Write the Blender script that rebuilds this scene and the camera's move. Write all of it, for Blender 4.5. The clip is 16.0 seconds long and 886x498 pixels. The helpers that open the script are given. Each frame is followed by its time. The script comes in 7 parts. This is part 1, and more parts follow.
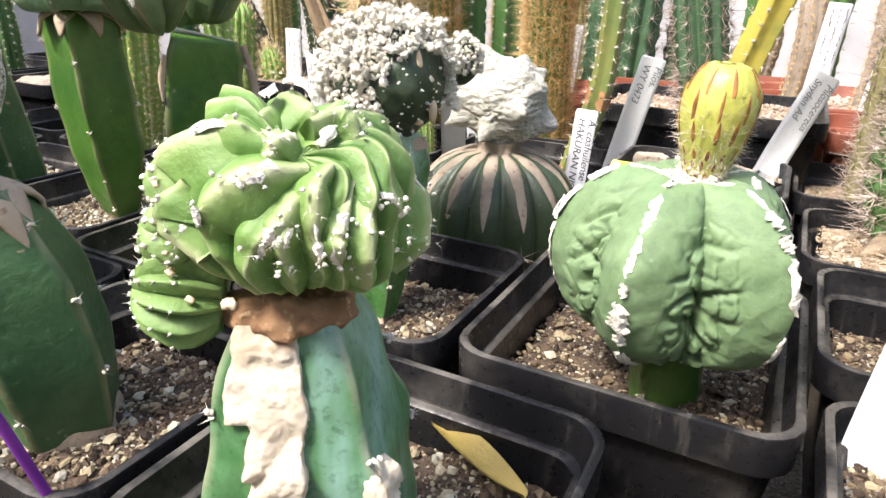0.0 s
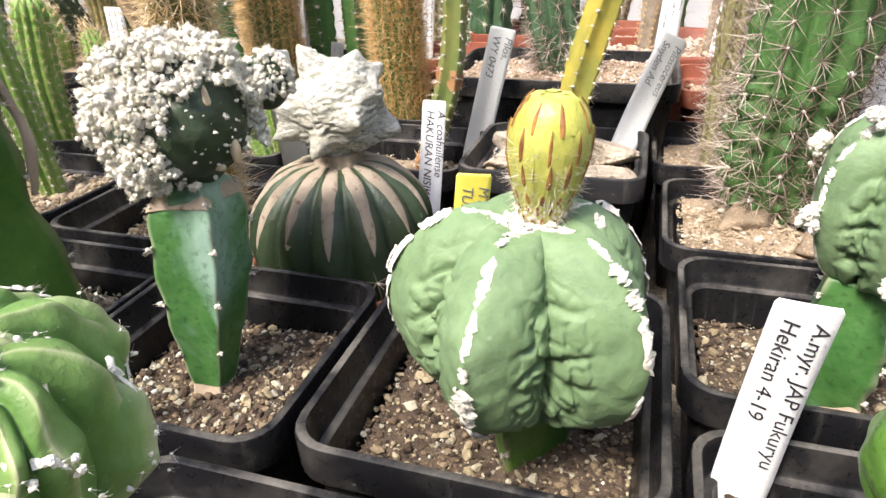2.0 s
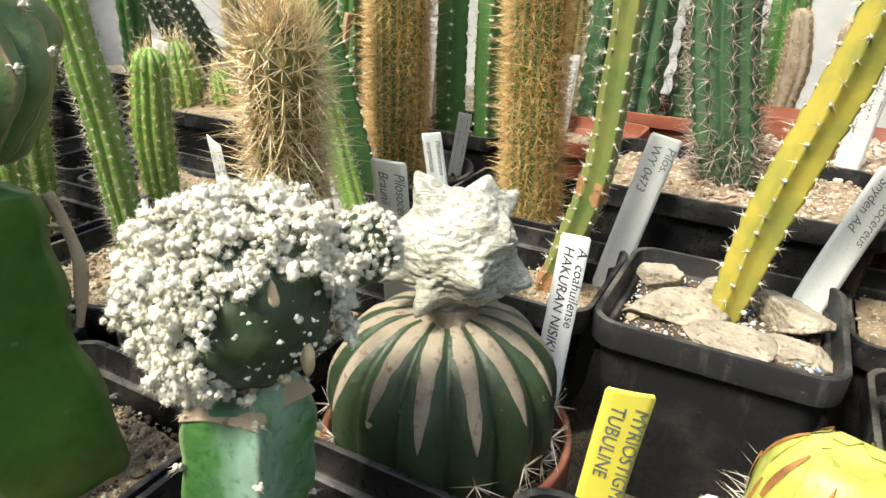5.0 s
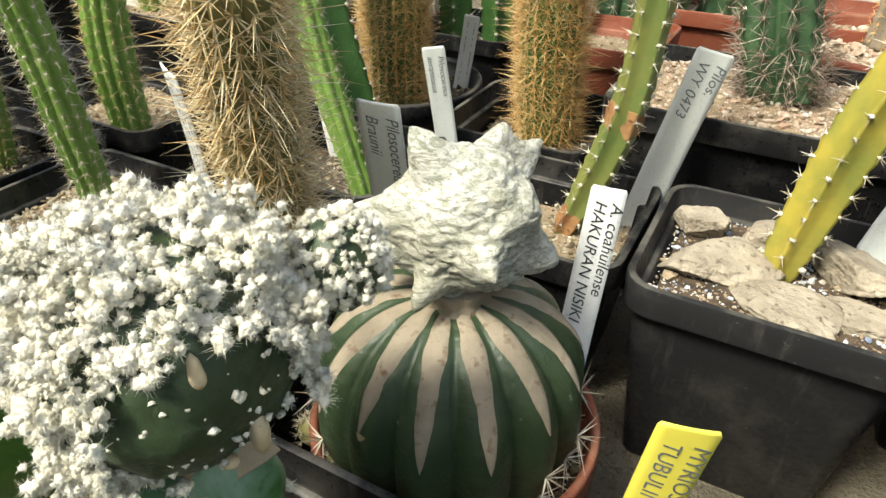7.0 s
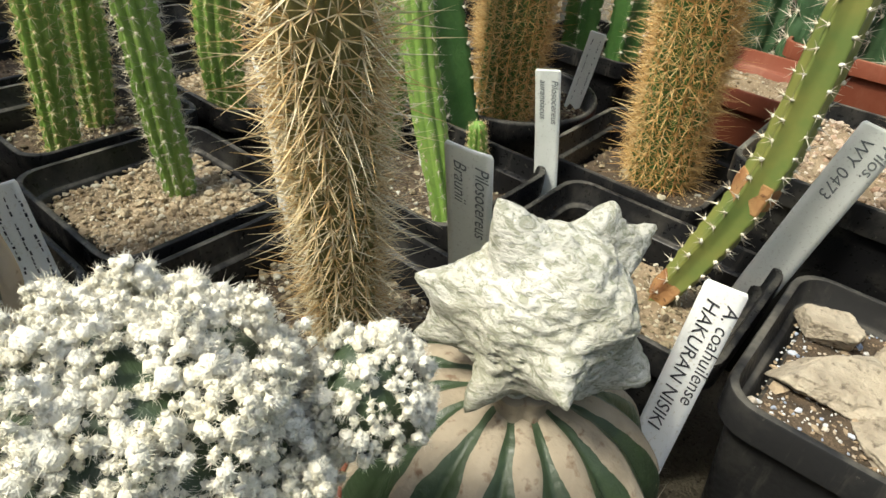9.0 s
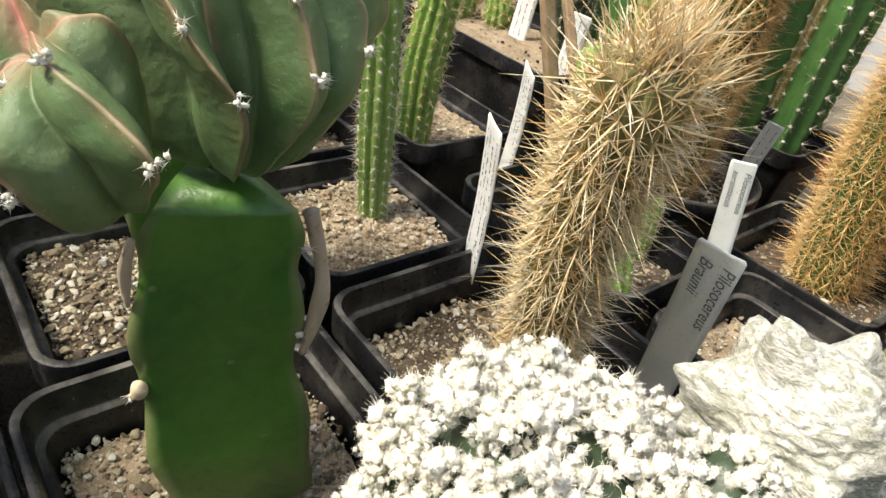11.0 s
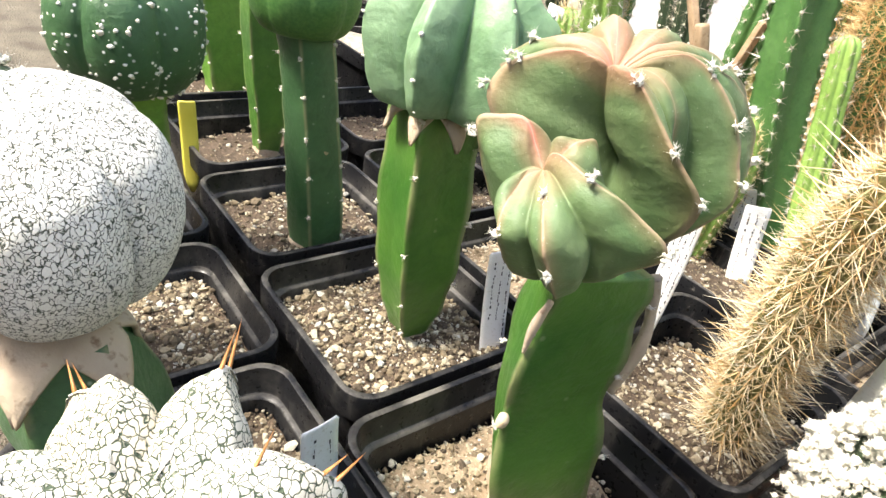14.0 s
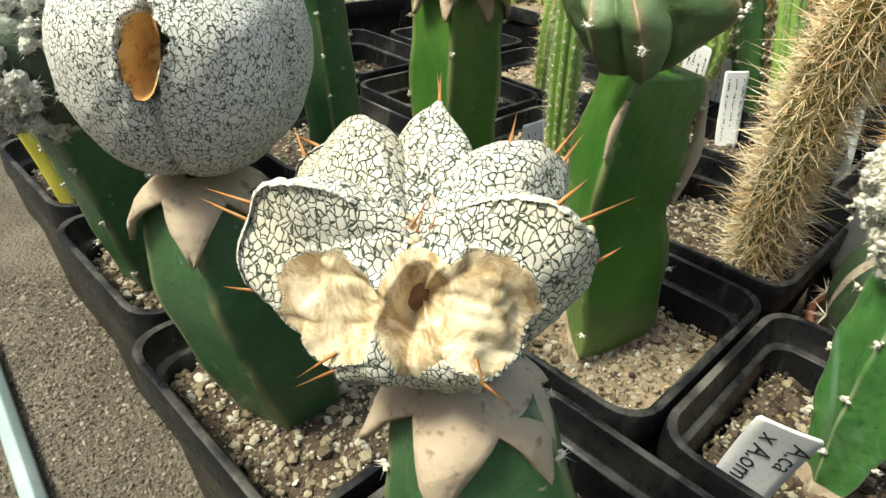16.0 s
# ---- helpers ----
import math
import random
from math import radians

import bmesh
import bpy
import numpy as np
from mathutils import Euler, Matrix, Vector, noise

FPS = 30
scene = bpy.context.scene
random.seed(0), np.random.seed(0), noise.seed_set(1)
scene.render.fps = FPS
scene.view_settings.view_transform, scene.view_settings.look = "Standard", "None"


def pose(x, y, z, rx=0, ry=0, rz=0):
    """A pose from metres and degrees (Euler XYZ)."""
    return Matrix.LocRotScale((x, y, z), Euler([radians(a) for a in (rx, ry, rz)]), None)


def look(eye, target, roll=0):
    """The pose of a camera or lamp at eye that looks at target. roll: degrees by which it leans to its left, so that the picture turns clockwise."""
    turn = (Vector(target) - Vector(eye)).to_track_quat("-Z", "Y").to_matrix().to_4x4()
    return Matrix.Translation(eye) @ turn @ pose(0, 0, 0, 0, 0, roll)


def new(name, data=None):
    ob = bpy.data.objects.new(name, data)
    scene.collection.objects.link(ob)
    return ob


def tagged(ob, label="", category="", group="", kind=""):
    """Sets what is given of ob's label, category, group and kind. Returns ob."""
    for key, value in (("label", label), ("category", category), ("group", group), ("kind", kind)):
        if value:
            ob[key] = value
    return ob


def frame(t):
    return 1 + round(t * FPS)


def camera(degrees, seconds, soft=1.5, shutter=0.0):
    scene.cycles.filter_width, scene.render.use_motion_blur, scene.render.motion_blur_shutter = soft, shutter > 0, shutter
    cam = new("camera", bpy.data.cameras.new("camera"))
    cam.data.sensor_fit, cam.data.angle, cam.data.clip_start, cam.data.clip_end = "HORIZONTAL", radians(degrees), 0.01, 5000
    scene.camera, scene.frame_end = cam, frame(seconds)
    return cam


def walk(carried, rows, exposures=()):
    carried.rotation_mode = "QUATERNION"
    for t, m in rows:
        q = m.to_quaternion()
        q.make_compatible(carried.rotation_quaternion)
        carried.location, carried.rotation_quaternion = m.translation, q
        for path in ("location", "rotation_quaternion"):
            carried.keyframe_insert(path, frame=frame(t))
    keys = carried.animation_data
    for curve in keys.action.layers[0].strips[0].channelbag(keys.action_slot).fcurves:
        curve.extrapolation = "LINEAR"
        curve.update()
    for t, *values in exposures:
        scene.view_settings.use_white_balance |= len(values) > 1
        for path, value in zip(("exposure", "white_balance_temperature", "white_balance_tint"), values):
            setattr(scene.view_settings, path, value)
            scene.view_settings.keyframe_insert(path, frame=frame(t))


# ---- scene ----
cam = camera(69.0, 16.0)
# eye and target in decimetres, roll in degrees
PATH = [
    (0, (0.086, 0.351, 2.277), (-0.774, 1.989, 1.518), 1.3),
    (0.5, (-0.015, 0.343, 2.289), (-0.864, 1.974, 1.501), 1.1),
    (1, (-0.05, 0.4, 2.339), (-0.844, 2.048, 1.529), 0.3),
    (1.5, (0.014, 0.593, 2.423), (-0.646, 2.266, 1.548), -1.6),
    (2, (0.122, 0.821, 2.47), (-0.423, 2.518, 1.563), -1.7),
    (2.5, (0.208, 1.015, 2.534), (-0.259, 2.732, 1.619), -1.3),
    (3, (0.244, 1.144, 2.523), (-0.227, 2.845, 1.583), -1.5),
    (3.5, (0.221, 1.33, 2.519), (-0.333, 3.002, 1.573), -1.1),
    (4, (0.087, 1.463, 2.579), (-0.557, 3.121, 1.663), 1.3),
    (4.5, (-0.125, 1.502, 2.637), (-0.928, 3.135, 1.806), 2.1),
    (4.7, (-0.189, 1.517, 2.663), (-1.035, 3.141, 1.857), 1.8),
    (6.8, (-0.494, 1.978, 2.678), (-1.278, 3.463, 1.59), 0.7),
    (7, (-0.506, 2.019, 2.674), (-1.292, 3.49, 1.57), 0.8),
    (7.5, (-0.531, 2.137, 2.692), (-1.36, 3.556, 1.552), 1.0),
    (8, (-0.537, 2.272, 2.701), (-1.37, 3.68, 1.55), 1.8),
    (8.5, (-0.608, 2.327, 2.708), (-1.467, 3.725, 1.565), 4.0),
    (9, (-0.689, 2.336, 2.712), (-1.672, 3.645, 1.563), 5.9),
    (9.5, (-0.785, 2.233, 2.756), (-1.858, 3.49, 1.63), 7.4),
    (10, (-0.892, 2.068, 2.759), (-2.019, 3.274, 1.628), 10.1),
    (10.2, (-0.904, 2.042, 2.74), (-2.032, 3.231, 1.594), 11.2),
    (12.3, (-1.286, 1.617, 2.988), (-2.528, 2.8, 1.959), 12.1),
    (12.5, (-1.311, 1.56, 2.974), (-2.556, 2.741, 1.947), 11.7),
    (13, (-1.35, 1.417, 3.005), (-2.606, 2.599, 1.992), 11.1),
    (13.5, (-1.348, 1.219, 2.955), (-2.6, 2.391, 1.925), 11.5),
    (14, (-1.357, 1.039, 2.922), (-2.623, 2.198, 1.895), 11.9),
    (14.5, (-1.352, 0.894, 2.846), (-2.618, 2.036, 1.8), 11.9),
    (15, (-1.32, 0.739, 2.775), (-2.569, 1.877, 1.706), 10.9),
    (15.5, (-1.296, 0.613, 2.693), (-2.501, 1.79, 1.614), 7.4),
    (16, (-1.308, 0.507, 2.599), (-2.452, 1.752, 1.532), 4.6),
]
walk(cam, [(t, look(Vector(eye) * 0.1, Vector(target) * 0.1, roll)) for t, eye, target, roll in PATH], [(0.0, 1.62, 6450, 15), (2.5, 1.37, 6550, 14), (3.5, 1.2, 6650, 11), (4.5, 1.34, 6750, 3), (8.5, 0.94, 6900, 0), (10.0, 0.91, 6850, 4), (12.5, 1.84, 6750, 9), (13.5, 2.01, 6600, 11), (14.5, 1.91, 6750, 6), (16.0, 1.08, 6800, -2)])

# ---- world, sun ----
world = bpy.data.worlds.new("sky")
scene.world = world
world.use_nodes = True
wn = world.node_tree.nodes
wl = world.node_tree.links
SUN_ELEV, SUN_ROT = radians(56), radians(206)
sky = wn.new("ShaderNodeTexSky")
sky.sky_type = "NISHITA"
sky.sun_disc = False
sky.sun_elevation, sky.sun_rotation = SUN_ELEV, SUN_ROT
sky.air_density, sky.dust_density = 1.0, 4.0
wl.new(sky.outputs[0], wn["Background"].inputs[0])
wn["Background"].inputs[1].default_value = 0.13
sun = new("sun", bpy.data.lights.new("sun", "SUN"))
sun.data.energy, sun.data.angle, sun.data.color = 2.4, radians(13), (1.0, 0.96, 0.9)
# the sky's sun_rotation turns clockwise from +y as seen from above
SUN_DIR = Vector((math.sin(SUN_ROT) * math.cos(SUN_ELEV), math.cos(SUN_ROT) * math.cos(SUN_ELEV), math.sin(SUN_ELEV)))
sun.matrix_world = look(SUN_DIR * 3, (0, 0, 0))

# ---- material helpers ----


def mat_base(name, rough=0.6, metal=0.0):
    m = bpy.data.materials.new(name)
    m.use_nodes = True
    b = m.node_tree.nodes["Principled BSDF"]
    b.inputs["Roughness"].default_value, b.inputs["Metallic"].default_value = rough, metal
    return m, m.node_tree.nodes, m.node_tree.links, b


def coords(nodes):
    return nodes.new("ShaderNodeTexCoord").outputs["Object"]


def tex_noise(nodes, links, vec, scale, detail=4.0, rough=0.55, distort=0.0):
    n = nodes.new("ShaderNodeTexNoise")
    n.inputs["Scale"].default_value, n.inputs["Detail"].default_value = scale, detail
    n.inputs["Roughness"].default_value, n.inputs["Distortion"].default_value = rough, distort
    links.new(vec, n.inputs["Vector"])
    return n.outputs["Fac"]


def ramp(nodes, links, fac, stops):
    r = nodes.new("ShaderNodeValToRGB")
    els = r.color_ramp.elements
    while len(els) < len(stops):
        els.new(0.5)
    for e, (p, c) in zip(els, stops):
        e.position, e.color = p, (*c, 1) if len(c) == 3 else c
    links.new(fac, r.inputs[0])
    return r.outputs[0]


def mix(nodes, links, fac, a, b, mode="MIX"):
    n = nodes.new("ShaderNodeMix")
    n.data_type, n.blend_type = "RGBA", mode
    for sock, v in ((n.inputs["Factor"], fac), (n.inputs[6], a), (n.inputs[7], b)):
        if isinstance(v, (int, float)):
            sock.default_value = v
        elif isinstance(v, tuple):
            sock.default_value = (*v, 1)
        else:
            links.new(v, sock)
    return n.outputs[2]


def bump(nodes, links, bsdf, height, dist, strength=0.7):
    n = nodes.new("ShaderNodeBump")
    n.inputs["Distance"].default_value, n.inputs["Strength"].default_value = dist, strength
    links.new(height, n.inputs["Height"])
    links.new(n.outputs[0], bsdf.inputs["Normal"])


def plain_mat(name, c1, c2, scale=60.0, rough=0.6, bumpd=0.0005, c3=None, fine=600.0):
    """Two-scale mottled surface: c1 and c2 in broad patches, c3 in small flecks."""
    m, n, l, b = mat_base(name, rough)
    co = coords(n)
    big = tex_noise(n, l, co, scale, 5)
    col = ramp(n, l, big, [(0.32, c1), (0.68, c2)])
    small = tex_noise(n, l, co, fine, 3)
    if c3:
        col = mix(n, l, ramp(n, l, small, [(0.58, (0, 0, 0)), (0.72, (1, 1, 1))]), col, c3)
    l.new(col, b.inputs["Base Color"])
    bump(n, l, b, small, bumpd)
    return m


def island_mat(name, stops, rough=0.85, scale=900.0, bumpd=0.0004):
    """Colour varies from piece to piece of a joined mesh."""
    m, n, l, b = mat_base(name, rough)
    geo = n.new("ShaderNodeNewGeometry")
    col = ramp(n, l, geo.outputs["Random Per Island"], stops)
    f = tex_noise(n, l, coords(n), scale, 3)
    col = mix(n, l, 0.55, col, ramp(n, l, f, [(0.3, (0.45, 0.42, 0.38)), (0.7, (1, 1, 1))]), "MULTIPLY")
    l.new(col, b.inputs["Base Color"])
    bump(n, l, b, f, bumpd)
    return m


# ---- mesh helpers; lengths in decimetres, turned into metres when linked ----
DM = 0.1
BASES = {}


def thing(name, base, label, category, group="", kind=""):
    ob = new(name)
    ob.empty_display_size = 0.01
    ob.location = Vector(base) * DM
    BASES[ob.name] = Vector(base)
    return tagged(ob, label, category, group, kind)


def data_mesh(name, verts, faces, base, mat, smooth=True, crease=0.0):
    me = bpy.data.meshes.new(name)
    v = (np.asarray(verts, float) - np.array(base)) * DM
    me.from_pydata(v.tolist(), [], faces)
    if smooth:
        me.polygons.foreach_set("use_smooth", [True] * len(me.polygons))
    if crease:
        me.set_sharp_from_angle(angle=radians(crease))
    me.materials.append(mat)
    me.update()
    return me


def part(name, mesh, material, parent, label="", smooth=True, kind="", crease=0.0):
    """Links (verts, faces) or a bmesh, given in world decimetres, as one mesh under a thing or a part."""
    if isinstance(mesh, bmesh.types.BMesh):
        mesh.verts.index_update()
        mesh = ([v.co[:] for v in mesh.verts], [[v.index for v in f.verts] for f in mesh.faces])
    base = BASES[parent.name]
    ob = new(name, data_mesh(name, mesh[0], mesh[1], base, material, smooth, crease))
    ob.parent = parent
    BASES[ob.name] = base
    return tagged(ob, label, kind=kind)


def single(name, mesh, material, base, label, category, group="", kind="", smooth=True):
    """A thing that is one mesh."""
    ob = new(name, data_mesh(name, mesh[0], mesh[1], base, material, smooth))
    ob.location = Vector(base) * DM
    BASES[ob.name] = Vector(base)
    return tagged(ob, label, category, group, kind)


def join(meshes):
    vs, fs, k = [], [], 0
    for v, f in meshes:
        v = np.asarray(v, float).reshape(-1, 3)
        vs.append(v)
        fs += [[i + k for i in g] for g in f]
        k += len(v)
    return np.concatenate(vs), fs


def grid_faces(rows, cols, closed=True, cap0=True, cap1=True):
    fs = []
    for i in range(rows - 1):
        for j in range(cols if closed else cols - 1):
            a, b = i * cols + j, i * cols + (j + 1) % cols
            fs.append([a, b, b + cols, a + cols])
    if cap0:
        fs.append(list(range(cols))[::-1])
    if cap1:
        fs.append([(rows - 1) * cols + j for j in range(cols)])
    return fs


def wobble(p, scale, amp, seed=0.0):
    return amp * noise.noise(Vector(p) * scale + Vector((seed * 7.1, seed * 3.3, seed * 1.7)))


def spline(points, n):
    """n points along a smooth curve through the given ones."""
    p = np.array(points, float)
    if len(p) == 2:
        return np.linspace(p[0], p[1], n)
    t = np.linspace(0, len(p) - 1, n)
    out = []
    for u in t:
        i = min(int(u), len(p) - 2)
        f = u - i
        p0, p1, p2, p3 = p[max(i - 1, 0)], p[i], p[i + 1], p[min(i + 2, len(p) - 1)]
        out.append(0.5 * (2 * p1 + (p2 - p0) * f + (2 * p0 - 5 * p1 + 4 * p2 - p3) * f**2 + (3 * p1 - p0 - 3 * p2 + p3) * f**3))
    return np.array(out)


def frames_along(pts, turn=0.0):
    """For each point of a path: two unit vectors across it."""
    pts = np.asarray(pts, float)
    tan = np.gradient(pts, axis=0)
    tan /= np.linalg.norm(tan, axis=1)[:, None] + 1e-9
    ref = np.array([math.cos(turn), math.sin(turn), 0.0])
    a = ref - tan * (tan @ ref)[:, None]
    a /= np.linalg.norm(a, axis=1)[:, None] + 1e-9
    return a, np.cross(tan, a), tan


def rib_wave(theta, ribs, depth, sharp):
    """1 on a rib's crest, 1 - depth in the groove. sharp > 1: thin blade ribs; < 1: broad rounded ribs."""
    c = np.abs(np.cos(ribs * theta / 2))
    if 3 <= ribs <= 5:
        # few ribs: a polygon with flat or hollow faces and keeled edges
        half = math.pi / ribs
        poly = math.cos(half) / np.cos(np.mod(theta, 2 * half) - half)
        return (1 - (1 - poly) * depth / (1 - math.cos(half))) * (1 + 0.012 * c)
    return 1 - depth * (1 - c**sharp)


def sweep(path, radii, ribs=0, depth=0.0, sharp=1.0, turn=0.0, n=40, per=12, rough=0.0, seed=0.0, twist=0.0, notch=0.0, notches=0):
    """A ribbed stem along a path, with a rounded or pointed end where the radius falls."""
    pts = spline(path, n)
    rad = spline([(r, 0, 0) for r in radii], n)[:, 0].clip(0.002)
    cols = max(ribs * per, 16) if ribs else 20
    th = np.linspace(0, 2 * math.pi, cols, endpoint=False)
    a, b, _ = frames_along(pts, turn)
    vs = []
    for i in range(n):
        wave = rib_wave(th, ribs, depth, sharp) if ribs else np.ones(cols)
        if notches:
            crest = (wave - (1 - depth)) / max(depth, 1e-6)
            wave = wave * (1 - notch * crest * (0.5 + 0.5 * math.cos(2 * math.pi * notches * i / n)))
        r = rad[i] * wave
        ang = th + twist * i / n
        ring = pts[i] + a[i] * (r * np.cos(ang))[:, None] + b[i] * (r * np.sin(ang))[:, None]
        if rough:
            for j in range(cols):
                k = 1 + wobble(ring[j], 4.0, rough, seed) + wobble(ring[j], 14.0, rough * 0.5, seed)
                ring[j] = pts[i] + (ring[j] - pts[i]) * k
        vs.append(ring)
    return np.concatenate(vs), grid_faces(n, cols)


ICO = bmesh.new()
bmesh.ops.create_icosphere(ICO, subdivisions=1, radius=1)
ICO_V = np.array([v.co[:] for v in ICO.verts])
ICO_F = [[v.index for v in f.verts] for f in ICO.faces]
ICO2 = bmesh.new()
bmesh.ops.create_icosphere(ICO2, subdivisions=2, radius=1)
ICO2_V = np.array([v.co[:] for v in ICO2.verts])
ICO2_F = [[v.index for v in f.verts] for f in ICO2.faces]
ICO3 = bmesh.new()
bmesh.ops.create_icosphere(ICO3, subdivisions=6, radius=1)
ICO4_V = np.array([v.co[:] for v in ICO3.verts])
ICO4_F = [[v.index for v in f.verts] for f in ICO3.faces]
ICO5 = bmesh.new()
bmesh.ops.create_icosphere(ICO5, subdivisions=3, radius=1)
ICO3_V = np.array([v.co[:] for v in ICO5.verts])
ICO3_F = [[v.index for v in f.verts] for f in ICO5.faces]
BOX_V = np.array([(x, y, z) for x in (-1, 1) for y in (-1, 1) for z in (-1, 1)], float)
BOX_F = [[0, 1, 3, 2], [4, 6, 7, 5], [0, 4, 5, 1], [2, 3, 7, 6], [0, 2, 6, 4], [1, 5, 7, 3]]


def stones(rng, places, sizes, flat=0.75):
    """Joined irregular stones at the places."""
    n = len(places)
    q, _ = np.linalg.qr(rng.normal(size=(n, 3, 3)))
    v = ICO_V[None] * (1 + rng.uniform(-0.34, 0.3, (n, len(ICO_V), 1))) * rng.uniform(0.55, 1.3, (n, 1, 3))
    v = v @ q
    v[:, :, 2] *= flat
    v = v * np.asarray(sizes)[:, None, None] + np.asarray(places)[:, None]
    f = np.array(ICO_F)[None] + (np.arange(n) * len(ICO_V))[:, None, None]
    return v.reshape(-1, 3), f.reshape(-1, 3).tolist()

def join_thorns(rows):
    """Thin tapered spines of three sides. rows: point, direction, length, radius; or four arrays of these."""
    if isinstance(rows, list):
        rows = [np.array([r[k] for r in rows], float) for k in range(4)]
    p, d, ln, r = rows
    d = d / (np.linalg.norm(d, axis=1)[:, None] + 1e-9)
    u = np.cross(d, (0.3, 0.5, 0.8))
    u /= np.linalg.norm(u, axis=1)[:, None] + 1e-9
    w = np.cross(d, u)
    r = np.asarray(r, float).reshape(-1, 1)
    ring = [p + r * (u * math.cos(a) + w * math.sin(a)) for a in (0, 2.094, 4.189)]
    vs = np.stack([*ring, p + d * np.asarray(ln, float).reshape(-1, 1)], 1).reshape(-1, 3)
    k = np.arange(len(p))[:, None, None] * 4
    fs = (np.array([[0, 1, 3], [1, 2, 3], [2, 0, 3]])[None] + k).reshape(-1, 3)
    return vs, fs.tolist()

# ---- materials ----
M_SAND = plain_mat("bench_sand", (0.09, 0.076, 0.053), (0.19, 0.165, 0.12), 22, 0.97, 0.006, (0.035, 0.028, 0.02), 420)
M_WALL = plain_mat("pale_sheet", (0.36, 0.36, 0.36), (0.5, 0.5, 0.49), 6, 0.5, 0.0002)
M_SOIL = plain_mat("dark_soil", (0.038, 0.027, 0.017), (0.105, 0.073, 0.046), 120, 0.98, 0.002, (0.22, 0.16, 0.11), 900)
M_SOIL_PALE = plain_mat("pale_dry_soil", (0.17, 0.125, 0.076), (0.34, 0.26, 0.17), 60, 0.98, 0.0018, (0.5, 0.4, 0.28), 700)
M_GRIT = island_mat("mixed_grit", [(0.0, (0.0228, 0.0142, 0.0076)), (0.3, (0.0684, 0.0442, 0.0258)), (0.5, (0.144, 0.0988, 0.0593)), (0.66, (0.243, 0.19, 0.11)), (0.82, (0.365, 0.308, 0.19)), (0.94, (0.532, 0.514, 0.395)), (1.0, (0.213, 0.205, 0.175))])
M_GRIT_MID = island_mat("tan_grit", [(0.0, (0.0608, 0.0435, 0.0274)), (0.25, (0.152, 0.115, 0.0684)), (0.5, (0.274, 0.221, 0.137)), (0.72, (0.365, 0.308, 0.205)), (0.88, (0.486, 0.442, 0.327)), (0.97, (0.608, 0.6, 0.517)), (1.0, (0.258, 0.253, 0.228))])
M_GRIT_PALE = island_mat("pale_grit", [(0.0, (0.17, 0.122, 0.0672)), (0.3, (0.34, 0.261, 0.168)), (0.7, (0.468, 0.383, 0.26)), (1.0, (0.561, 0.522, 0.42))])
M_GRANULES = island_mat("pale_granules_and_sand", [(0.0, (0.3, 0.22, 0.14)), (0.45, (0.45, 0.35, 0.24)), (0.6, (0.72, 0.7, 0.66)), (0.85, (0.6, 0.64, 0.72)), (1.0, (0.25, 0.33, 0.5))])
M_GRIT_WHITE = island_mat("pink_white_gravel", [(0.0, (0.22, 0.15, 0.1)), (0.3, (0.45, 0.34, 0.24)), (0.6, (0.6, 0.52, 0.43)), (0.85, (0.45, 0.3, 0.21)), (1.0, (0.75, 0.72, 0.67))])


def plastic(name, col, dust, rough=0.38):
    m, n, l, b = mat_base(name, rough)
    co = coords(n)
    big = tex_noise(n, l, co, 35, 6, 0.65)
    fine = tex_noise(n, l, co, 420, 3)
    geo = n.new("ShaderNodeNewGeometry")
    sep = n.new("ShaderNodeSeparateXYZ")
    l.new(geo.outputs["Normal"], sep.inputs[0])
    up = ramp(n, l, sep.outputs["Z"], [(0.35, (0, 0, 0)), (0.95, (0.55, 0.55, 0.55))])
    spots = ramp(n, l, big, [(0.42, (0, 0, 0)), (0.75, (1, 1, 1))])
    fac = mix(n, l, 1.0, up, spots, "MULTIPLY")
    col2 = mix(n, l, ramp(n, l, big, [(0.5, (0, 0, 0)), (0.8, (0.2, 0.2, 0.2))]), col, dust)
    # splashes and scratches of dried dust
    fleck = ramp(n, l, tex_noise(n, l, co, 260, 4, 0.7), [(0.66, (0, 0, 0)), (0.76, (0.5, 0.5, 0.5))])
    mp = n.new("ShaderNodeMapping")
    mp.inputs["Scale"].default_value, mp.inputs["Rotation"].default_value = (1, 1, 0.12), (0.5, 0.3, 0)
    l.new(co, mp.inputs["Vector"])
    streak = ramp(n, l, tex_noise(n, l, mp.outputs[0], 160, 5, 0.7), [(0.58, (0, 0, 0)), (0.8, (0.22, 0.22, 0.22))])
    col2 = mix(n, l, mix(n, l, 1.0, fleck, streak, "ADD"), col2, dust)
    l.new(mix(n, l, fac, col2, dust), b.inputs["Base Color"])
    l.new(ramp(n, l, fine, [(0.3, (rough - 0.08,) * 3), (0.7, (rough + 0.2,) * 3)]), b.inputs["Roughness"])
    b.inputs["Specular IOR Level"].default_value = 0.22
    bump(n, l, b, fine, 0.00015)
    return m


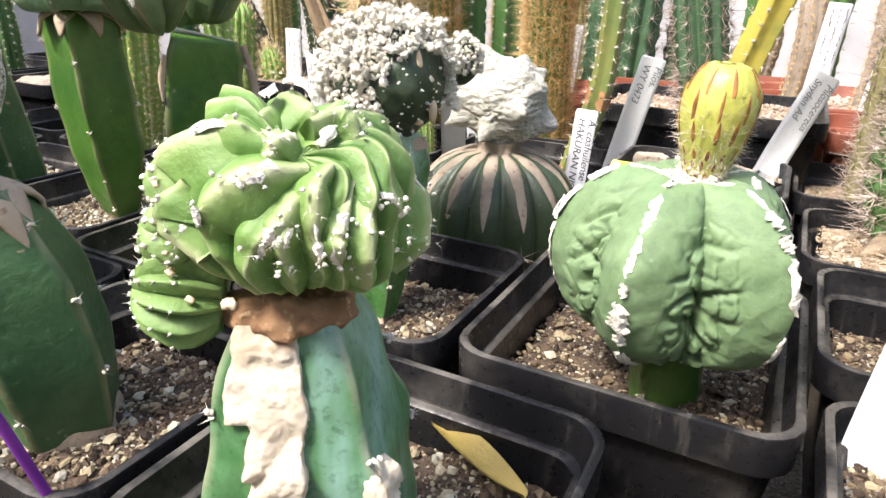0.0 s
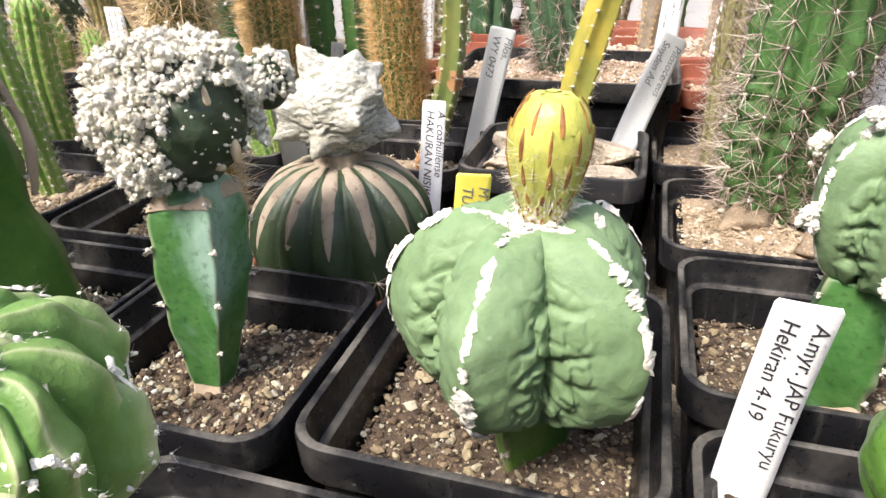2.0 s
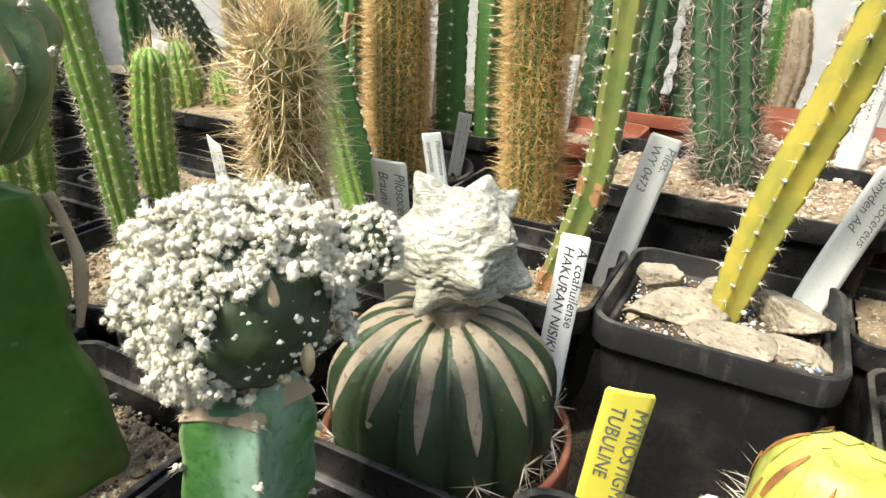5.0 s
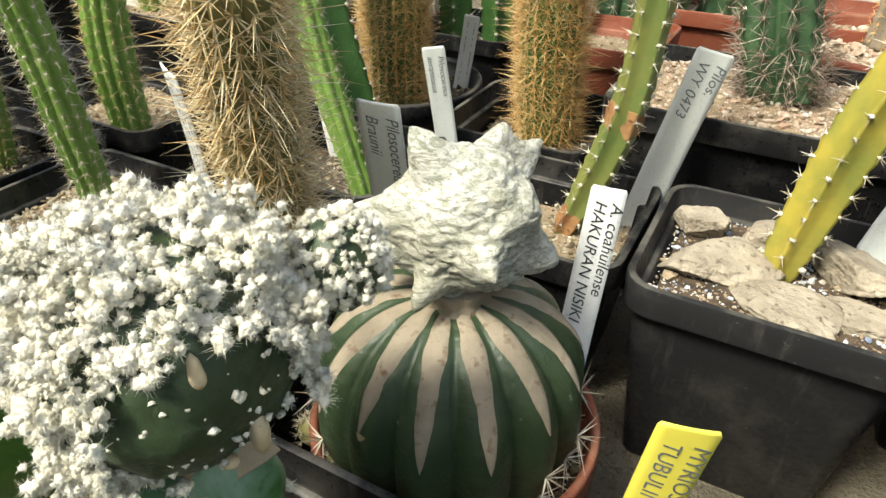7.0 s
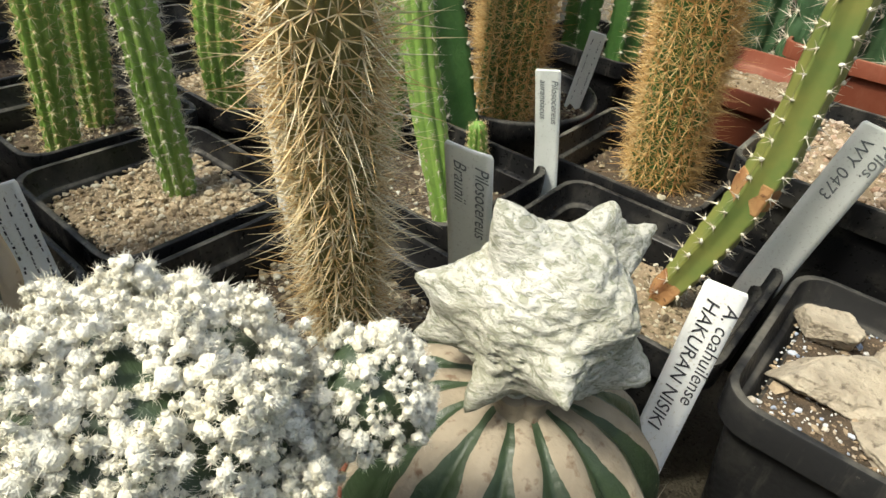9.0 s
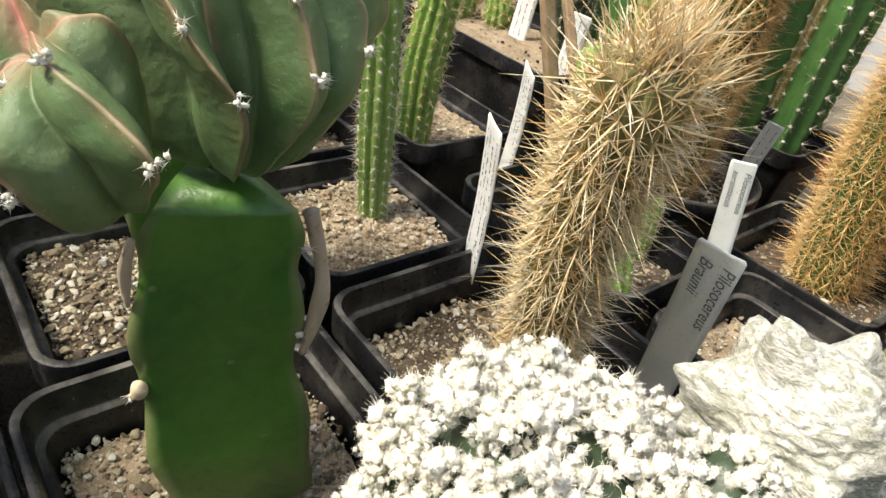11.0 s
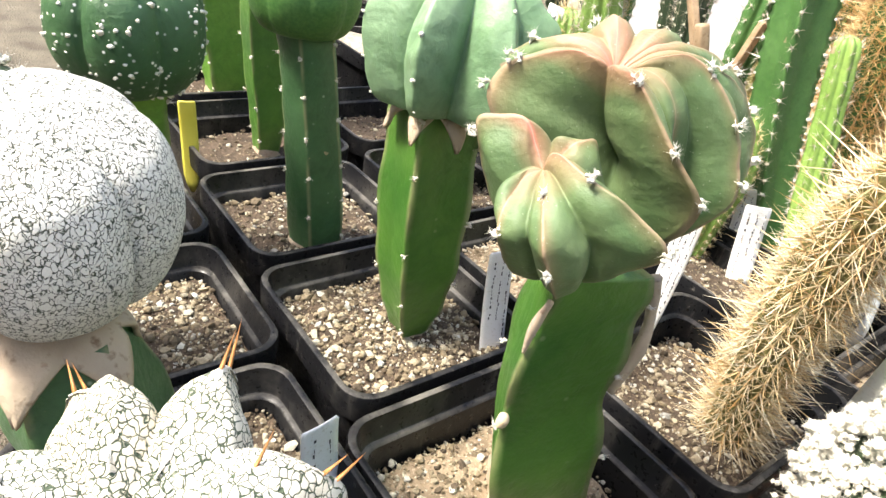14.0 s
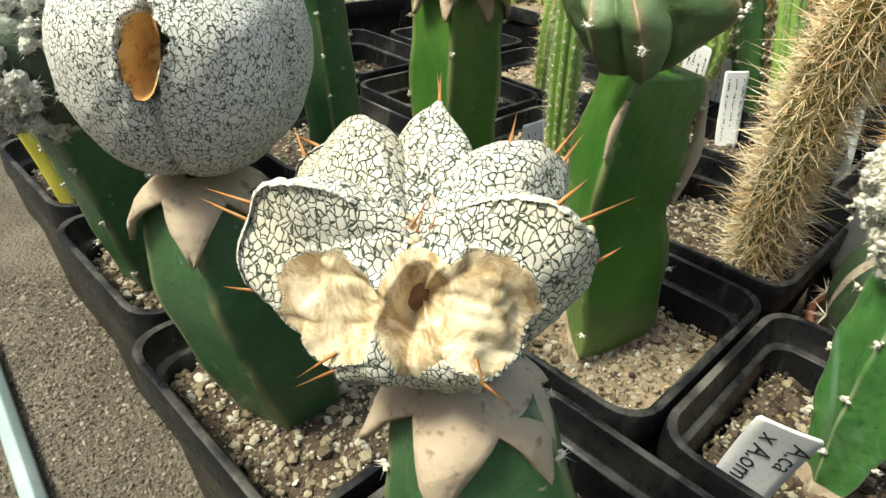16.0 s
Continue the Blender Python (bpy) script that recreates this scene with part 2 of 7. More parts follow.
M_POT = plastic("black_plastic", (0.009, 0.009, 0.01), (0.28, 0.26, 0.22), 0.3)
M_POT_DUSTY = plastic("dusty_black_plastic", (0.02, 0.02, 0.021), (0.26, 0.24, 0.2), 0.42)
M_TERRA = plastic("terracotta_plastic", (0.2, 0.058, 0.033), (0.42, 0.24, 0.16), 0.5)
M_LABEL = plain_mat("white_label", (0.74, 0.75, 0.74), (0.82, 0.82, 0.81), 40, 0.45, 0.0001, (0.6, 0.58, 0.52), 900)
M_LABEL_GREY = plain_mat("grey_label", (0.66, 0.70, 0.67), (0.75, 0.77, 0.75), 40, 0.45, 0.0001, (0.55, 0.56, 0.54), 900)
M_LABEL_YELLOW = plain_mat("yellow_label", (0.78, 0.68, 0.08), (0.85, 0.76, 0.14), 40, 0.45, 0.0001)
M_INK = plain_mat("black_ink", (0.015, 0.015, 0.02), (0.04, 0.04, 0.05), 200, 0.6, 0.0)

# ---- bench and walls ----
BENCH = 0.26
single("ground", (np.array([(-400, -400, -9), (400, -400, -9), (400, 400, -9), (-400, 400, -9)]), [[0, 1, 2, 3]]), M_SAND, (0, 0, -9), "bare sandy greenhouse floor", "floor", kind="structure")
BX0, BX1, BY0, BY1 = -14.0, 8.0, -6.0, 14.0


def slab(x0, x1, y0, y1, z0, z1):
    return [((x0 + x1) / 2, (y0 + y1) / 2, (z0 + z1) / 2) + BOX_V * ((x1 - x0) / 2, (y1 - y0) / 2, (z1 - z0) / 2), BOX_F]


M_STEEL_LEG = plain_mat("galvanised_leg", (0.3, 0.31, 0.32), (0.42, 0.43, 0.44), 30, 0.45, 0.0002)
bench = single("bench", slab(BX0, BX1, BY0, BY1, BENCH - 0.5, BENCH), M_SAND, (0, 5, BENCH), "sand-strewn concrete greenhouse bench under the pots", "bench", kind="structure", smooth=False)
for x in (BX0 + 1, BX1 - 1):
    for y in (BY0 + 1, BY1 - 1):
        part("leg", slab(x - 0.4, x + 0.4, y - 0.4, y + 0.4, -9, BENCH - 0.5), M_STEEL_LEG, bench, smooth=False)
for nm, box in (("wall_north", (-30, 30, 20, 20.4, -9, 16)), ("wall_south", (-30, 30, -14.4, -14, -9, 16)), ("wall_west", (-30.4, -30, -14, 20, -9, 16)), ("wall_east", (30, 30.4, -14, 20, -9, 16))):
    single(nm, slab(*box), M_WALL, (box[0], box[2], -9), "pale translucent-looking greenhouse wall sheet", "wall", kind="structure", smooth=False)


SAND_RNG = np.random.default_rng(3)
grain_xy = np.c_[SAND_RNG.uniform(-5.2, -1.6, 15000), SAND_RNG.uniform(0.2, 1.25, 15000)]
single("sand_grains", stones(SAND_RNG, np.c_[grain_xy, np.full(15000, BENCH + 0.002)], 0.009 * np.exp(SAND_RNG.normal(-0.4, 0.4, 15000))), island_mat("bench_sand_grains", [(0.0, (0.07, 0.055, 0.038)), (0.5, (0.17, 0.14, 0.1)), (0.85, (0.27, 0.235, 0.18)), (1.0, (0.42, 0.38, 0.31))]), (-3, 0.7, BENCH), "loose sand grains strewn over the bench", "sand", kind="stuff", smooth=False)


def rounded_square(x0, x1, y0, y1, r, n=6):
    pts = []
    for cx, cy, a0 in ((x1 - r, y1 - r, 0), (x0 + r, y1 - r, 90), (x0 + r, y0 + r, 180), (x1 - r, y0 + r, 270)):
        for k in range(n):
            a = radians(a0 + 90 * k / (n - 1))
            pts.append((cx + r * math.cos(a), cy + r * math.sin(a)))
    return np.array(pts)


def square_ring(x0, x1, y0, y1, ins, z, r):
    p = rounded_square(x0 + ins, x1 - ins, y0 + ins, y1 - ins, max(r - ins * 0.6, 0.05))
    return np.c_[p, np.full(len(p), z)]


POT_RNG = np.random.default_rng(7)


def soil_bed(parent, inside, lo, hi, zs, soil, grit, count, size, lump=0.03, seed=0, dense=3.4):
    """A lumpy bed of earth with loose grit on it. inside(x, y) tells what lies in the pot."""
    n = 34
    xs, ys = np.linspace(lo[0], hi[0], n), np.linspace(lo[1], hi[1], n)
    vs, fs, idx = [], [], {}
    for i, x in enumerate(xs):
        for j, y in enumerate(ys):
            if inside(x, y):
                idx[i, j] = len(vs)
                vs.append((x, y, zs + wobble((x, y, 0), 5, lump, seed) + wobble((x, y, 0), 22, lump * 0.5, seed)))
    for i in range(n - 1):
        for j in range(n - 1):
            q = [(i, j), (i + 1, j), (i + 1, j + 1), (i, j + 1)]
            if all(k in idx for k in q):
                fs.append([idx[k] for k in q])
    part("soil", (vs, fs), soil, parent)
    if count:
        k = int(count * dense * 1.7)
        xy = np.c_[POT_RNG.uniform(lo[0], hi[0], k * 2), POT_RNG.uniform(lo[1], hi[1], k * 2)]
        xy = np.array([q for q in xy if inside(*q)])[:k]
        sz = size * np.exp(POT_RNG.normal(-0.85, 0.4, len(xy)))
        big = POT_RNG.random(len(xy)) < 0.1
        sz = np.where(big, size * POT_RNG.uniform(0.7, 1.6, len(xy)), sz)
        hz = np.array([wobble((x, y, 0), 5, lump, seed) + wobble((x, y, 0), 22, lump * 0.5, seed) for x, y in xy])
        pl = np.c_[xy, zs + hz + sz * POT_RNG.uniform(0.0, 0.6, len(xy))]
        part("grit", stones(POT_RNG, pl, sz), grit, parent, kind="stuff", smooth=False)


def square_pot(x0, x1, y0, y1, zr=1.165, zs=0.93, label="black square plastic pot of dark gritty soil", soil=None, grit=None, count=420, size=0.0145, seed=0, zb=None, r=0.13, mat=None, drop=0.13, lump=0.03):
    cx, cy = (x0 + x1) / 2, (y0 + y1) / 2
    zb = BENCH if zb is None else zb
    pot = thing("square_pot", (cx, cy, zb), label, "plant pot", "square pots on the bench")
    prof = [(zb, 0.15), (zb, drop + 0.01), (zb + 0.02, drop), (zr - 0.13, 0.04), (zr - 0.13, 0.004), (zr - 0.012, 0.0), (zr - 0.003, 0.004), (zr, 0.011), (zr, 0.022), (zr - 0.003, 0.029), (zr - 0.012, 0.032), (zr - 0.10, 0.045), (zr - 0.107, 0.05), (zr - 0.11, 0.066), (zr - 0.118, 0.074), (zs - 0.1, 0.10)]
    rings = [square_ring(x0, x1, y0, y1, i, z, r) for z, i in prof]
    part("body", (np.concatenate(rings), grid_faces(len(rings), len(rings[0]))), mat or M_POT, pot, crease=35)

    def inside(x, y, m=0.09):
        dx, dy = abs(x - cx) - (x1 - x0) / 2 + m, abs(y - cy) - (y1 - y0) / 2 + m
        return dx < 0 and dy < 0 and not (dx > -0.07 and dy > -0.07 and math.hypot(dx + 0.07, dy + 0.07) > 0.07)

    soil_bed(pot, inside, (x0 + 0.09, y0 + 0.09), (x1 - 0.09, y1 - 0.09), zs, soil or M_SOIL, grit or M_GRIT, count, size, lump, seed, 3.9 if y1 < 4.3 and x0 > -4.1 else 2.0 if y1 < 5.5 and x0 > -4.8 else 0.9)
    return pot


def round_pot(cx, cy, rad, zr, zs, label, mat=None, soil=None, grit=None, count=350, size=0.02, seed=0, cat="plant pot"):
    pot = thing("round_pot", (cx, cy, BENCH), label, cat, "round pots on the bench")
    prof = [(BENCH, 0.3), (BENCH, 0.7), (zr - 0.2, 0.92), (zr - 0.19, 1.0), (zr - 0.02, 1.0), (zr, 0.99), (zr, 0.95), (zr - 0.02, 0.93), (zs - 0.1, 0.88)]
    n = 48
    th = np.linspace(0, 2 * math.pi, n, endpoint=False)
    rings = [np.c_[cx + rad * k * np.cos(th), cy + rad * k * np.sin(th), np.full(n, z)] for z, k in prof]
    part("body", (np.concatenate(rings), grid_faces(len(prof), n)), mat or M_POT, pot)
    soil_bed(pot, lambda x, y: math.hypot(x - cx, y - cy) < rad * 0.92, (cx - rad, cy - rad), (cx + rad, cy + rad), zs, soil or M_SOIL, grit or M_GRIT, count, size, 0.03, seed)
    return pot


# ---- pots, row by row ----
square_pot(-0.75, 0.30, 1.97, 3.08, 1.19, 0.94, seed=1, count=520)                                  # bud cactus
square_pot(-1.745, -0.80, 1.95, 2.92, seed=2, zs=0.93, count=480)                                  # white crest
square_pot(-1.13, -0.16, 0.92, 1.88, seed=3)                                                        # green crest
square_pot(0.36, 1.32, 1.52, 2.47, 1.1, 0.92, seed=4)                                                       # smooth green crest
square_pot(0.33, 1.32, 2.54, 3.50, 1.155, 0.9, seed=5)                                              # woolly green
square_pot(0.27, 1.26, 3.60, 4.54, 1.125, 1.04, seed=6, soil=M_SOIL_PALE, grit=M_GRIT_PALE, count=500, label="black square pot of pale dry crumbly soil")
square_pot(-0.84, 0.18, 4.03, 4.98, 1.265, 1.16, seed=7, soil=M_SOIL, grit=M_GRANULES, count=420, size=0.0125, mat=M_POT_DUSTY, label="tall dusty black square pot topped with rocks")
square_pot(-2.70, -1.76, 1.93, 2.94, grit=M_GRIT_MID, seed=8, count=380, soil=M_SOIL_PALE)                              # pink star
square_pot(-2.13, -1.17, 0.93, 1.88, seed=9, count=520)                                                        # spotted star
square_pot(-3.12, -2.17, 0.96, 1.92, grit=M_GRIT_MID, zs=1.01, seed=10)                                                       # white ball
square_pot(-4.02, -3.16, 1.04, 1.98, grit=M_GRIT_MID, zs=1.01, seed=11)                                                       # row end
square_pot(-3.70, -2.74, 2.04, 3.02, grit=M_GRIT_MID, zs=1.01, seed=12, count=520)                                            # ribbed head
square_pot(-4.68, -3.76, 2.10, 3.08, grit=M_GRIT_MID, zs=1.01, seed=13)                                                       # tall stock
square_pot(-5.78, -4.76, 2.2, 3.2, grit=M_GRIT_MID, seed=14)
square_pot(-6.9, -5.9, 2.35, 3.4, grit=M_GRIT_MID, seed=15)
square_pot(-5.0, -4.08, 1.1, 2.02, grit=M_GRIT_MID, zs=1.01, seed=16)
square_pot(-2.72, -1.74, 3.02, 4.1, grit=M_GRIT_MID, seed=17)                                                        # golden column
square_pot(-3.72, -2.78, 3.08, 4.02, seed=18, soil=M_SOIL_PALE, grit=M_GRIT_PALE, zs=1.03)                    # thin column
square_pot(-4.75, -3.8, 3.2, 4.15, grit=M_GRIT_MID, seed=19)
square_pot(-4.7, -3.65, 4.2, 5.1, zs=1.03, seed=20, soil=M_SOIL_PALE, grit=M_GRIT_PALE)
square_pot(-3.3, -2.08, 4.2, 5.1, grit=M_GRIT_MID, seed=21)
square_pot(-1.98, -0.88, 4.2, 5.12, grit=M_GRIT_MID, seed=22, soil=M_SOIL_PALE)                                        # yellow-green stem
square_pot(-2.3, -1.35, 5.2, 6.2, grit=M_GRIT_MID, seed=23)
square_pot(-1.33, 0.35, 5.26, 6.5, 1.48, 1.4, seed=24, soil=M_SOIL_PALE, grit=M_GRIT_WHITE, count=1500, size=0.019)
square_pot(0.2, 1.2, 4.62, 5.6, 1.16, 1.02, seed=25, soil=M_SOIL_PALE, grit=M_GRIT_PALE)
round_pot(-3.0, 6.0, 0.6, 1.1, 0.95, "round black plastic pot")
round_pot(-1.2, 3.42, 0.5, 0.98, 0.85, "round terracotta pot holding a grafted cactus", M_TERRA)


# ---- plant materials ----


def flesh(name, c1, c2, scale=40.0, rough=0.42, speck=None, speck_amt=0.66, bumpd=0.0005, tip=None, sss=0.08):
    """Waxy cactus skin: broad colour patches, fine mottling, optional pale specks."""
    m, n, l, b = mat_base(name, rough)
    co = coords(n)
    big = tex_noise(n, l, co, scale, 5, 0.6)
    col = ramp(n, l, big, [(0.3, c1), (0.7, c2)])
    fine = tex_noise(n, l, co, scale * 14, 4)
    col = mix(n, l, 0.35, col, ramp(n, l, fine, [(0.3, (0.55, 0.6, 0.5)), (0.7, (1.0, 1.0, 1.0))]), "MULTIPLY")
    if speck:
        v = n.new("ShaderNodeTexVoronoi")
        v.inputs["Scale"].default_value = scale * 9
        l.new(co, v.inputs["Vector"])
        dots = ramp(n, l, v.outputs["Distance"], [(0.1, (1, 1, 1)), (0.2, (0, 0, 0))])
        patch = ramp(n, l, tex_noise(n, l, co, scale * 2.2, 2), [(speck_amt - 0.06, (0, 0, 0)), (speck_amt + 0.06, (1, 1, 1))])
        col = mix(n, l, mix(n, l, 1.0, dots, patch, "MULTIPLY"), col, speck)
    mid = tex_noise(n, l, co, scale * 4.5, 6, 0.7, 0.8)
    col = mix(n, l, 0.5, col, ramp(n, l, mid, [(0.3, (0.5, 0.55, 0.5)), (0.52, (0.95, 0.95, 0.95)), (0.72, (1.0, 1.0, 0.9))]), "MULTIPLY")
    nick = ramp(n, l, tex_noise(n, l, co, scale * 3.1, 3, 0.5, 0.3), [(0.735, (0, 0, 0)), (0.75, (1, 1, 1))])
    col = mix(n, l, nick, col, (0.34, 0.27, 0.16))
    edge = n.new("ShaderNodeAttribute")
    edge.attribute_name = "edge"
    col = mix(n, l, edge.outputs["Fac"], col, (0.36, 0.32, 0.17))
    l.new(col, b.inputs["Base Color"])
    l.new(ramp(n, l, fine, [(0.3, (rough - 0.06,) * 3), (0.7, (rough + 0.14,) * 3)]), b.inputs["Roughness"])
    b.inputs["Subsurface Weight"].default_value = sss
    b.inputs["Subsurface Radius"].default_value = (0.004, 0.006, 0.002)
    bump(n, l, b, mix(n, l, 0.5, fine, mid), bumpd * 2.2)
    return m


def patchy(name, skin, cork, scale, cut, rough=0.5, wax=None):
    """Green skin with corky scars (and waxy bloom) of their own outline."""
    m, n, l, b = mat_base(name, rough)
    co = coords(n)
    f = tex_noise(n, l, co, scale, 6, 0.6, 0.4)
    g = tex_noise(n, l, co, scale * 9, 4)
    col = ramp(n, l, g, [(0.3, skin[0]), (0.7, skin[1])])
    if wax:
        w = ramp(n, l, tex_noise(n, l, co, scale * 0.7, 5, 0.55, 0.6), [(0.5, (0, 0, 0)), (0.56, (1, 1, 1))])
        col = mix(n, l, w, col, wax)
        # the bloom is rubbed and pitted
        pits = ramp(n, l, tex_noise(n, l, co, scale * 24, 3), [(0.3, (0.45, 0.5, 0.45)), (0.46, (1, 1, 1))])
        rub = ramp(n, l, tex_noise(n, l, co, scale * 3.2, 5, 0.65, 0.8), [(0.34, (0.6, 0.66, 0.55)), (0.6, (1, 1, 1))])
        col = mix(n, l, 0.8, col, mix(n, l, 1.0, pits, rub, "MULTIPLY"), "MULTIPLY")
    corkc = ramp(n, l, g, [(0.25, cork[0]), (0.75, cork[1])])
    msk = ramp(n, l, f, [(cut, (0, 0, 0)), (cut + 0.025, (1, 1, 1))])
    edge = n.new("ShaderNodeAttribute")
    edge.attribute_name = "edge"
    col = mix(n, l, edge.outputs["Fac"], mix(n, l, msk, col, corkc), (0.42, 0.4, 0.28))
    l.new(col, b.inputs["Base Color"])
    bump(n, l, b, mix(n, l, 0.5, msk, g), 0.0008)
    return m


def veined(name, dark, pale, warm, scale, width, stretch=(1, 1, 1), labyrinth=False, dry=None):
    """White felt broken by dark green lines: cells, or short winding dashes."""
    m, n, l, b = mat_base(name, 0.85)
    co = coords(n)
    mp = n.new("ShaderNodeMapping")
    mp.inputs["Scale"].default_value = stretch
    l.new(co, mp.inputs["Vector"])
    wob = n.new("ShaderNodeTexNoise")
    wob.inputs["Scale"].default_value = scale * 0.55
    wob.inputs["Detail"].default_value = 2
    l.new(mp.outputs[0], wob.inputs["Vector"])
    add = n.new("ShaderNodeMix")
    add.data_type, add.blend_type = "RGBA", "LINEAR_LIGHT"
    add.inputs["Factor"].default_value = 0.75 / scale if not labyrinth else 1.3 / scale
    l.new(mp.outputs[0], add.inputs[6])
    l.new(wob.outputs["Color"], add.inputs[7])
    v = n.new("ShaderNodeTexVoronoi")
    v.feature = "DISTANCE_TO_EDGE"
    v.inputs["Scale"].default_value = scale
    l.new(add.outputs[2], v.inputs["Vector"])
    gap = tex_noise(n, l, co, scale * 0.6, 2)
    line = ramp(n, l, v.outputs["Distance"], [(width * 0.75, (1, 1, 1)), (width * 2.2, (0, 0, 0))])
    keep = ramp(n, l, gap, [(0.28, (0.15, 0.15, 0.15)), (0.4, (1, 1, 1))])
    if labyrinth:
        # the cells run together here and there, so that the dark lines break into dashes
        keep = ramp(n, l, tex_noise(n, l, co, scale * 0.9, 1), [(0.36, (0, 0, 0)), (0.46, (1, 1, 1))])
    msk = mix(n, l, 1.0, line, keep, "MULTIPLY")
    fl = tex_noise(n, l, co, scale * 9, 4)
    pc = mix(n, l, ramp(n, l, tex_noise(n, l, co, 26, 4), [(0.5, (0, 0, 0)), (0.75, (1, 1, 1))]), pale, warm)
    pc = mix(n, l, 0.4, pc, ramp(n, l, fl, [(0.3, (0.6, 0.6, 0.55)), (0.65, (1, 1, 1))]), "MULTIPLY")
    col = mix(n, l, msk, pc, dark)
    if dry:
        # eaten places, marked on the mesh, are bare dry flesh
        a = n.new("ShaderNodeAttribute")
        a.attribute_name = "dry"
        streak = ramp(n, l, tex_noise(n, l, mp.outputs[0], 130, 6, 0.7, 1.6), [(0.38, dry[0]), (0.56, dry[1]), (0.75, (0.82, 0.74, 0.56))])
        col = mix(n, l, ramp(n, l, a.outputs["Fac"], [(0.4, (0, 0, 0)), (0.6, (1, 1, 1))]), col, streak)
    l.new(col, b.inputs["Base Color"])
    inv = ramp(n, l, v.outputs["Distance"], [(0.0, (0, 0, 0)), (width * 2.5, (1, 1, 1))])
    if dry:
        inv = mix(n, l, a.outputs["Fac"], inv, tex_noise(n, l, co, 260, 6, 0.7, 1.0))
    bump(n, l, b, inv, 0.0006)
    return m


M_MATTE = flesh("grey_green_skin", (0.135, 0.222, 0.1), (0.21, 0.312, 0.158), 30, 0.62, (0.4, 0.48, 0.36), 0.7)
M_DARK = flesh("dark_green_skin", (0.026, 0.044, 0.019), (0.052, 0.08, 0.04), 30, 0.4, (0.25, 0.32, 0.22), 0.66)
M_STOCK = flesh("stock_green_skin", (0.035, 0.12, 0.016), (0.12, 0.25, 0.04), 17, 0.34, (0.42, 0.42, 0.26), 0.62)
M_STOCK_DK = flesh("deep_stock_skin", (0.032, 0.095, 0.032), (0.075, 0.16, 0.065), 28, 0.4, (0.3, 0.38, 0.28), 0.64)
M_BRIGHT = flesh("bright_green_skin", (0.10, 0.26, 0.03), (0.2, 0.38, 0.06), 30, 0.4, (0.6, 0.65, 0.4), 0.72)
M_CREST = flesh("fresh_green_skin", (0.12, 0.24, 0.05), (0.27, 0.39, 0.14), 40, 0.5, (0.62, 0.64, 0.42), 0.66)
M_MIDHEAD = flesh("blue_green_skin", (0.15, 0.27, 0.135), (0.25, 0.37, 0.215), 30, 0.45, (0.5, 0.55, 0.4), 0.7)
M_DOTS = flesh("white_dotted_skin", (0.03, 0.09, 0.03), (0.06, 0.14, 0.05), 30, 0.5, (0.75, 0.75, 0.68), 0.44)
M_GLAUC = patchy("waxy_blue_stock", ((0.045, 0.15, 0.035), (0.09, 0.22, 0.06)), ((0.42, 0.34, 0.22), (0.6, 0.5, 0.36)), 17, 0.70, 0.42, wax=(0.27, 0.41, 0.32))
M_SCARRED = patchy("scarred_stock", ((0.05, 0.16, 0.05), (0.10, 0.24, 0.1)), ((0.55, 0.46, 0.32), (0.72, 0.64, 0.5)), 20, 0.68, 0.5, wax=(0.22, 0.38, 0.32))
M_CORK = plain_mat("tan_cork", (0.33, 0.25, 0.17), (0.52, 0.42, 0.3), 40, 0.85, 0.0009, (0.24, 0.16, 0.1), 320)
M_STRIPE = plain_mat("grey_tan_cork", (0.2, 0.165, 0.12), (0.36, 0.3, 0.225), 55, 0.9, 0.001, (0.15, 0.095, 0.06), 260)
M_CORK_PALE = plain_mat("pale_dry_skin", (0.55, 0.42, 0.25), (0.74, 0.62, 0.43), 70, 0.75, 0.0008, (0.38, 0.22, 0.09), 350)
M_CORK_DARK = plain_mat("brown_dry_skin", (0.16, 0.08, 0.035), (0.34, 0.2, 0.1), 60, 0.85, 0.0012, (0.5, 0.36, 0.2), 400)
M_WOOL = plain_mat("white_wool", (0.72, 0.68, 0.55), (0.84, 0.81, 0.72), 160, 0.97, 0.0012, (0.5, 0.48, 0.4), 1300)
M_FELT = plain_mat("white_felt", (0.55, 0.53, 0.44), (0.72, 0.7, 0.62), 60, 0.95, 0.003, (0.32, 0.33, 0.24), 620)


def chalk_mat(name):
    """Chalky white crust, cracked into short cross wrinkles that show grey-green."""
    m, n, l, b = mat_base(name, 0.95)
    co = coords(n)
    mp = n.new("ShaderNodeMapping")
    mp.inputs["Scale"].default_value = (1, 1, 2.1)
    l.new(co, mp.inputs["Vector"])
    wr = tex_noise(n, l, mp.outputs[0], 175, 6, 0.66, 1.6)
    fine = tex_noise(n, l, mp.outputs[0], 620, 3, 0.6, 0.6)
    base = ramp(n, l, tex_noise(n, l, co, 34, 4), [(0.35, (0.44, 0.42, 0.34)), (0.62, (0.66, 0.65, 0.6))])
    crack = ramp(n, l, wr, [(0.4, (1, 1, 1)), (0.53, (0, 0, 0))])
    col = mix(n, l, mix(n, l, 1.0, crack, (0.75, 0.75, 0.75), "MULTIPLY"), base, (0.27, 0.27, 0.19))
    flecks = ramp(n, l, fine, [(0.36, (1, 1, 1)), (0.44, (0, 0, 0))])
    col = mix(n, l, mix(n, l, 1.0, flecks, (0.7, 0.7, 0.7), "MULTIPLY"), col, (0.22, 0.24, 0.16))
    l.new(col, b.inputs["Base Color"])
    bump(n, l, b, mix(n, l, 0.35, wr, fine), 0.0022, 0.9)
    return m


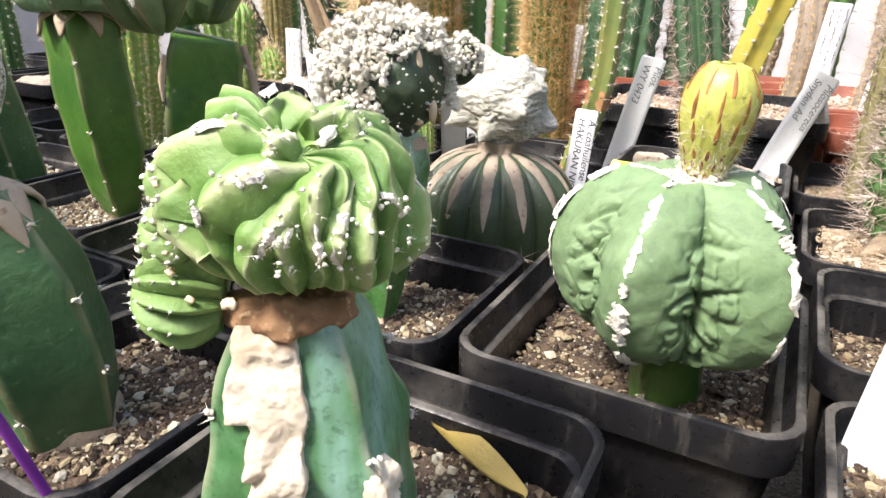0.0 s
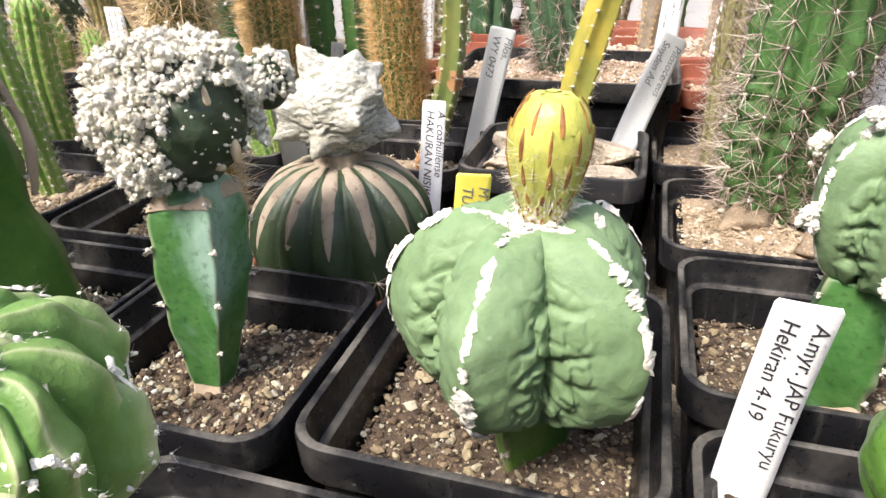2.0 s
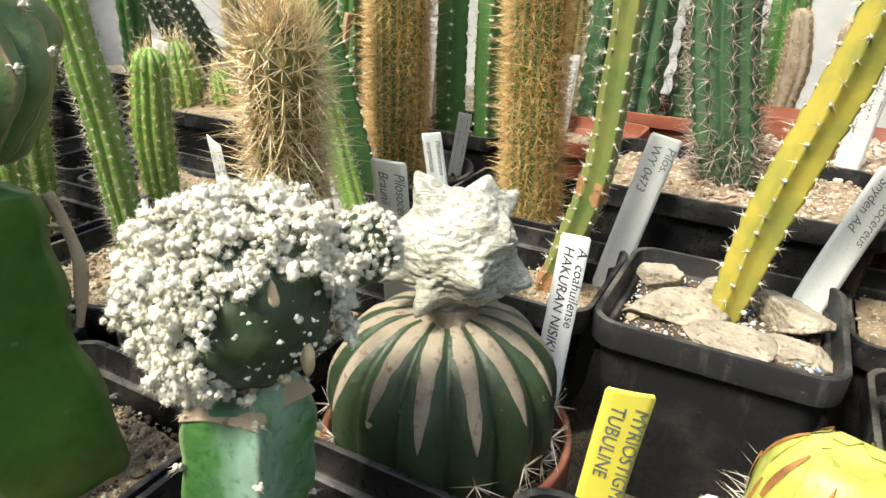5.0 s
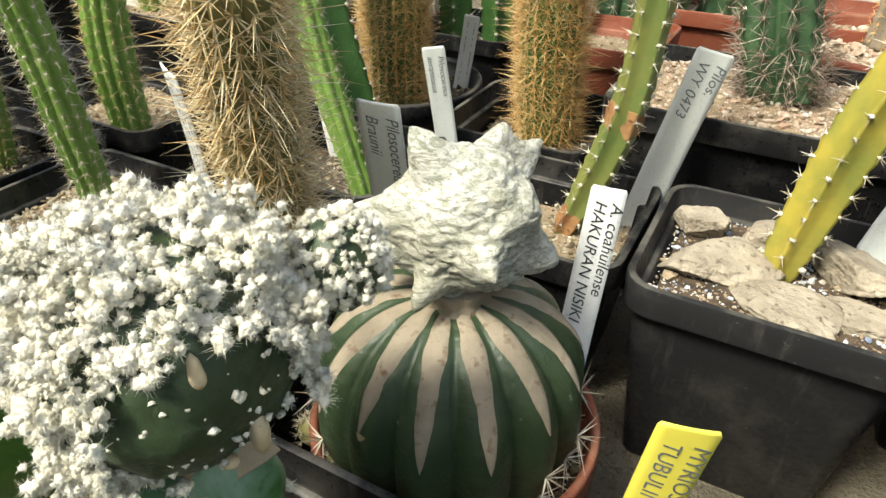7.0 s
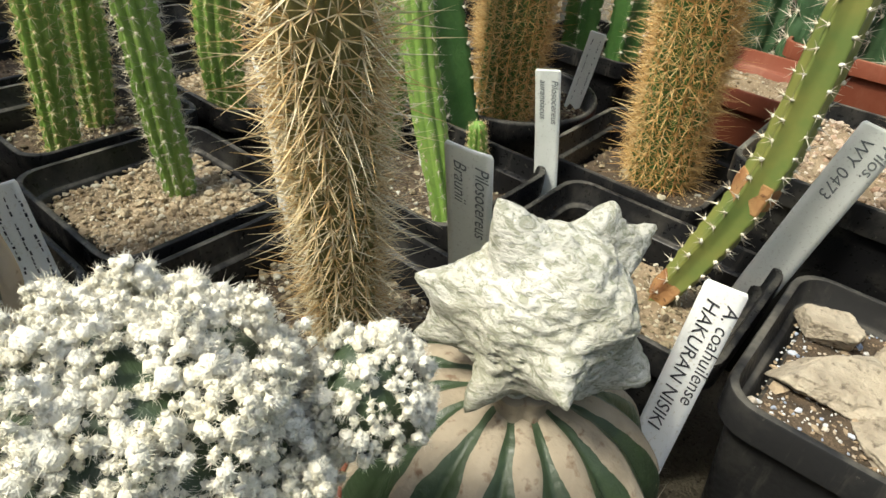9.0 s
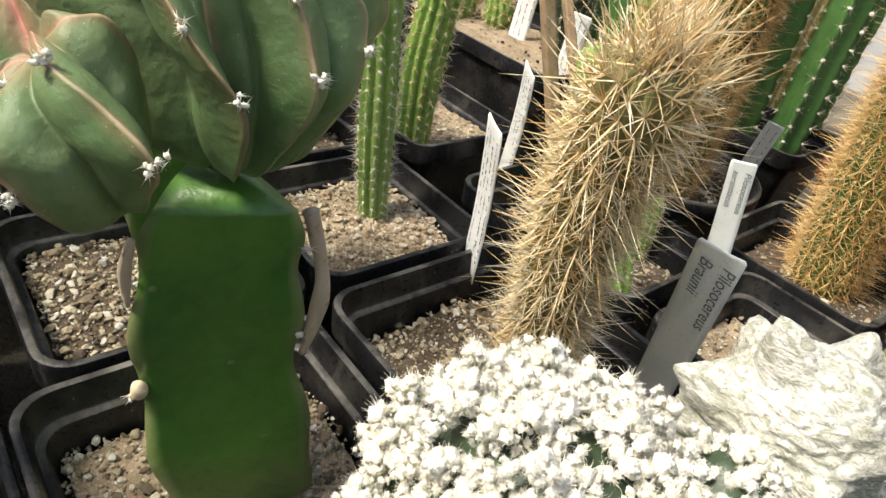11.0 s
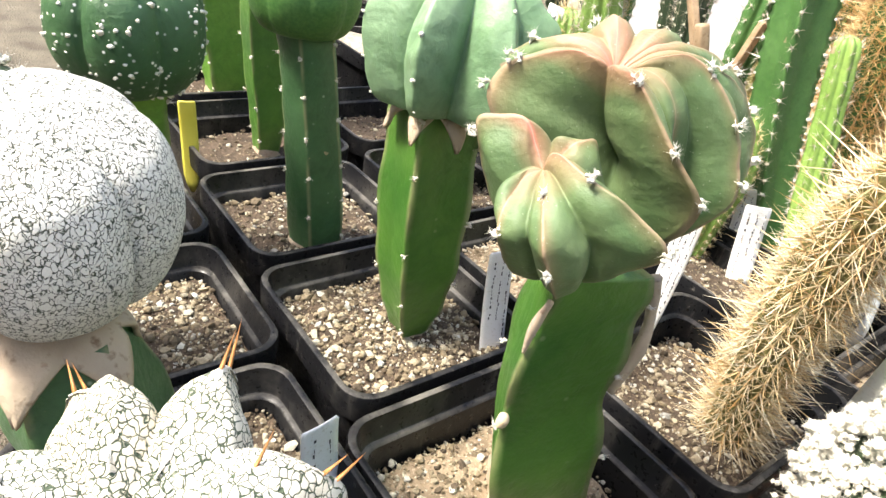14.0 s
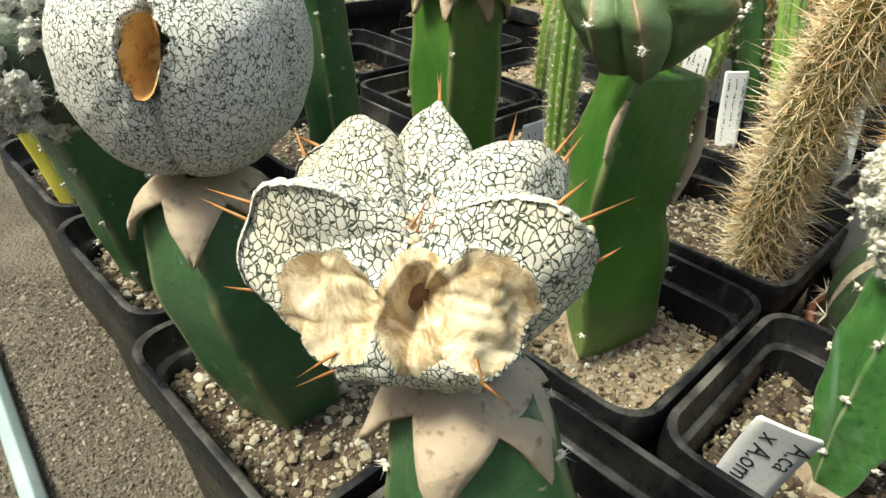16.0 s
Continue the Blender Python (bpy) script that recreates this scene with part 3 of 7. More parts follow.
M_CHALK = chalk_mat("cracked_chalk_white_crust")
M_VEIN_BALL = veined("white_labyrinth_skin", (0.07, 0.08, 0.055), (0.72, 0.71, 0.65), (0.72, 0.69, 0.59), 900, 0.043, (1.0, 1.0, 0.8), True)
M_CORK_CREAM = plain_mat("cream_cork", (0.44, 0.36, 0.24), (0.72, 0.66, 0.54), 34, 0.8, 0.004, (0.4, 0.27, 0.16), 130)
M_CELL_STAR = veined("white_celled_skin_with_dry_flanks", (0.06, 0.085, 0.05), (0.7, 0.67, 0.57), (0.68, 0.58, 0.38), 800, 0.041, (1.0, 1.0, 0.75), dry=((0.36, 0.24, 0.11), (0.7, 0.58, 0.38)))
M_BUD = flesh("yellow_bud", (0.40, 0.42, 0.06), (0.64, 0.62, 0.17), 60, 0.35, None, 0.6, 0.0002, sss=0.15)
M_SCALE_TIP = plain_mat("brown_scale_tip", (0.14, 0.045, 0.012), (0.42, 0.2, 0.05), 200, 0.6)
M_HAIR = plain_mat("grey_hair", (0.5, 0.45, 0.36), (0.68, 0.63, 0.54), 300, 0.8, 0.0)
M_GOLDSPINE = island_mat("golden_spines", [(0.0, (0.55, 0.33, 0.12)), (0.3, (0.8, 0.6, 0.32)), (0.7, (0.9, 0.77, 0.5)), (1.0, (0.94, 0.87, 0.68))], 0.5, 300, 0.0)
M_BROWNSPINE = island_mat("tan_spines", [(0.0, (0.45, 0.24, 0.07)), (0.5, (0.72, 0.47, 0.18)), (1.0, (0.86, 0.68, 0.36))], 0.55, 300, 0.0)
M_PALESPINE = island_mat("pale_spines", [(0.0, (0.35, 0.28, 0.2)), (0.5, (0.6, 0.54, 0.42)), (1.0, (0.78, 0.74, 0.66))], 0.55, 300, 0.0)
M_GREYSPINE = island_mat("grey_brown_spines", [(0.0, (0.12, 0.08, 0.06)), (0.5, (0.34, 0.26, 0.2)), (1.0, (0.6, 0.52, 0.44))], 0.55, 300, 0.0)
M_RUSTSPINE = island_mat("rusty_spines", [(0.0, (0.36, 0.12, 0.025)), (1.0, (0.62, 0.3, 0.1))], 0.5, 300, 0.0)
M_COL = flesh("column_green_skin", (0.05, 0.14, 0.03), (0.10, 0.22, 0.06), 40, 0.5)
M_COL_LIGHT = flesh("light_column_skin", (0.16, 0.3, 0.05), (0.28, 0.42, 0.1), 40, 0.5)
M_COL_BLUE = flesh("blue_column_skin", (0.04, 0.095, 0.042), (0.075, 0.15, 0.07), 40, 0.5)
M_OLIVE = flesh("olive_column_skin", (0.2, 0.2, 0.07), (0.34, 0.3, 0.13), 40, 0.6)
M_WOODSTAKE = plain_mat("weathered_wood", (0.3, 0.2, 0.11), (0.46, 0.33, 0.2), 90, 0.8, 0.0006, (0.2, 0.12, 0.06), 400)
M_ROCK = plain_mat("tan_rock", (0.24, 0.2, 0.15), (0.46, 0.4, 0.31), 70, 0.95, 0.0025, (0.12, 0.095, 0.07), 330)
M_PURPLE = plain_mat("purple_plastic", (0.18, 0.02, 0.3), (0.24, 0.03, 0.38), 40, 0.4, 0.0)
M_STEEL = plain_mat("pale_green_rail", (0.3, 0.4, 0.38), (0.42, 0.52, 0.5), 40, 0.35, 0.0001)


def yellow_stem_mat(name, top, low):
    m, n, l, b = mat_base(name, 0.45)
    co = coords(n)
    sep = n.new("ShaderNodeSeparateXYZ")
    l.new(co, sep.inputs[0])
    f = tex_noise(n, l, co, 45, 5)
    col = mix(n, l, ramp(n, l, f, [(0.42, (0, 0, 0)), (0.62, (1, 1, 1))]), top, low)
    rust = ramp(n, l, tex_noise(n, l, co, 28, 4), [(0.66, (0, 0, 0)), (0.72, (1, 1, 1))])
    l.new(mix(n, l, rust, col, (0.32, 0.15, 0.05)), b.inputs["Base Color"])
    bump(n, l, b, f, 0.0004)
    return m


M_YSTEM1 = yellow_stem_mat("yellow_green_stem", (0.21, 0.22, 0.06), (0.13, 0.18, 0.05))
M_YSTEM2 = yellow_stem_mat("yellow_stem", (0.4, 0.33, 0.055), (0.22, 0.23, 0.05))


def blush_mat(name, green, pink, rim):
    """Green skin that reddens towards the growing point (set by the first vertex attribute) and browns along the ridges
    ('ridge'); on the crest folds both lighten instead, painting lit edges against shaded valleys.
    """
    m, n, l, b = mat_base(name, 0.58)
    co = coords(n)
    f = tex_noise(n, l, co, 34, 5)
    g = tex_noise(n, l, co, 500, 4)
    col = ramp(n, l, f, [(0.3, green[0]), (0.7, green[1])])
    a1 = n.new("ShaderNodeAttribute")
    a1.attribute_name = "blush_light"
    a2 = n.new("ShaderNodeAttribute")
    a2.attribute_name = "ridge"
    col = mix(n, l, a1.outputs["Fac"], col, pink)
    col = mix(n, l, a2.outputs["Fac"], col, rim)
    col = mix(n, l, 0.35, col, ramp(n, l, g, [(0.3, (0.6, 0.62, 0.55)), (0.7, (1, 1, 1))]), "MULTIPLY")
    v = n.new("ShaderNodeTexVoronoi")
    v.inputs["Scale"].default_value = 560
    l.new(co, v.inputs["Vector"])
    dots = ramp(n, l, v.outputs["Distance"], [(0.05, (0.35, 0.35, 0.35)), (0.1, (0, 0, 0))])
    l.new(mix(n, l, dots, col, (0.6, 0.6, 0.5)), b.inputs["Base Color"])
    b.inputs["Subsurface Weight"].default_value = 0.08
    b.inputs["Subsurface Radius"].default_value = (0.004, 0.006, 0.002)
    bump(n, l, b, mix(n, l, 0.5, g, tex_noise(n, l, co, 130, 5, 0.65)), 0.001)
    return m


M_PINK = blush_mat("green_skin_with_pink_heart", ((0.062, 0.128, 0.042), (0.155, 0.215, 0.092)), (0.68, 0.2, 0.17), (0.46, 0.32, 0.22))
# folds: yellowish pale edges, plus painted light on ridges against shaded valleys
M_FOLD = blush_mat("fresh_green_folds", ((0.065, 0.165, 0.028), (0.15, 0.28, 0.062)), (0.26, 0.38, 0.115), (0.6, 0.58, 0.38))

# ---- plant builders ----


def unit(v):
    v = np.asarray(v, float)
    return v / (np.linalg.norm(v) + 1e-9)


class Head:
    """A ribbed globe round an axis. crests: the ribs' angles in degrees from ref, seen against the axis; lens: how far each rib reaches."""

    def __init__(self, center, axis, ref, prof, crests, depth, sharp, lens=None, fold=0.0, fold_scale=9.0, rough=0.0, seed=0.0, wedge=False, swirl=0.0):
        self.c, self.z = np.array(center, float), unit(axis)
        self.x = unit(np.array(ref, float) - self.z * (self.z @ np.array(ref, float)))
        self.y = np.cross(self.z, self.x)
        self.prof, self.depth, self.sharp, self.fold, self.fs, self.rough, self.seed, self.wedge, self.swirl = prof, depth, sharp, fold, fold_scale, rough, seed, wedge, radians(swirl)
        order = np.argsort(np.mod(crests, 360))
        self.crests = np.mod(np.array(crests, float), 360)[order]
        self.lens = np.ones(len(crests)) if lens is None else np.array(lens, float)[order]
        self.table = spline([(h, r, 0) for h, r in prof], 201)

    def wave(self, th):
        deg = np.mod(np.degrees(th), 360)
        k = np.searchsorted(self.crests, deg, side="right") - 1
        n = len(self.crests)
        a, b = self.crests[k % n], self.crests[(k + 1) % n]
        span = np.mod(b - a - 1e-6, 360) + 1e-6
        ph = np.mod(deg - a, 360) / span
        c = np.abs(1 - 2 * ph) if self.wedge else np.abs(np.cos(math.pi * ph))
        ln = self.lens[k % n] * (1 - ph) + self.lens[(k + 1) % n] * ph
        return c, ln

    def surf(self, u, th):
        """Points at height u (0 below, 1 at the growing point) and angle th."""
        u, th = np.broadcast_arrays(np.asarray(u, float), np.asarray(th, float))
        i = (u * 200).clip(0, 200)
        h = np.interp(i, np.arange(201), self.table[:, 0])
        r = np.interp(i, np.arange(201), self.table[:, 1]).clip(0.001)
        c, ln = self.wave(th)
        w = c**self.sharp
        r = r * (1 - self.depth * (1 - w)) * (1 + (ln - 1) * w)
        th = th + self.swirl * (1 - u)
        p = self.c + (h[..., None]) * self.z + (r * np.cos(th))[..., None] * self.x + (r * np.sin(th))[..., None] * self.y
        if self.fold or self.rough:
            flat = p.reshape(-1, 3)
            cc = np.broadcast_to(c, u.shape).ravel()
            uu = u.ravel()
            out = flat.copy()
            for q in range(len(flat)):
                d = wobble(flat[q], 5.0, self.rough, self.seed) + wobble(flat[q], 18.0, self.rough * 0.35, self.seed)
                if self.fold:
                    g = min(1.0, max(0.0, 1.25 - cc[q] * 2.1)) * min(1.0, max(0.0, (0.74 - uu[q]) * 3.2))
                    w = Vector((flat[q][0] * self.fs, flat[q][1] * self.fs, flat[q][2] * self.fs * 1.35 + self.seed))
                    n1, n2 = abs(noise.noise(w)), abs(noise.noise(w * 2.1 + Vector((3, 1, 2))))
                    # rounded puckers parted by narrow creases
                    d += self.fold * g * (min(n1 * 4.5, 1.0) ** 0.6 - 0.75 + 0.4 * (min(n2 * 4.5, 1.0) ** 0.6 - 0.7))
                out[q] += d * (flat[q] - self.c - self.z * ((flat[q] - self.c) @ self.z) * 0.4)
            p = out.reshape(p.shape)
        return p

    def mesh(self, rows=46, cols=168):
        u = np.linspace(0, 1, rows)[:, None]
        th = np.linspace(0, 2 * math.pi, cols, endpoint=False)[None]
        return self.surf(u, th).reshape(-1, 3), grid_faces(rows, cols)

    def crest(self, k, us):
        return self.surf(np.asarray(us), np.full(len(us), radians(self.crests[k % len(self.crests)])))

    def out(self, p):
        return unit(p - self.c)


def tufts(rng, places, sizes, fine=True, squash=0.85):
    """Ragged lumps of wool."""
    bv, bf = (ICO2_V, ICO2_F) if fine else (ICO_V, ICO_F)
    n = len(places)
    v = bv[None] * (1 + rng.uniform(-0.4, 0.42, (n, len(bv), 1))) * rng.uniform(0.75, 1.25, (n, 1, 3))
    v[:, :, 2] *= squash
    v = v * np.asarray(sizes)[:, None, None] + np.asarray(places, float)[:, None]
    f = np.array(bf)[None] + (np.arange(n) * len(bv))[:, None, None]
    return v.reshape(-1, 3), f.reshape(-1, 3).tolist()


def puffs(rng, places, outs, sizes, hair=16):
    """Wool puffs: a small ragged core in a ball of soft hairs. Returns core and hairs."""
    n = len(places)
    v = ICO2_V[None] * (1 + rng.uniform(-0.4, 0.4, (n, len(ICO2_V), 1))) * rng.uniform(0.5, 0.8, (n, 1, 3))
    v = v * np.asarray(sizes)[:, None, None] + np.asarray(places, float)[:, None]
    f = np.array(ICO2_F)[None] + (np.arange(n) * len(ICO2_V))[:, None, None]
    d = unit_rows(rng.normal(0, 1, (n, hair, 3)) + np.asarray(outs, float)[:, None] * 0.6)
    p = np.asarray(places, float)[:, None] + d * np.asarray(sizes)[:, None, None] * 0.45
    d2 = d + rng.normal(0, 0.5, d.shape)
    ln = np.repeat(np.asarray(sizes)[:, None], hair, 1) * rng.uniform(0.5, 1.25, (n, hair))
    coat = join_thorns((p.reshape(-1, 3), d2.reshape(-1, 3), ln.ravel(), np.full(n * hair, 0.0006)))
    return (v.reshape(-1, 3), f.reshape(-1, 3).tolist()), coat


def unit_rows(v):
    return v / (np.linalg.norm(v, axis=-1, keepdims=True) + 1e-9)

def hairs(rng, places, outs, count, length, r, spread=0.9):
    p = np.repeat(np.asarray(places, float), count, 0)
    d = np.repeat(np.asarray(outs, float), count, 0) + rng.normal(0, spread, (len(p), 3))
    return join_thorns((p, d, length * rng.uniform(0.5, 1.2, len(p)), np.full(len(p), r)))

def spines_on(rng, places, outs, ups, count, length, r, spread=0.75, central=0.0):
    """A star of spines at each areole; central: how much longer the middle spine is."""
    P, O, U = (np.asarray(v, float) for v in (places, outs, ups))
    n = len(P)
    side = np.cross(O, U)
    a = rng.uniform(0, 6.283, (n, 1)) + 6.283 * np.arange(count)[None] / count + rng.uniform(-0.3, 0.3, (n, count))
    k = spread * rng.uniform(0.6, 1.25, (n, count, 1))
    d = O[:, None] * rng.uniform(0.3, 1.0, (n, count, 1)) + (np.cos(a)[..., None] * side[:, None] + np.sin(a)[..., None] * U[:, None]) * k
    pts, ln = np.repeat(P, count, 0), length * rng.uniform(0.55, 1.15, n * count)
    d, rr = d.reshape(-1, 3), np.full(n * count, r)
    if central:
        pts, d = np.concatenate([pts, P]), np.concatenate([d / np.linalg.norm(d, axis=1)[:, None], O + rng.normal(0, 0.25, (n, 3))])
        ln, rr = np.r_[ln, length * central * rng.uniform(0.7, 1.2, n)], np.r_[rr, np.full(n, r * 1.3)]
    return join_thorns((pts, d, ln, rr))

CACTUS_RNG = np.random.default_rng(21)


def column(name, label, path, radii, ribs, depth, sharp, skin, spine_mat, gap, count, length, thick, spread=0.75, central=0.0, turn=0.0, group="column cacti", wool=0.0, notch=0.05, n=44, top_tuft=None, per=8):
    """A columnar cactus: ribbed stem, woolly areoles along the ribs, spines."""
    rng = CACTUS_RNG
    pl = spline(path, n)
    if radii[-1] > 0.03:
        # rounded tip
        d = unit(pl[-1] - pl[-2])
        r0 = radii[-1]
        tip = [pl[-1] + d * r0 * k for k in (0.45, 0.75, 0.92)]
        pl = np.concatenate([pl, tip])
        rad = np.concatenate([spline([(r, 0, 0) for r in radii], n)[:, 0], r0 * np.array([0.88, 0.62, 0.25])])
    else:
        rad = spline([(r, 0, 0) for r in radii], n)[:, 0]
    m = len(pl)
    c = thing(name, path[0], label, "cactus", group)
    a, b, tan = frames_along(pl, turn)
    cols = ribs * per
    th = np.linspace(0, 2 * math.pi, cols, endpoint=False)
    wave = rib_wave(th, ribs, depth, sharp)
    seglen = np.r_[0, np.cumsum(np.linalg.norm(np.diff(pl, axis=0), axis=1))]
    vs = []
    for i in range(m):
        crest = (wave - (1 - depth)) / max(depth, 1e-6)
        w = wave * (1 + notch * crest * math.cos(2 * math.pi * seglen[i] / gap))
        w = w * (1 + 0.05 * noise.noise(Vector(pl[i]) * 3))
        vs.append(pl[i] + a[i] * (rad[i] * w * np.cos(th))[:, None] + b[i] * (rad[i] * w * np.sin(th))[:, None])
    part("stem", (np.concatenate(vs), grid_faces(m, cols)), skin, c)
    places, outs, ups = [], [], []
    for k in range(ribs):
        t0 = 2 * math.pi * k / ribs
        s = gap * (0.3 + 0.5 * (k % 2))
        while s < seglen[-1]:
            i = min(int(np.searchsorted(seglen, s)), m - 1)
            o = a[i] * math.cos(t0) + b[i] * math.sin(t0)
            f = (s - seglen[i - 1]) / max(seglen[i] - seglen[i - 1], 1e-6)
            q = pl[i - 1] * (1 - f) + pl[i] * f
            places.append(q + o * (rad[i - 1] * (1 - f) + rad[i] * f))
            tip_lift = 1.2 if i > m - 5 else 0.15
            outs.append(unit(o + tan[i] * tip_lift))
            ups.append(tan[i])
            s += gap * rng.uniform(0.9, 1.1)
    if wool:
        part("areoles", tufts(rng, places, [wool * rng.uniform(0.7, 1.3) for _ in places], False), M_WOOL, c, kind="stuff")
    part("spines", spines_on(rng, places, outs, ups, count, length, thick, spread, central), spine_mat, c, kind="stuff", smooth=False)
    if top_tuft:
        d = unit(pl[-1] - pl[-4])
        rows = [(pl[-1] + rng.normal(0, rad[-5] * 0.4, 3), unit(d + rng.normal(0, 0.5, 3)), length * rng.uniform(0.8, 1.6), thick) for _ in range(top_tuft)]
        part("crown_spines", join_thorns(rows), spine_mat, c, kind="stuff", smooth=False)
    return c


def stock_stem(parent, path, radii, ribs, depth, sharp, mat, turn, notch=0.12, notches=5, areoles=True, rough=0.02, seed=0, n=40, per=14, corky=True):
    """The rootstock of a grafted cactus, with woolly areoles on its edges and a corky foot."""
    stem = part("rootstock", sweep(path, radii, ribs, depth, sharp, turn, n, per, rough, seed, 0, notch, notches), mat, parent)
    cols = max(ribs * per, 16)
    keel = ((np.abs(1 - 2 * np.mod(ribs * np.arange(cols) / cols, 1.0)) - 0.93) / 0.07).clip(0, 1)
    worn = np.array([0.5 + 0.9 * noise.noise(Vector((k % cols * 0.3, k // cols * 0.22, seed))) for k in range(n * cols)]).clip(0, 0.5)
    stem.data.attributes.new("edge", "FLOAT", "POINT").data.foreach_set("value", (np.tile(keel, n) * worn).astype(np.float32))
    if areoles:
        pl = spline(path, n)
        rad = spline([(r, 0, 0) for r in radii], n)[:, 0]
        a, b, _ = frames_along(pl, turn)
        pts, outs = [], []
        for k in range(ribs):
            t0 = 2 * math.pi * k / ribs
            for j in range(1, notches):
                i = int((j + 0.5 * (k % 2) * 0.6) * n / notches)
                if i < n:
                    o = a[i] * math.cos(t0) + b[i] * math.sin(t0)
                    pts.append(pl[i] + o * rad[i] * 0.99)
                    outs.append(o)
        wads = []
        for p, o in zip(pts, outs):
            q = p + CACTUS_RNG.normal(0, 0.005, (6, 3)) + o * 0.002
            wads += [tufts(CACTUS_RNG, q, 0.0065 * CACTUS_RNG.uniform(0.5, 1.3, 6), False), hairs(CACTUS_RNG, q[:3], [o] * 3, 2, 0.03, 0.0016, 0.8)]
        part("areole_wool", join(wads), M_HAIR, parent, kind="stuff")
    if not corky:
        return
    foot = np.array(path[0], float)
    up = unit(np.array(path[1], float) - foot)
    r0 = radii[0]
    part("corky_foot", sweep([foot - up * 0.03, foot + up * 0.05, foot + up * 0.13], [r0 * 1.12, r0 * 1.06, r0 * 0.97], ribs, depth, sharp, turn, 14, per, 0.22, seed), M_CORK, parent)


def petal_scar(parent, center, z_axis, ref, angle, r_in, r_out, width, drop, name="corky_flap", mat=None):
    """A dry triangular flap that hangs from the graft over the rootstock's shoulder."""
    z = unit(z_axis)
    x = unit(np.array(ref, float) - z * (z @ np.array(ref, float)))
    y = np.cross(z, x)
    d = x * math.cos(radians(angle)) + y * math.sin(radians(angle))
    s = np.cross(z, d)
    vs, rows, cols = [], 9, 9
    for i in range(rows):
        u = i / (rows - 1)
        w = width * (1 - u**1.6) + 0.004
        for j in range(cols):
            v = j / (cols - 1) * 2 - 1
            p = center + d * (r_in + (r_out - r_in) * math.sin(u * 1.45)) + s * (w * v) - z * (drop * u**2 + 0.25 * width * v * v)
            p = p + d * wobble(p, 12, 0.02)
            vs.append(p)
    vs = np.array(vs)
    back = vs - d * 0.015 - z * 0.004
    fs = []
    n = rows * cols
    for i in range(rows - 1):
        for j in range(cols - 1):
            a = i * cols + j
            fs.append([a, a + 1, a + cols + 1, a + cols])
            fs.append([n + a, n + a + cols, n + a + cols + 1, n + a + 1])
    edge = [j for j in range(cols)] + [i * cols + cols - 1 for i in range(1, rows)] + [(rows - 1) * cols + j for j in range(cols - 2, -1, -1)] + [i * cols for i in range(rows - 2, 0, -1)]
    for k in range(len(edge)):
        a, b = edge[k], edge[(k + 1) % len(edge)]
        fs.append([b, a, n + a, n + b])
    part(name, (np.concatenate([vs, back]), fs), mat or M_CORK, parent)


def lumpy(center, axes, rough, scale, seed, spikes=(), wrinkle=0.0, level=6):
    """A lumpy globe; spikes: (tip point, sharpness) drawn out to pointed lobes."""
    v0 = ICO4_V if level == 6 else ICO3_V
    c = np.array(center, float)
    out = np.empty_like(v0)
    tips = [(unit(np.array(t) - c), float(np.linalg.norm(np.array(t) - c)), w) for t, w in spikes]
    for i, d in enumerate(v0):
        r = 1 / math.sqrt(((d / axes) ** 2).sum())
        for td, tl, w in tips:
            ang = math.acos(max(-1.0, min(1.0, float(d @ td))))
            rb = 1 / math.sqrt(((td / axes) ** 2).sum())
            r += (tl - rb) * max(0.0, 1 - ang / w) ** 1.6
        p = c + d * r
        r += wobble(p, scale, rough, seed) + wobble(p, scale * 3, rough * 0.45, seed)
        if wrinkle:
            q = Vector((p[0] * 13, p[1] * 13, p[2] * 34)) + Vector((seed, 0, 0))
            r += wrinkle * (min(abs(noise.noise(q)), 0.3) - 0.2) + wrinkle * 0.5 * (min(abs(noise.noise(q * 2.3)), 0.3) - 0.2)
        out[i] = c + d * r
    return out, ICO4_F if level == 6 else ICO3_F


def on_globe(center, radius, path):
    """Points on a globe from (bearing, elevation, share of the radius)."""
    q = np.array(path, float)
    a, e = np.radians(q[:, 0]), np.radians(q[:, 1])
    return np.array(center) + radius * q[:, 2:] * np.c_[np.cos(a) * np.cos(e), np.sin(a) * np.cos(e), np.sin(e)]


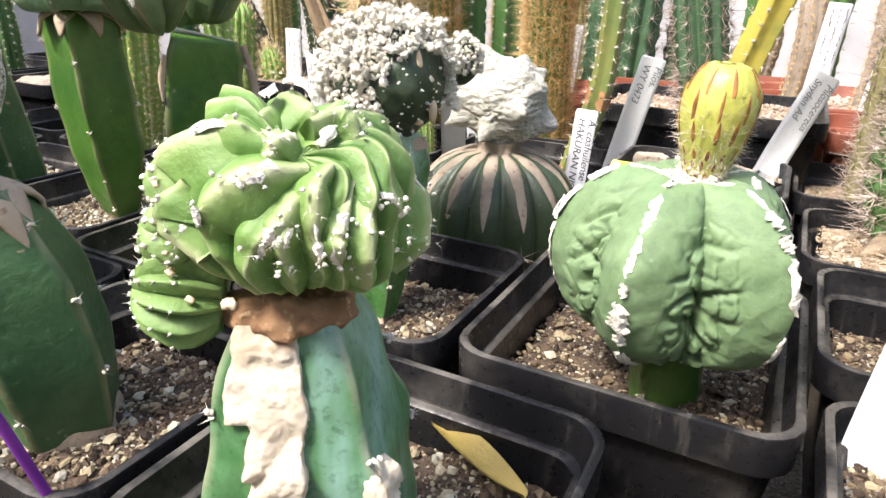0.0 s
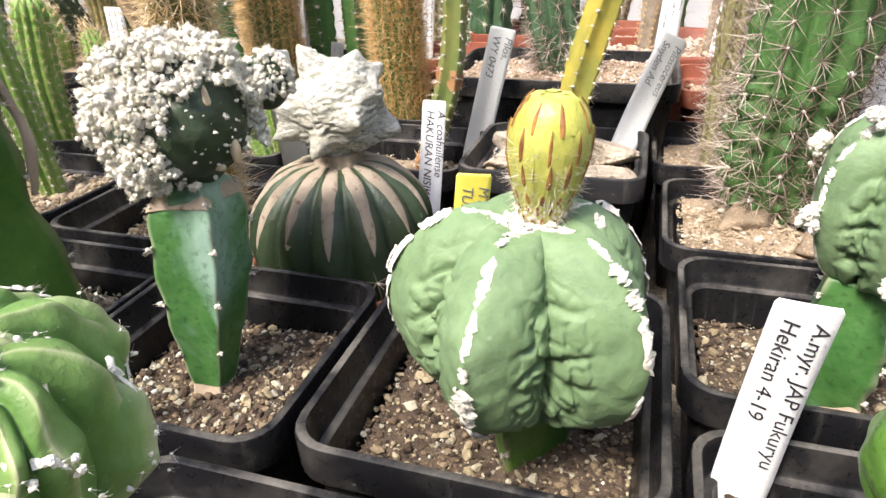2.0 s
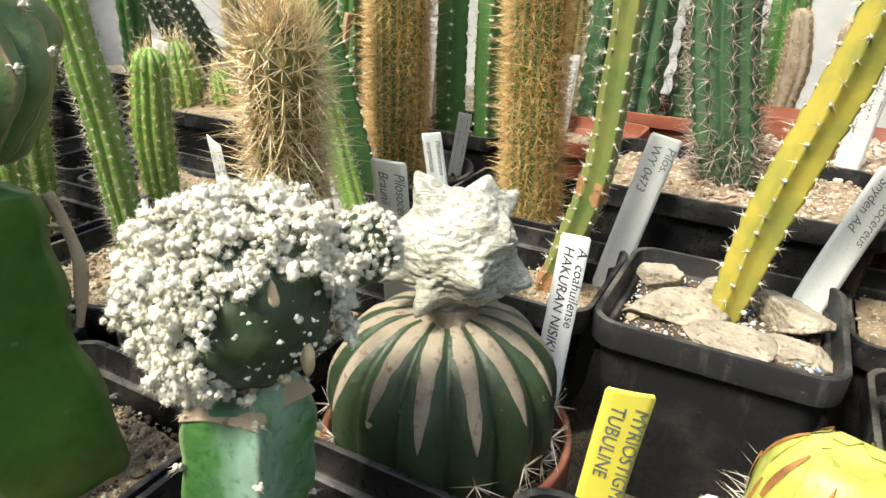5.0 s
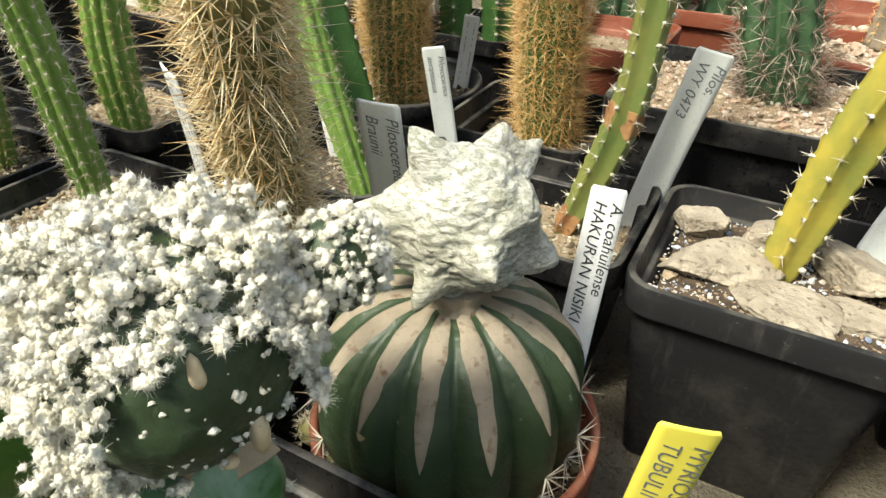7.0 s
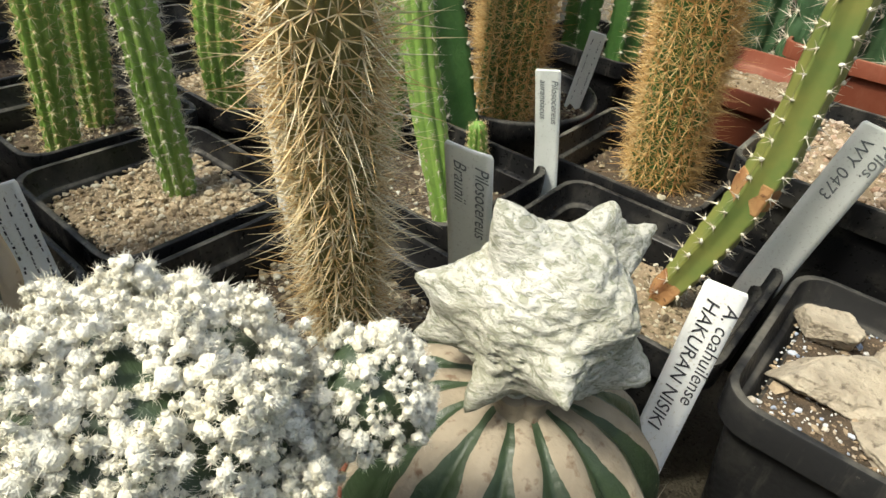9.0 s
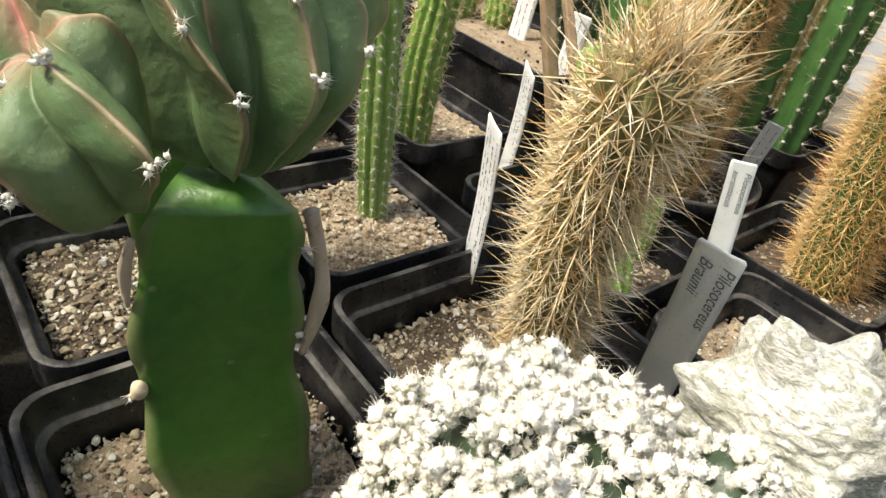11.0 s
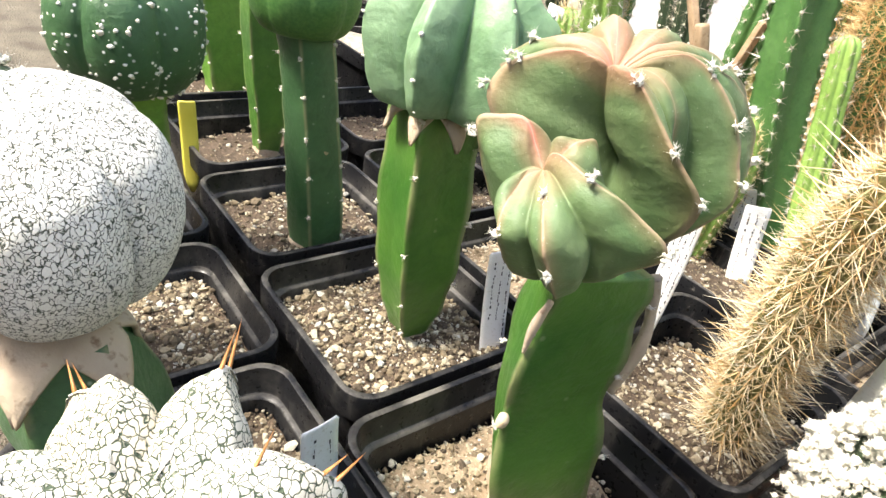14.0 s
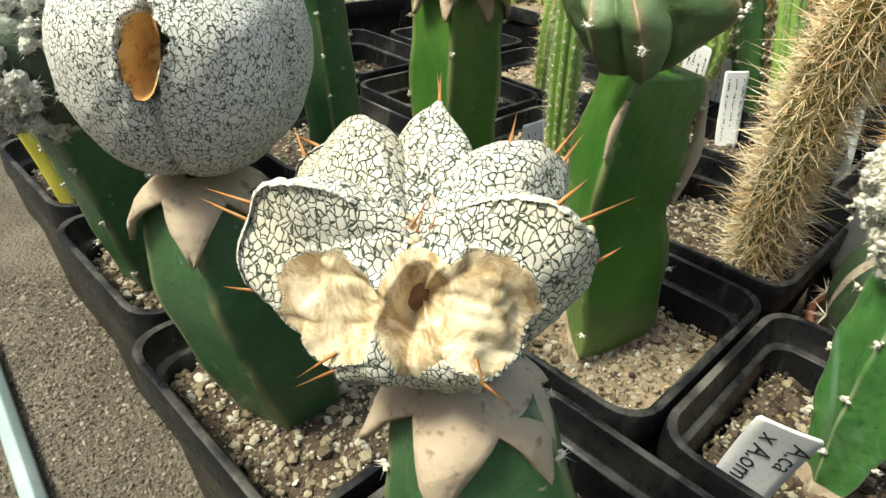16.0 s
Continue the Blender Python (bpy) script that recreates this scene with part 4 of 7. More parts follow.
def fin(center, radius, path, width, depth=0.7, head=0.35, tail=0.12, rough=0.05, seed=0.0, n=30, m=9, belly=0.85, keel=1.12, scallop=0.0):
    """One keeled rib: its edge runs along the path on a globe, its flanks fall to the globe's middle."""
    c = np.array(center, float)
    e = spline(on_globe(c, radius, path), n)
    f = np.linspace(0, 1, n)
    wave = scallop * (np.sin(f * 15 + seed) + 0.6 * np.sin(f * 31 + seed * 2))
    e = c + (e - c) * (1 + wave)[:, None]
    tan = np.gradient(e, axis=0)
    w = width * (np.minimum(1.0, head + (1 - head) * (f / 0.4)) * (tail + (1 - tail) * np.sqrt((1 - f**2.2).clip(0))))
    vs, att = [], []
    for i in range(n):
        s = unit(np.cross(tan[i], e[i] - c))
        root = c + (e[i] - c) * (1 - depth)
        for v in np.linspace(-1, 1, 2 * m + 1):
            a = abs(v)
            p = e[i] + (root - e[i]) * a**keel + s * (w[i] * math.copysign(a**belly, v))
            p = p + unit(p - c) * (wobble(p, 5.5, rough * radius, seed) + wobble(p, 16, rough * radius * 0.3, seed))
            vs.append(p)
            att.append((f[i], a))
    k = 2 * m + 1
    fs = [[i * k + j, i * k + j + 1, (i + 1) * k + j + 1, (i + 1) * k + j] for i in range(n - 1) for j in range(k - 1)]
    fs += [list(range(k)), [(n - 1) * k + j for j in range(k - 1, -1, -1)]]
    return (np.array(vs), fs), e, np.array(att)


def felt_strip(line, outs, width, rng, rise=0.5):
    """A ragged raised strip of wool along a line."""
    n = len(line)
    tan = np.gradient(np.asarray(line, float), axis=0) if n > 1 else None
    vs, k = [], 7
    for i in range(n):
        f = i / (n - 1)
        s = unit(np.cross(tan[i], outs[i]))
        w = width * (0.25 + 0.75 * min(1.0, 5 * f, 5 * (1 - f))) * rng.uniform(0.65, 1.3)
        sh = rng.normal(0, width * 0.22)
        for j in range(k):
            v = j / (k - 1) * 2 - 1
            vs.append(line[i] + s * (v * w * rng.uniform(0.8, 1.2) + sh) + outs[i] * (rise * width * (1 - v * v) * rng.uniform(0.6, 1.4) - 0.003))
    return np.array(vs), [[i * k + j, i * k + j + 1, (i + 1) * k + j + 1, (i + 1) * k + j] for i in range(n - 1) for j in range(k - 1)]


def wool_clumps(rng, centers, outs, radius, per=16, tuft=0.0075, hair=5, hair_len=0.02):
    """Knobs of wool, each of many small tufts, with fine hairs standing out. Returns tufts and hairs."""
    c, o = np.asarray(centers, float), np.asarray(outs, float)
    n = len(c)
    d = unit_rows(rng.normal(0, 1, (n, per, 3)) + o[:, None] * 0.7)
    size = np.asarray(radius)[:, None, None] * rng.uniform(0.75, 1.1, (n, per, 1))
    p = (c[:, None] + d * size).reshape(-1, 3)
    core = tufts(rng, c, np.asarray(radius) * 0.95, True, 1.0)
    coat = tufts(rng, p, tuft * rng.uniform(0.5, 1.5, len(p)), False, 1.0)
    return join([core, coat]), hairs(rng, p, d.reshape(-1, 3), hair, hair_len, 0.0009, 0.7)

def even_line(points, n):
    """n evenly spaced points along a smooth curve through the given ones."""
    p = spline(points, 160)
    s = np.r_[0, np.cumsum(np.linalg.norm(np.diff(p, axis=0), axis=1))]
    t = np.linspace(0, s[-1], n)
    return np.stack([np.interp(t, s, p[:, k]) for k in range(3)], 1)


def keeled_body(center, apex, base, foot, crests, groove=(0.12,), bulge=0.14, rows=56, half=11, rough=0.02, seed=0.0, nick=0.0):
    """A star body between rib crests that run from the apex to a foot ring round the base. Returns the mesh, how far along and across each vertex lies, and the crests."""
    c, apex, base = np.array(center, float), np.array(apex, float), np.array(base, float)
    lines = []
    for k, path in enumerate(crests):
        end = base + unit(np.array(path[-1], float) - base) * foot
        e = even_line([apex, *path, end], rows)
        if nick:
            f = np.linspace(0, 1, rows)
            e = c + (e - c) * (1 + nick * np.sin(math.pi * f) * (np.sin(f * 19 + k) + 0.7 * np.sin(f * 41 + 2 * k)))[:, None]
        lines.append(e)
    cols = len(lines) * 2 * half
    vs = np.empty((rows, cols, 3))
    across = np.empty(cols)
    for k in range(len(lines)):
        a, b = lines[k], lines[(k + 1) % len(lines)]
        width = np.linalg.norm(b - a, axis=1)[:, None]
        for j in range(2 * half):
            v = j / (2 * half)
            g = 1 - abs(2 * v - 1)
            p = a * (1 - v) + b * v
            o = (p - c) / (np.linalg.norm(p - c, axis=1)[:, None] + 1e-6)
            vs[:, k * 2 * half + j] = p + o * width * (bulge * math.sin(math.pi * g**1.5) - groove[k % len(groove)] * g)
            across[k * 2 * half + j] = g
    vs = vs.reshape(-1, 3)
    if rough:
        vs = np.array([p + unit(p - c) * (wobble(p, 6, rough, seed) + wobble(p, 19, rough * 0.35, seed)) for p in vs])
    return (vs, grid_faces(rows, cols)), np.repeat(np.linspace(0, 1, rows), cols), np.tile(across, rows), lines


def set_values(ob, **values):
    """Stores a number for each vertex under the given names."""
    for nm, val in values.items():
        ob.data.attributes.new(nm, "FLOAT", "POINT").data.foreach_set("value", np.asarray(val).astype(np.float32))


# ---- grafted cacti ----
RNG = np.random.default_rng(5)

# grey-green star with a flower bud
bud_plant = thing("grafted_star_cactus", (-0.13, 2.4, 0.94), "grey-green five-ribbed star cactus with wool lines and yellow bud", "cactus")
stock_stem(bud_plant, [(-0.13, 2.42, 0.92), (-0.14, 2.41, 1.1), (-0.14, 2.40, 1.34)], [0.15, 0.155, 0.15], 3, 0.4, 0.9, M_STOCK, radians(-100), 0.05, 3, corky=False, per=20)
bud_head = Head((-0.14, 2.40, 1.48), (0.02, -0.03, 1), (1, 0, 0), [(-0.22, 0.13), (-0.27, 0.24), (-0.22, 0.335), (-0.08, 0.395), (0.09, 0.385), (0.21, 0.31), (0.28, 0.2), (0.275, 0.1), (0.235, 0.03)], [-101, -33, 38, 108, 184], 0.37, 0.82, [1.02, 1.03, 1.02, 0.98, 1.02], fold=0.2, fold_scale=9, rough=0.05, seed=2, wedge=True)
part("body", bud_head.mesh(150, 560), M_MATTE, bud_plant)
strips = []
for k in range(5):
    u = 0.12
    while u < 0.95:
        ln = RNG.uniform(0.03, 0.13)
        us = np.linspace(u, min(u + ln, 0.97), 14)
        pl = bud_head.crest(k, us)
        outs = [bud_head.out(p) for p in pl]
        strips.append(felt_strip(pl, outs, 0.019 * RNG.uniform(0.5, 1.5), RNG))
        if RNG.random() < 0.4:
            strips.append(felt_strip(pl[:8] + RNG.normal(0, 0.012, 3), outs[:8], 0.009, RNG))
        u += ln + RNG.choice([0.004, 0.012, 0.03, 0.05])
part("wool_felt", join(strips), M_WOOL, bud_plant, "white wool along the ribs", kind="stuff")
pts = [bud_head.c + bud_head.z * 0.245 + np.array((RNG.normal(0, 0.05), RNG.normal(0, 0.05), RNG.uniform(-0.015, 0.02))) for _ in range(46)]
crown, coat = wool_clumps(RNG, pts, [bud_head.z] * len(pts), [0.026 * RNG.uniform(0.6, 1.3) for _ in pts], 14, 0.007, 3, 0.018)
part("crown_wool", crown, M_WOOL, bud_plant, kind="stuff")
# the bud
BUD_C, BUD_Z = np.array((-0.095, 2.405, 1.955)), unit((0.06, -0.02, 1))
bud_prof = [(-0.215, 0.048), (-0.19, 0.058), (-0.15, 0.066), (-0.10, 0.082), (-0.04, 0.097), (0.03, 0.100), (0.085, 0.086), (0.125, 0.05), (0.118, 0.015)]
bud = Head(BUD_C, BUD_Z, (1, 0, 0), bud_prof, [0, 90, 180, 270], 0.0, 1.0, rough=0.03)
bud_ob = part("flower_bud", bud.mesh(40, 40), M_BUD, bud_plant, "plump yellow-green flower bud")


def on_bud(u0, th0, ln, wd, lift, rows=7, cup=0.003):
    """A pointed scale that lies on the bud."""
    vs = []
    for i in range(rows):
        f = i / (rows - 1)
        w = wd * math.sin(math.pi * min(0.2 + f * 0.8, 1.0)) ** 0.8 + 0.0006
        uu = min(u0 + f * ln / 0.42, 0.985)
        rr = max(np.interp(uu, np.linspace(0, 1, 9), [p[1] for p in bud_prof]), 0.03)
        for j in (-1, 0, 1):
            p = bud.surf(uu, th0 + j * w / rr)
            vs.append(p + bud.out(p) * (lift + cup * (j == 0) + 0.003 * f))
    return np.array(vs), [[i * 3 + j, i * 3 + j + 1, i * 3 + j + 4, i * 3 + j + 3] for i in range(rows - 1) for j in range(2)]


tip_v = []
for ring, (u0, n, ln, wd, streak) in enumerate(((0.10, 14, 0.05, 0.013, 0.006), (0.18, 14, 0.055, 0.014, 0.007), (0.26, 13, 0.06, 0.016, 0.007), (0.35, 11, 0.085, 0.025, 0.0075), (0.44, 9, 0.11, 0.034, 0.008), (0.56, 8, 0.12, 0.04, 0.007), (0.68, 7, 0.11, 0.042, 0.0))):
    for k in range(n):
        th0 = 2 * math.pi * (k + 0.5 * (ring % 2) + RNG.uniform(-0.1, 0.1)) / n
        part("bud_scale", on_bud(u0, th0, ln, wd, 0.001 + 0.0008 * (6 - ring), cup=0.004), M_BUD, bud_ob)
        if streak:
            tip_v.append(on_bud(u0 + ln * 0.9, th0 + RNG.uniform(-0.03, 0.03), ln * RNG.uniform(0.45, 0.7), streak * RNG.uniform(0.4, 0.85), 0.0055 + 0.0008 * (6 - ring), 6))
part("scale_colouring", join(tip_v), M_SCALE_TIP, bud_ob, "reddish-brown streaks on the scales", kind="stuff")
rows = []
for _ in range(1500):
    u, th = 0.6 * RNG.uniform(0.0, 1.0) ** 1.5, RNG.uniform(0, 6.283)
    p = bud.surf(u, th)
    rows.append((p, unit(bud.out(p) + np.array((0, 0, 0.6)) + RNG.normal(0, 0.5, 3)), 0.05 * RNG.uniform(0.4, 1.1), 0.0008))
part("bud_hair", join_thorns(rows), M_HAIR, bud_ob, kind="stuff", smooth=False)
pts = [bud.surf(RNG.uniform(0, 0.26), RNG.uniform(0, 6.283)) for _ in range(260)]
part("bud_wool", tufts(RNG, pts, [0.0065 * RNG.uniform(0.5, 1.5) for _ in pts], False), M_HAIR, bud_ob, kind="stuff")

# white woolly crest
crest = thing("grafted_woolly_crest", (-1.31, 2.41, 0.93), "dark green crest smothered in white wool on waxy blue stock", "cactus")
stock_stem(crest, [(-1.31, 2.41, 0.93), (-1.315, 2.445, 1.15), (-1.31, 2.48, 1.4), (-1.302, 2.50, 1.64), (-1.302, 2.50, 1.73)], [0.072, 0.128, 0.172, 0.168, 0.115], 5, 0.27, 0.9, M_GLAUC, radians(-38), 0.06, 5, per=22)
part("cork_cap", sweep([(-1.302, 2.50, 1.665), (-1.302, 2.50, 1.70), (-1.302, 2.50, 1.745)], [0.166, 0.142, 0.10], 5, 0.27, 0.9, radians(-38), 12, 14, 0.12), M_CORK, crest, "tan corky graft scar")
CW = np.array((-1.315, 2.535, 1.925))
AX = np.array((0.24, 0.235, 0.245))
part("body", lumpy(CW, AX * 0.95, 0.02, 6, 3), M_DARK, crest)
SEE = unit((0.88, -0.46, -0.12))


def open_face(d):
    """Where the dark body shows between the wool."""
    return (d @ SEE) > 0.73 + 0.2 * noise.noise(Vector(d) * 4)


cen, outs = [], []
for k in range(7000):
    z = 1 - 1.78 * (k + 0.5) / 7000
    a = k * 2.39996
    d = np.array((math.sqrt(1 - z * z) * math.cos(a), math.sqrt(1 - z * z) * math.sin(a), z))
    low = -0.9 if d[0] + d[1] < -0.1 else -0.3
    if open_face(d) or d[2] < low - 0.2 * noise.noise(Vector(d) * 4) or noise.noise(Vector(d) * 5.5 + Vector((4, 0, 0))) < -0.36 or noise.noise(Vector(d) * 17) < -0.34:
        continue
    # the wool stands in rounded clusters with furrows between them
    lift = 0.92 + 0.24 * (0.45 + noise.noise(Vector(d) * 3.6)) + 0.2 * noise.noise(Vector(d) * 8.5)
    cen.append(CW + d * AX * lift + RNG.normal(0, 0.006, 3))
    outs.append(d)
knobs, coat = puffs(RNG, cen, outs, 0.0098 * np.exp(RNG.normal(0, 0.4, len(cen))).clip(0.4, 2.4), 36)
part("wool", knobs, M_WOOL, crest, "thick white wool knobs", kind="stuff")
part("wool_hair", coat, M_WOOL, crest, kind="stuff", smooth=False)
# side offset
CO = np.array((-1.14, 2.8, 1.985))
part("offset", lumpy(CO, np.array((0.08, 0.08, 0.095)), 0.01, 8, 4, level=2), M_DARK, crest)
dirs = [d for d in (unit(RNG.normal(0, 1, 3)) for _ in range(900)) if d[2] > -0.35 and noise.noise(Vector(d) * 9) > -0.2]
knobs, coat = puffs(RNG, [CO + d * np.array((0.09, 0.09, 0.105)) * (1 + 0.22 * noise.noise(Vector(d) * 4)) for d in dirs], dirs, 0.0088 * np.exp(RNG.normal(0, 0.4, len(dirs))).clip(0.4, 2.4), 36)
part("offset_wool", knobs, M_WOOL, crest, kind="stuff")
part("offset_hair", coat, M_WOOL, crest, kind="stuff", smooth=False)
pts = [CW + d * AX * 0.965 for d in (unit(SEE + RNG.normal(0, 0.45, 3)) for _ in range(70))]
part("wool_speckling", tufts(RNG, pts, [0.005 * RNG.uniform(0.4, 1.8) for _ in pts], False), M_WOOL, crest, kind="stuff")
for dx, dz, sx, sz in ((0.0, 0.5, 0.011, 0.055), (0.35, -0.25, 0.015, 0.05), (0.1, -0.55, 0.018, 0.012)):
    d = unit(SEE + np.array((0, dx, dz)))
    part("dry_scar", lumpy(CW + d * AX * 0.96, np.array((sx, sx, sz)), 0.009, 12, 5 + dx, level=2), M_CORK_PALE, crest)

# striped globe with a chalk-white head on it
globe = thing("grafted_white_star", (-1.22, 3.42, 0.85), "chalk-white pointed star cactus grafted on a dark striped globe", "cactus")
GL = Head((-1.215, 3.41, 1.12), (0, 0, 1), (1, 0, 0), [(-0.36, 0.2), (-0.32, 0.33), (-0.2, 0.415), (-0.03, 0.448), (0.14, 0.425), (0.27, 0.34), (0.345, 0.22), (0.37, 0.1)], [i * 360 / 14 + 4 for i in range(14)], 0.14, 0.6, rough=0.02, seed=4)
part("body", GL.mesh(48, 196), M_DARK, globe)
sp, so, su = [], [], []
for k in range(14):
    span = RNG.uniform(0.36, 0.58)
    vs, rws, cls = [], 22, 7
    th0 = radians(GL.crests[k])
    for i in range(rws):
        f = i / (rws - 1)
        u = 0.99 - span * f
        w = 0.041 * (1 - f**3) ** 0.8 * min(1.0, 0.4 + 1.9 * f) + 0.0015
        w *= 1 + 0.35 * noise.noise(Vector((f * 7, k * 3.1, 0)))
        r = np.linalg.norm((GL.surf(u, th0) - GL.c)[:2])
        for j in range(cls):
            v = (j / (cls - 1) * 2 - 1) * w / max(r, 0.06)
            p = GL.surf(u, th0 + v)
            vs.append(p + GL.out(p) * (0.006 * (1 - (j / 3 - 1) ** 4) - 0.002))
    fs = [[i * cls + j, i * cls + j + 1, (i + 1) * cls + j + 1, (i + 1) * cls + j] for i in range(rws - 1) for j in range(cls - 1)]
    part("corky_stripe", (np.array(vs), fs), M_STRIPE, globe)
    for u in (0.3, 0.4):
        p = GL.crest(k, [u])[0]
        sp.append(p)
        so.append(GL.out(p))
        su.append(np.array((0, 0, 1.0)))
part("spines", spines_on(RNG, sp, so, su, 8, 0.12, 0.0036, 1.2, 0.8), M_PALESPINE, globe, kind="stuff", smooth=False)
part("graft_ring", sweep([(-1.215, 3.41, 1.46), (-1.215, 3.41, 1.5), (-1.215, 3.41, 1.54)], [0.128, 0.108, 0.112], 9, 0.12, 0.9, 0.2, 24, 8, 0.3), M_STRIPE, globe)
WC = (-1.2, 3.44, 1.72)
spk = [((-1.33, 3.36, 2.03), 0.46), ((-1.19, 3.69, 1.95), 0.4), ((-1.11, 3.78, 1.86), 0.4), ((-0.95, 3.54, 1.61), 0.5), ((-1.45, 3.26, 1.79), 0.52), ((-1.22, 3.17, 1.56), 0.36), ((-1.44, 3.25, 1.62), 0.4), ((-1.45, 3.6, 1.85), 0.5), ((-1.0, 3.22, 1.72), 0.4), ((-0.98, 3.45, 1.82), 0.4), ((-1.17, 3.31, 1.47), 0.2)]
part("white_head", lumpy(WC, np.array((0.205, 0.205, 0.215)), 0.03, 4.5, 6, spk, 0.035), M_CHALK, globe, "wrinkled chalk-white star body with pointed lobes")

# small pups at the globe's foot
for x, y in ((-0.93, 3.05), (-1.47, 3.05), (-0.84, 3.14), (-1.62, 3.16), (-1.0, 2.99)):
    pup = thing("cactus_pup", (x, y, 0.83), "tiny grey spiny cactus offset at the globe's foot", "cactus", "tiny offsets")
    part("body", lumpy((x, y, 0.89), np.array((0.055, 0.055, 0.06)), 0.008, 14, x, level=2), M_OLIVE if x < -1.2 else M_MATTE, pup)
    q = [np.array((x, y, 0.89)) + unit(RNG.normal(0, 1, 3) + (0, 0, 0.5)) * 0.06 for _ in range(40)]
    part("spines", hairs(RNG, q, [unit(p - np.array((x, y, 0.89))) for p in q], 5, 0.03, 0.0018), M_PALESPINE, pup, kind="stuff", smooth=False)

# pink-hearted double star on a three-edged stock
pink = thing("grafted_pink_star", (-2.26, 2.46, 0.93), "green double-headed star cactus with pink heart on a three-edged stock", "cactus")
stock_stem(pink, [(-2.23, 2.47, 0.91), (-2.235, 2.46, 1.12), (-2.28, 2.42, 1.5), (-2.27, 2.42, 1.85), (-2.24, 2.43, 2.05)], [0.2, 0.25, 0.24, 0.225, 0.19], 3, 0.5, 0.7, M_STOCK, radians(-74), 0.1, 4, rough=0.03, per=22)
part("corky_edge", sweep([(-2.13, 2.60, 1.55), (-2.115, 2.63, 1.72), (-2.12, 2.63, 1.84), (-2.14, 2.60, 2.0)], [0.012, 0.022, 0.014, 0.02], 0, n=24, rough=0.35), M_CORK, pink, "tan corky strip along the stock's edge")
part("corky_edge", sweep([(-2.215, 2.2, 1.8), (-2.205, 2.2, 1.9), (-2.19, 2.215, 1.99)], [0.006, 0.016, 0.01], 0, n=18, rough=0.35), M_CORK, pink)
part("corky_knot", lumpy((-2.215, 2.2, 1.535), np.array((0.018, 0.02, 0.03)), 0.008, 14, 8, level=2), M_CORK_PALE, pink)


def keeled_head(parent, name, center, apex, base, foot, crests, seed, pink, areoles):
    """A star head of broad keeled ribs, pink at its heart, brown along the keels."""
    c = np.array(center, float)
    mesh, along, across, lines = keeled_body(c, apex, base, foot, crests, (0.27,), 0.085, 70, 14, 0.016, seed, 0.01)
    ob = part(name, mesh, M_PINK, parent)
    nz = np.array([0.5 + 0.5 * noise.noise(Vector(p) * 8 + Vector((seed, 0, 0))) for p in mesh[0]])
    heart = (1 - along / 0.25).clip(0, 1) ** 0.8 * (0.15 + 1.1 * nz) * (1 - 0.35 * across)
    keel = (1 - across / 0.34).clip(0, 1) ** 1.4
    set_values(ob, blush_light=(pink * heart + 0.5 * keel * nz * (1 - along / 0.8).clip(0, 1) ** 0.5).clip(0, 0.85), ridge=(0.75 * (1 - across / 0.07).clip(0, 1) * (0.25 + 0.9 * nz)).clip(0, 0.8))
    for k, f in areoles:
        p = lines[k][int(f * 69)]
        o = unit(p - c)
        q = [p + o * 0.003 + RNG.normal(0, 0.007, 3) for _ in range(9)]
        part("areole", join([tufts(RNG, q, 0.0052 * RNG.uniform(0.5, 1.5, 9), False), hairs(RNG, q, [o] * 9, 4, 0.022, 0.0012, 0.9)]), M_WOOL, ob, kind="stuff")


keeled_head(pink, "large_head", (-2.27, 2.44, 2.38), (-2.275, 2.29, 2.565), (-2.24, 2.44, 2.06), 0.07, [
    [(-2.235, 2.255, 2.605), (-2.165, 2.255, 2.575), (-2.06, 2.30, 2.46), (-1.98, 2.37, 2.33), (-2.10, 2.40, 2.14)],
    [(-2.31, 2.235, 2.60), (-2.40, 2.20, 2.585), (-2.515, 2.145, 2.50), (-2.50, 2.14, 2.39), (-2.38, 2.26, 2.15)],
    [(-2.33, 2.275, 2.615), (-2.44, 2.235, 2.605), (-2.57, 2.25, 2.47), (-2.42, 2.36, 2.15)],
    [(-2.315, 2.32, 2.62), (-2.40, 2.38, 2.67), (-2.58, 2.50, 2.48), (-2.40, 2.48, 2.15)],
    [(-2.28, 2.36, 2.63), (-2.34, 2.55, 2.64), (-2.42, 2.72, 2.45), (-2.30, 2.58, 2.15)],
    [(-2.25, 2.38, 2.64), (-2.20, 2.60, 2.62), (-2.16, 2.76, 2.46), (-2.18, 2.62, 2.15)],
    [(-2.22, 2.36, 2.635), (-2.14, 2.50, 2.62), (-2.08, 2.64, 2.50), (-2.04, 2.63, 2.36), (-2.12, 2.54, 2.15)],
    [(-2.21, 2.33, 2.625), (-2.14, 2.42, 2.63), (-2.02, 2.49, 2.49), (-1.985, 2.50, 2.33), (-2.10, 2.47, 2.15)],
    [(-2.22, 2.305, 2.60), (-2.16, 2.325, 2.585), (-2.115, 2.345, 2.51), (-2.13, 2.37, 2.38), (-2.14, 2.42, 2.16)]], 3, 1.0, [(0, 0.16), (0, 0.38), (0, 0.56), (1, 0.3), (1, 0.42), (2, 0.28), (7, 0.27), (7, 0.43), (7, 0.58), (6, 0.3), (6, 0.46), (6, 0.58), (5, 0.4), (3, 0.3)])
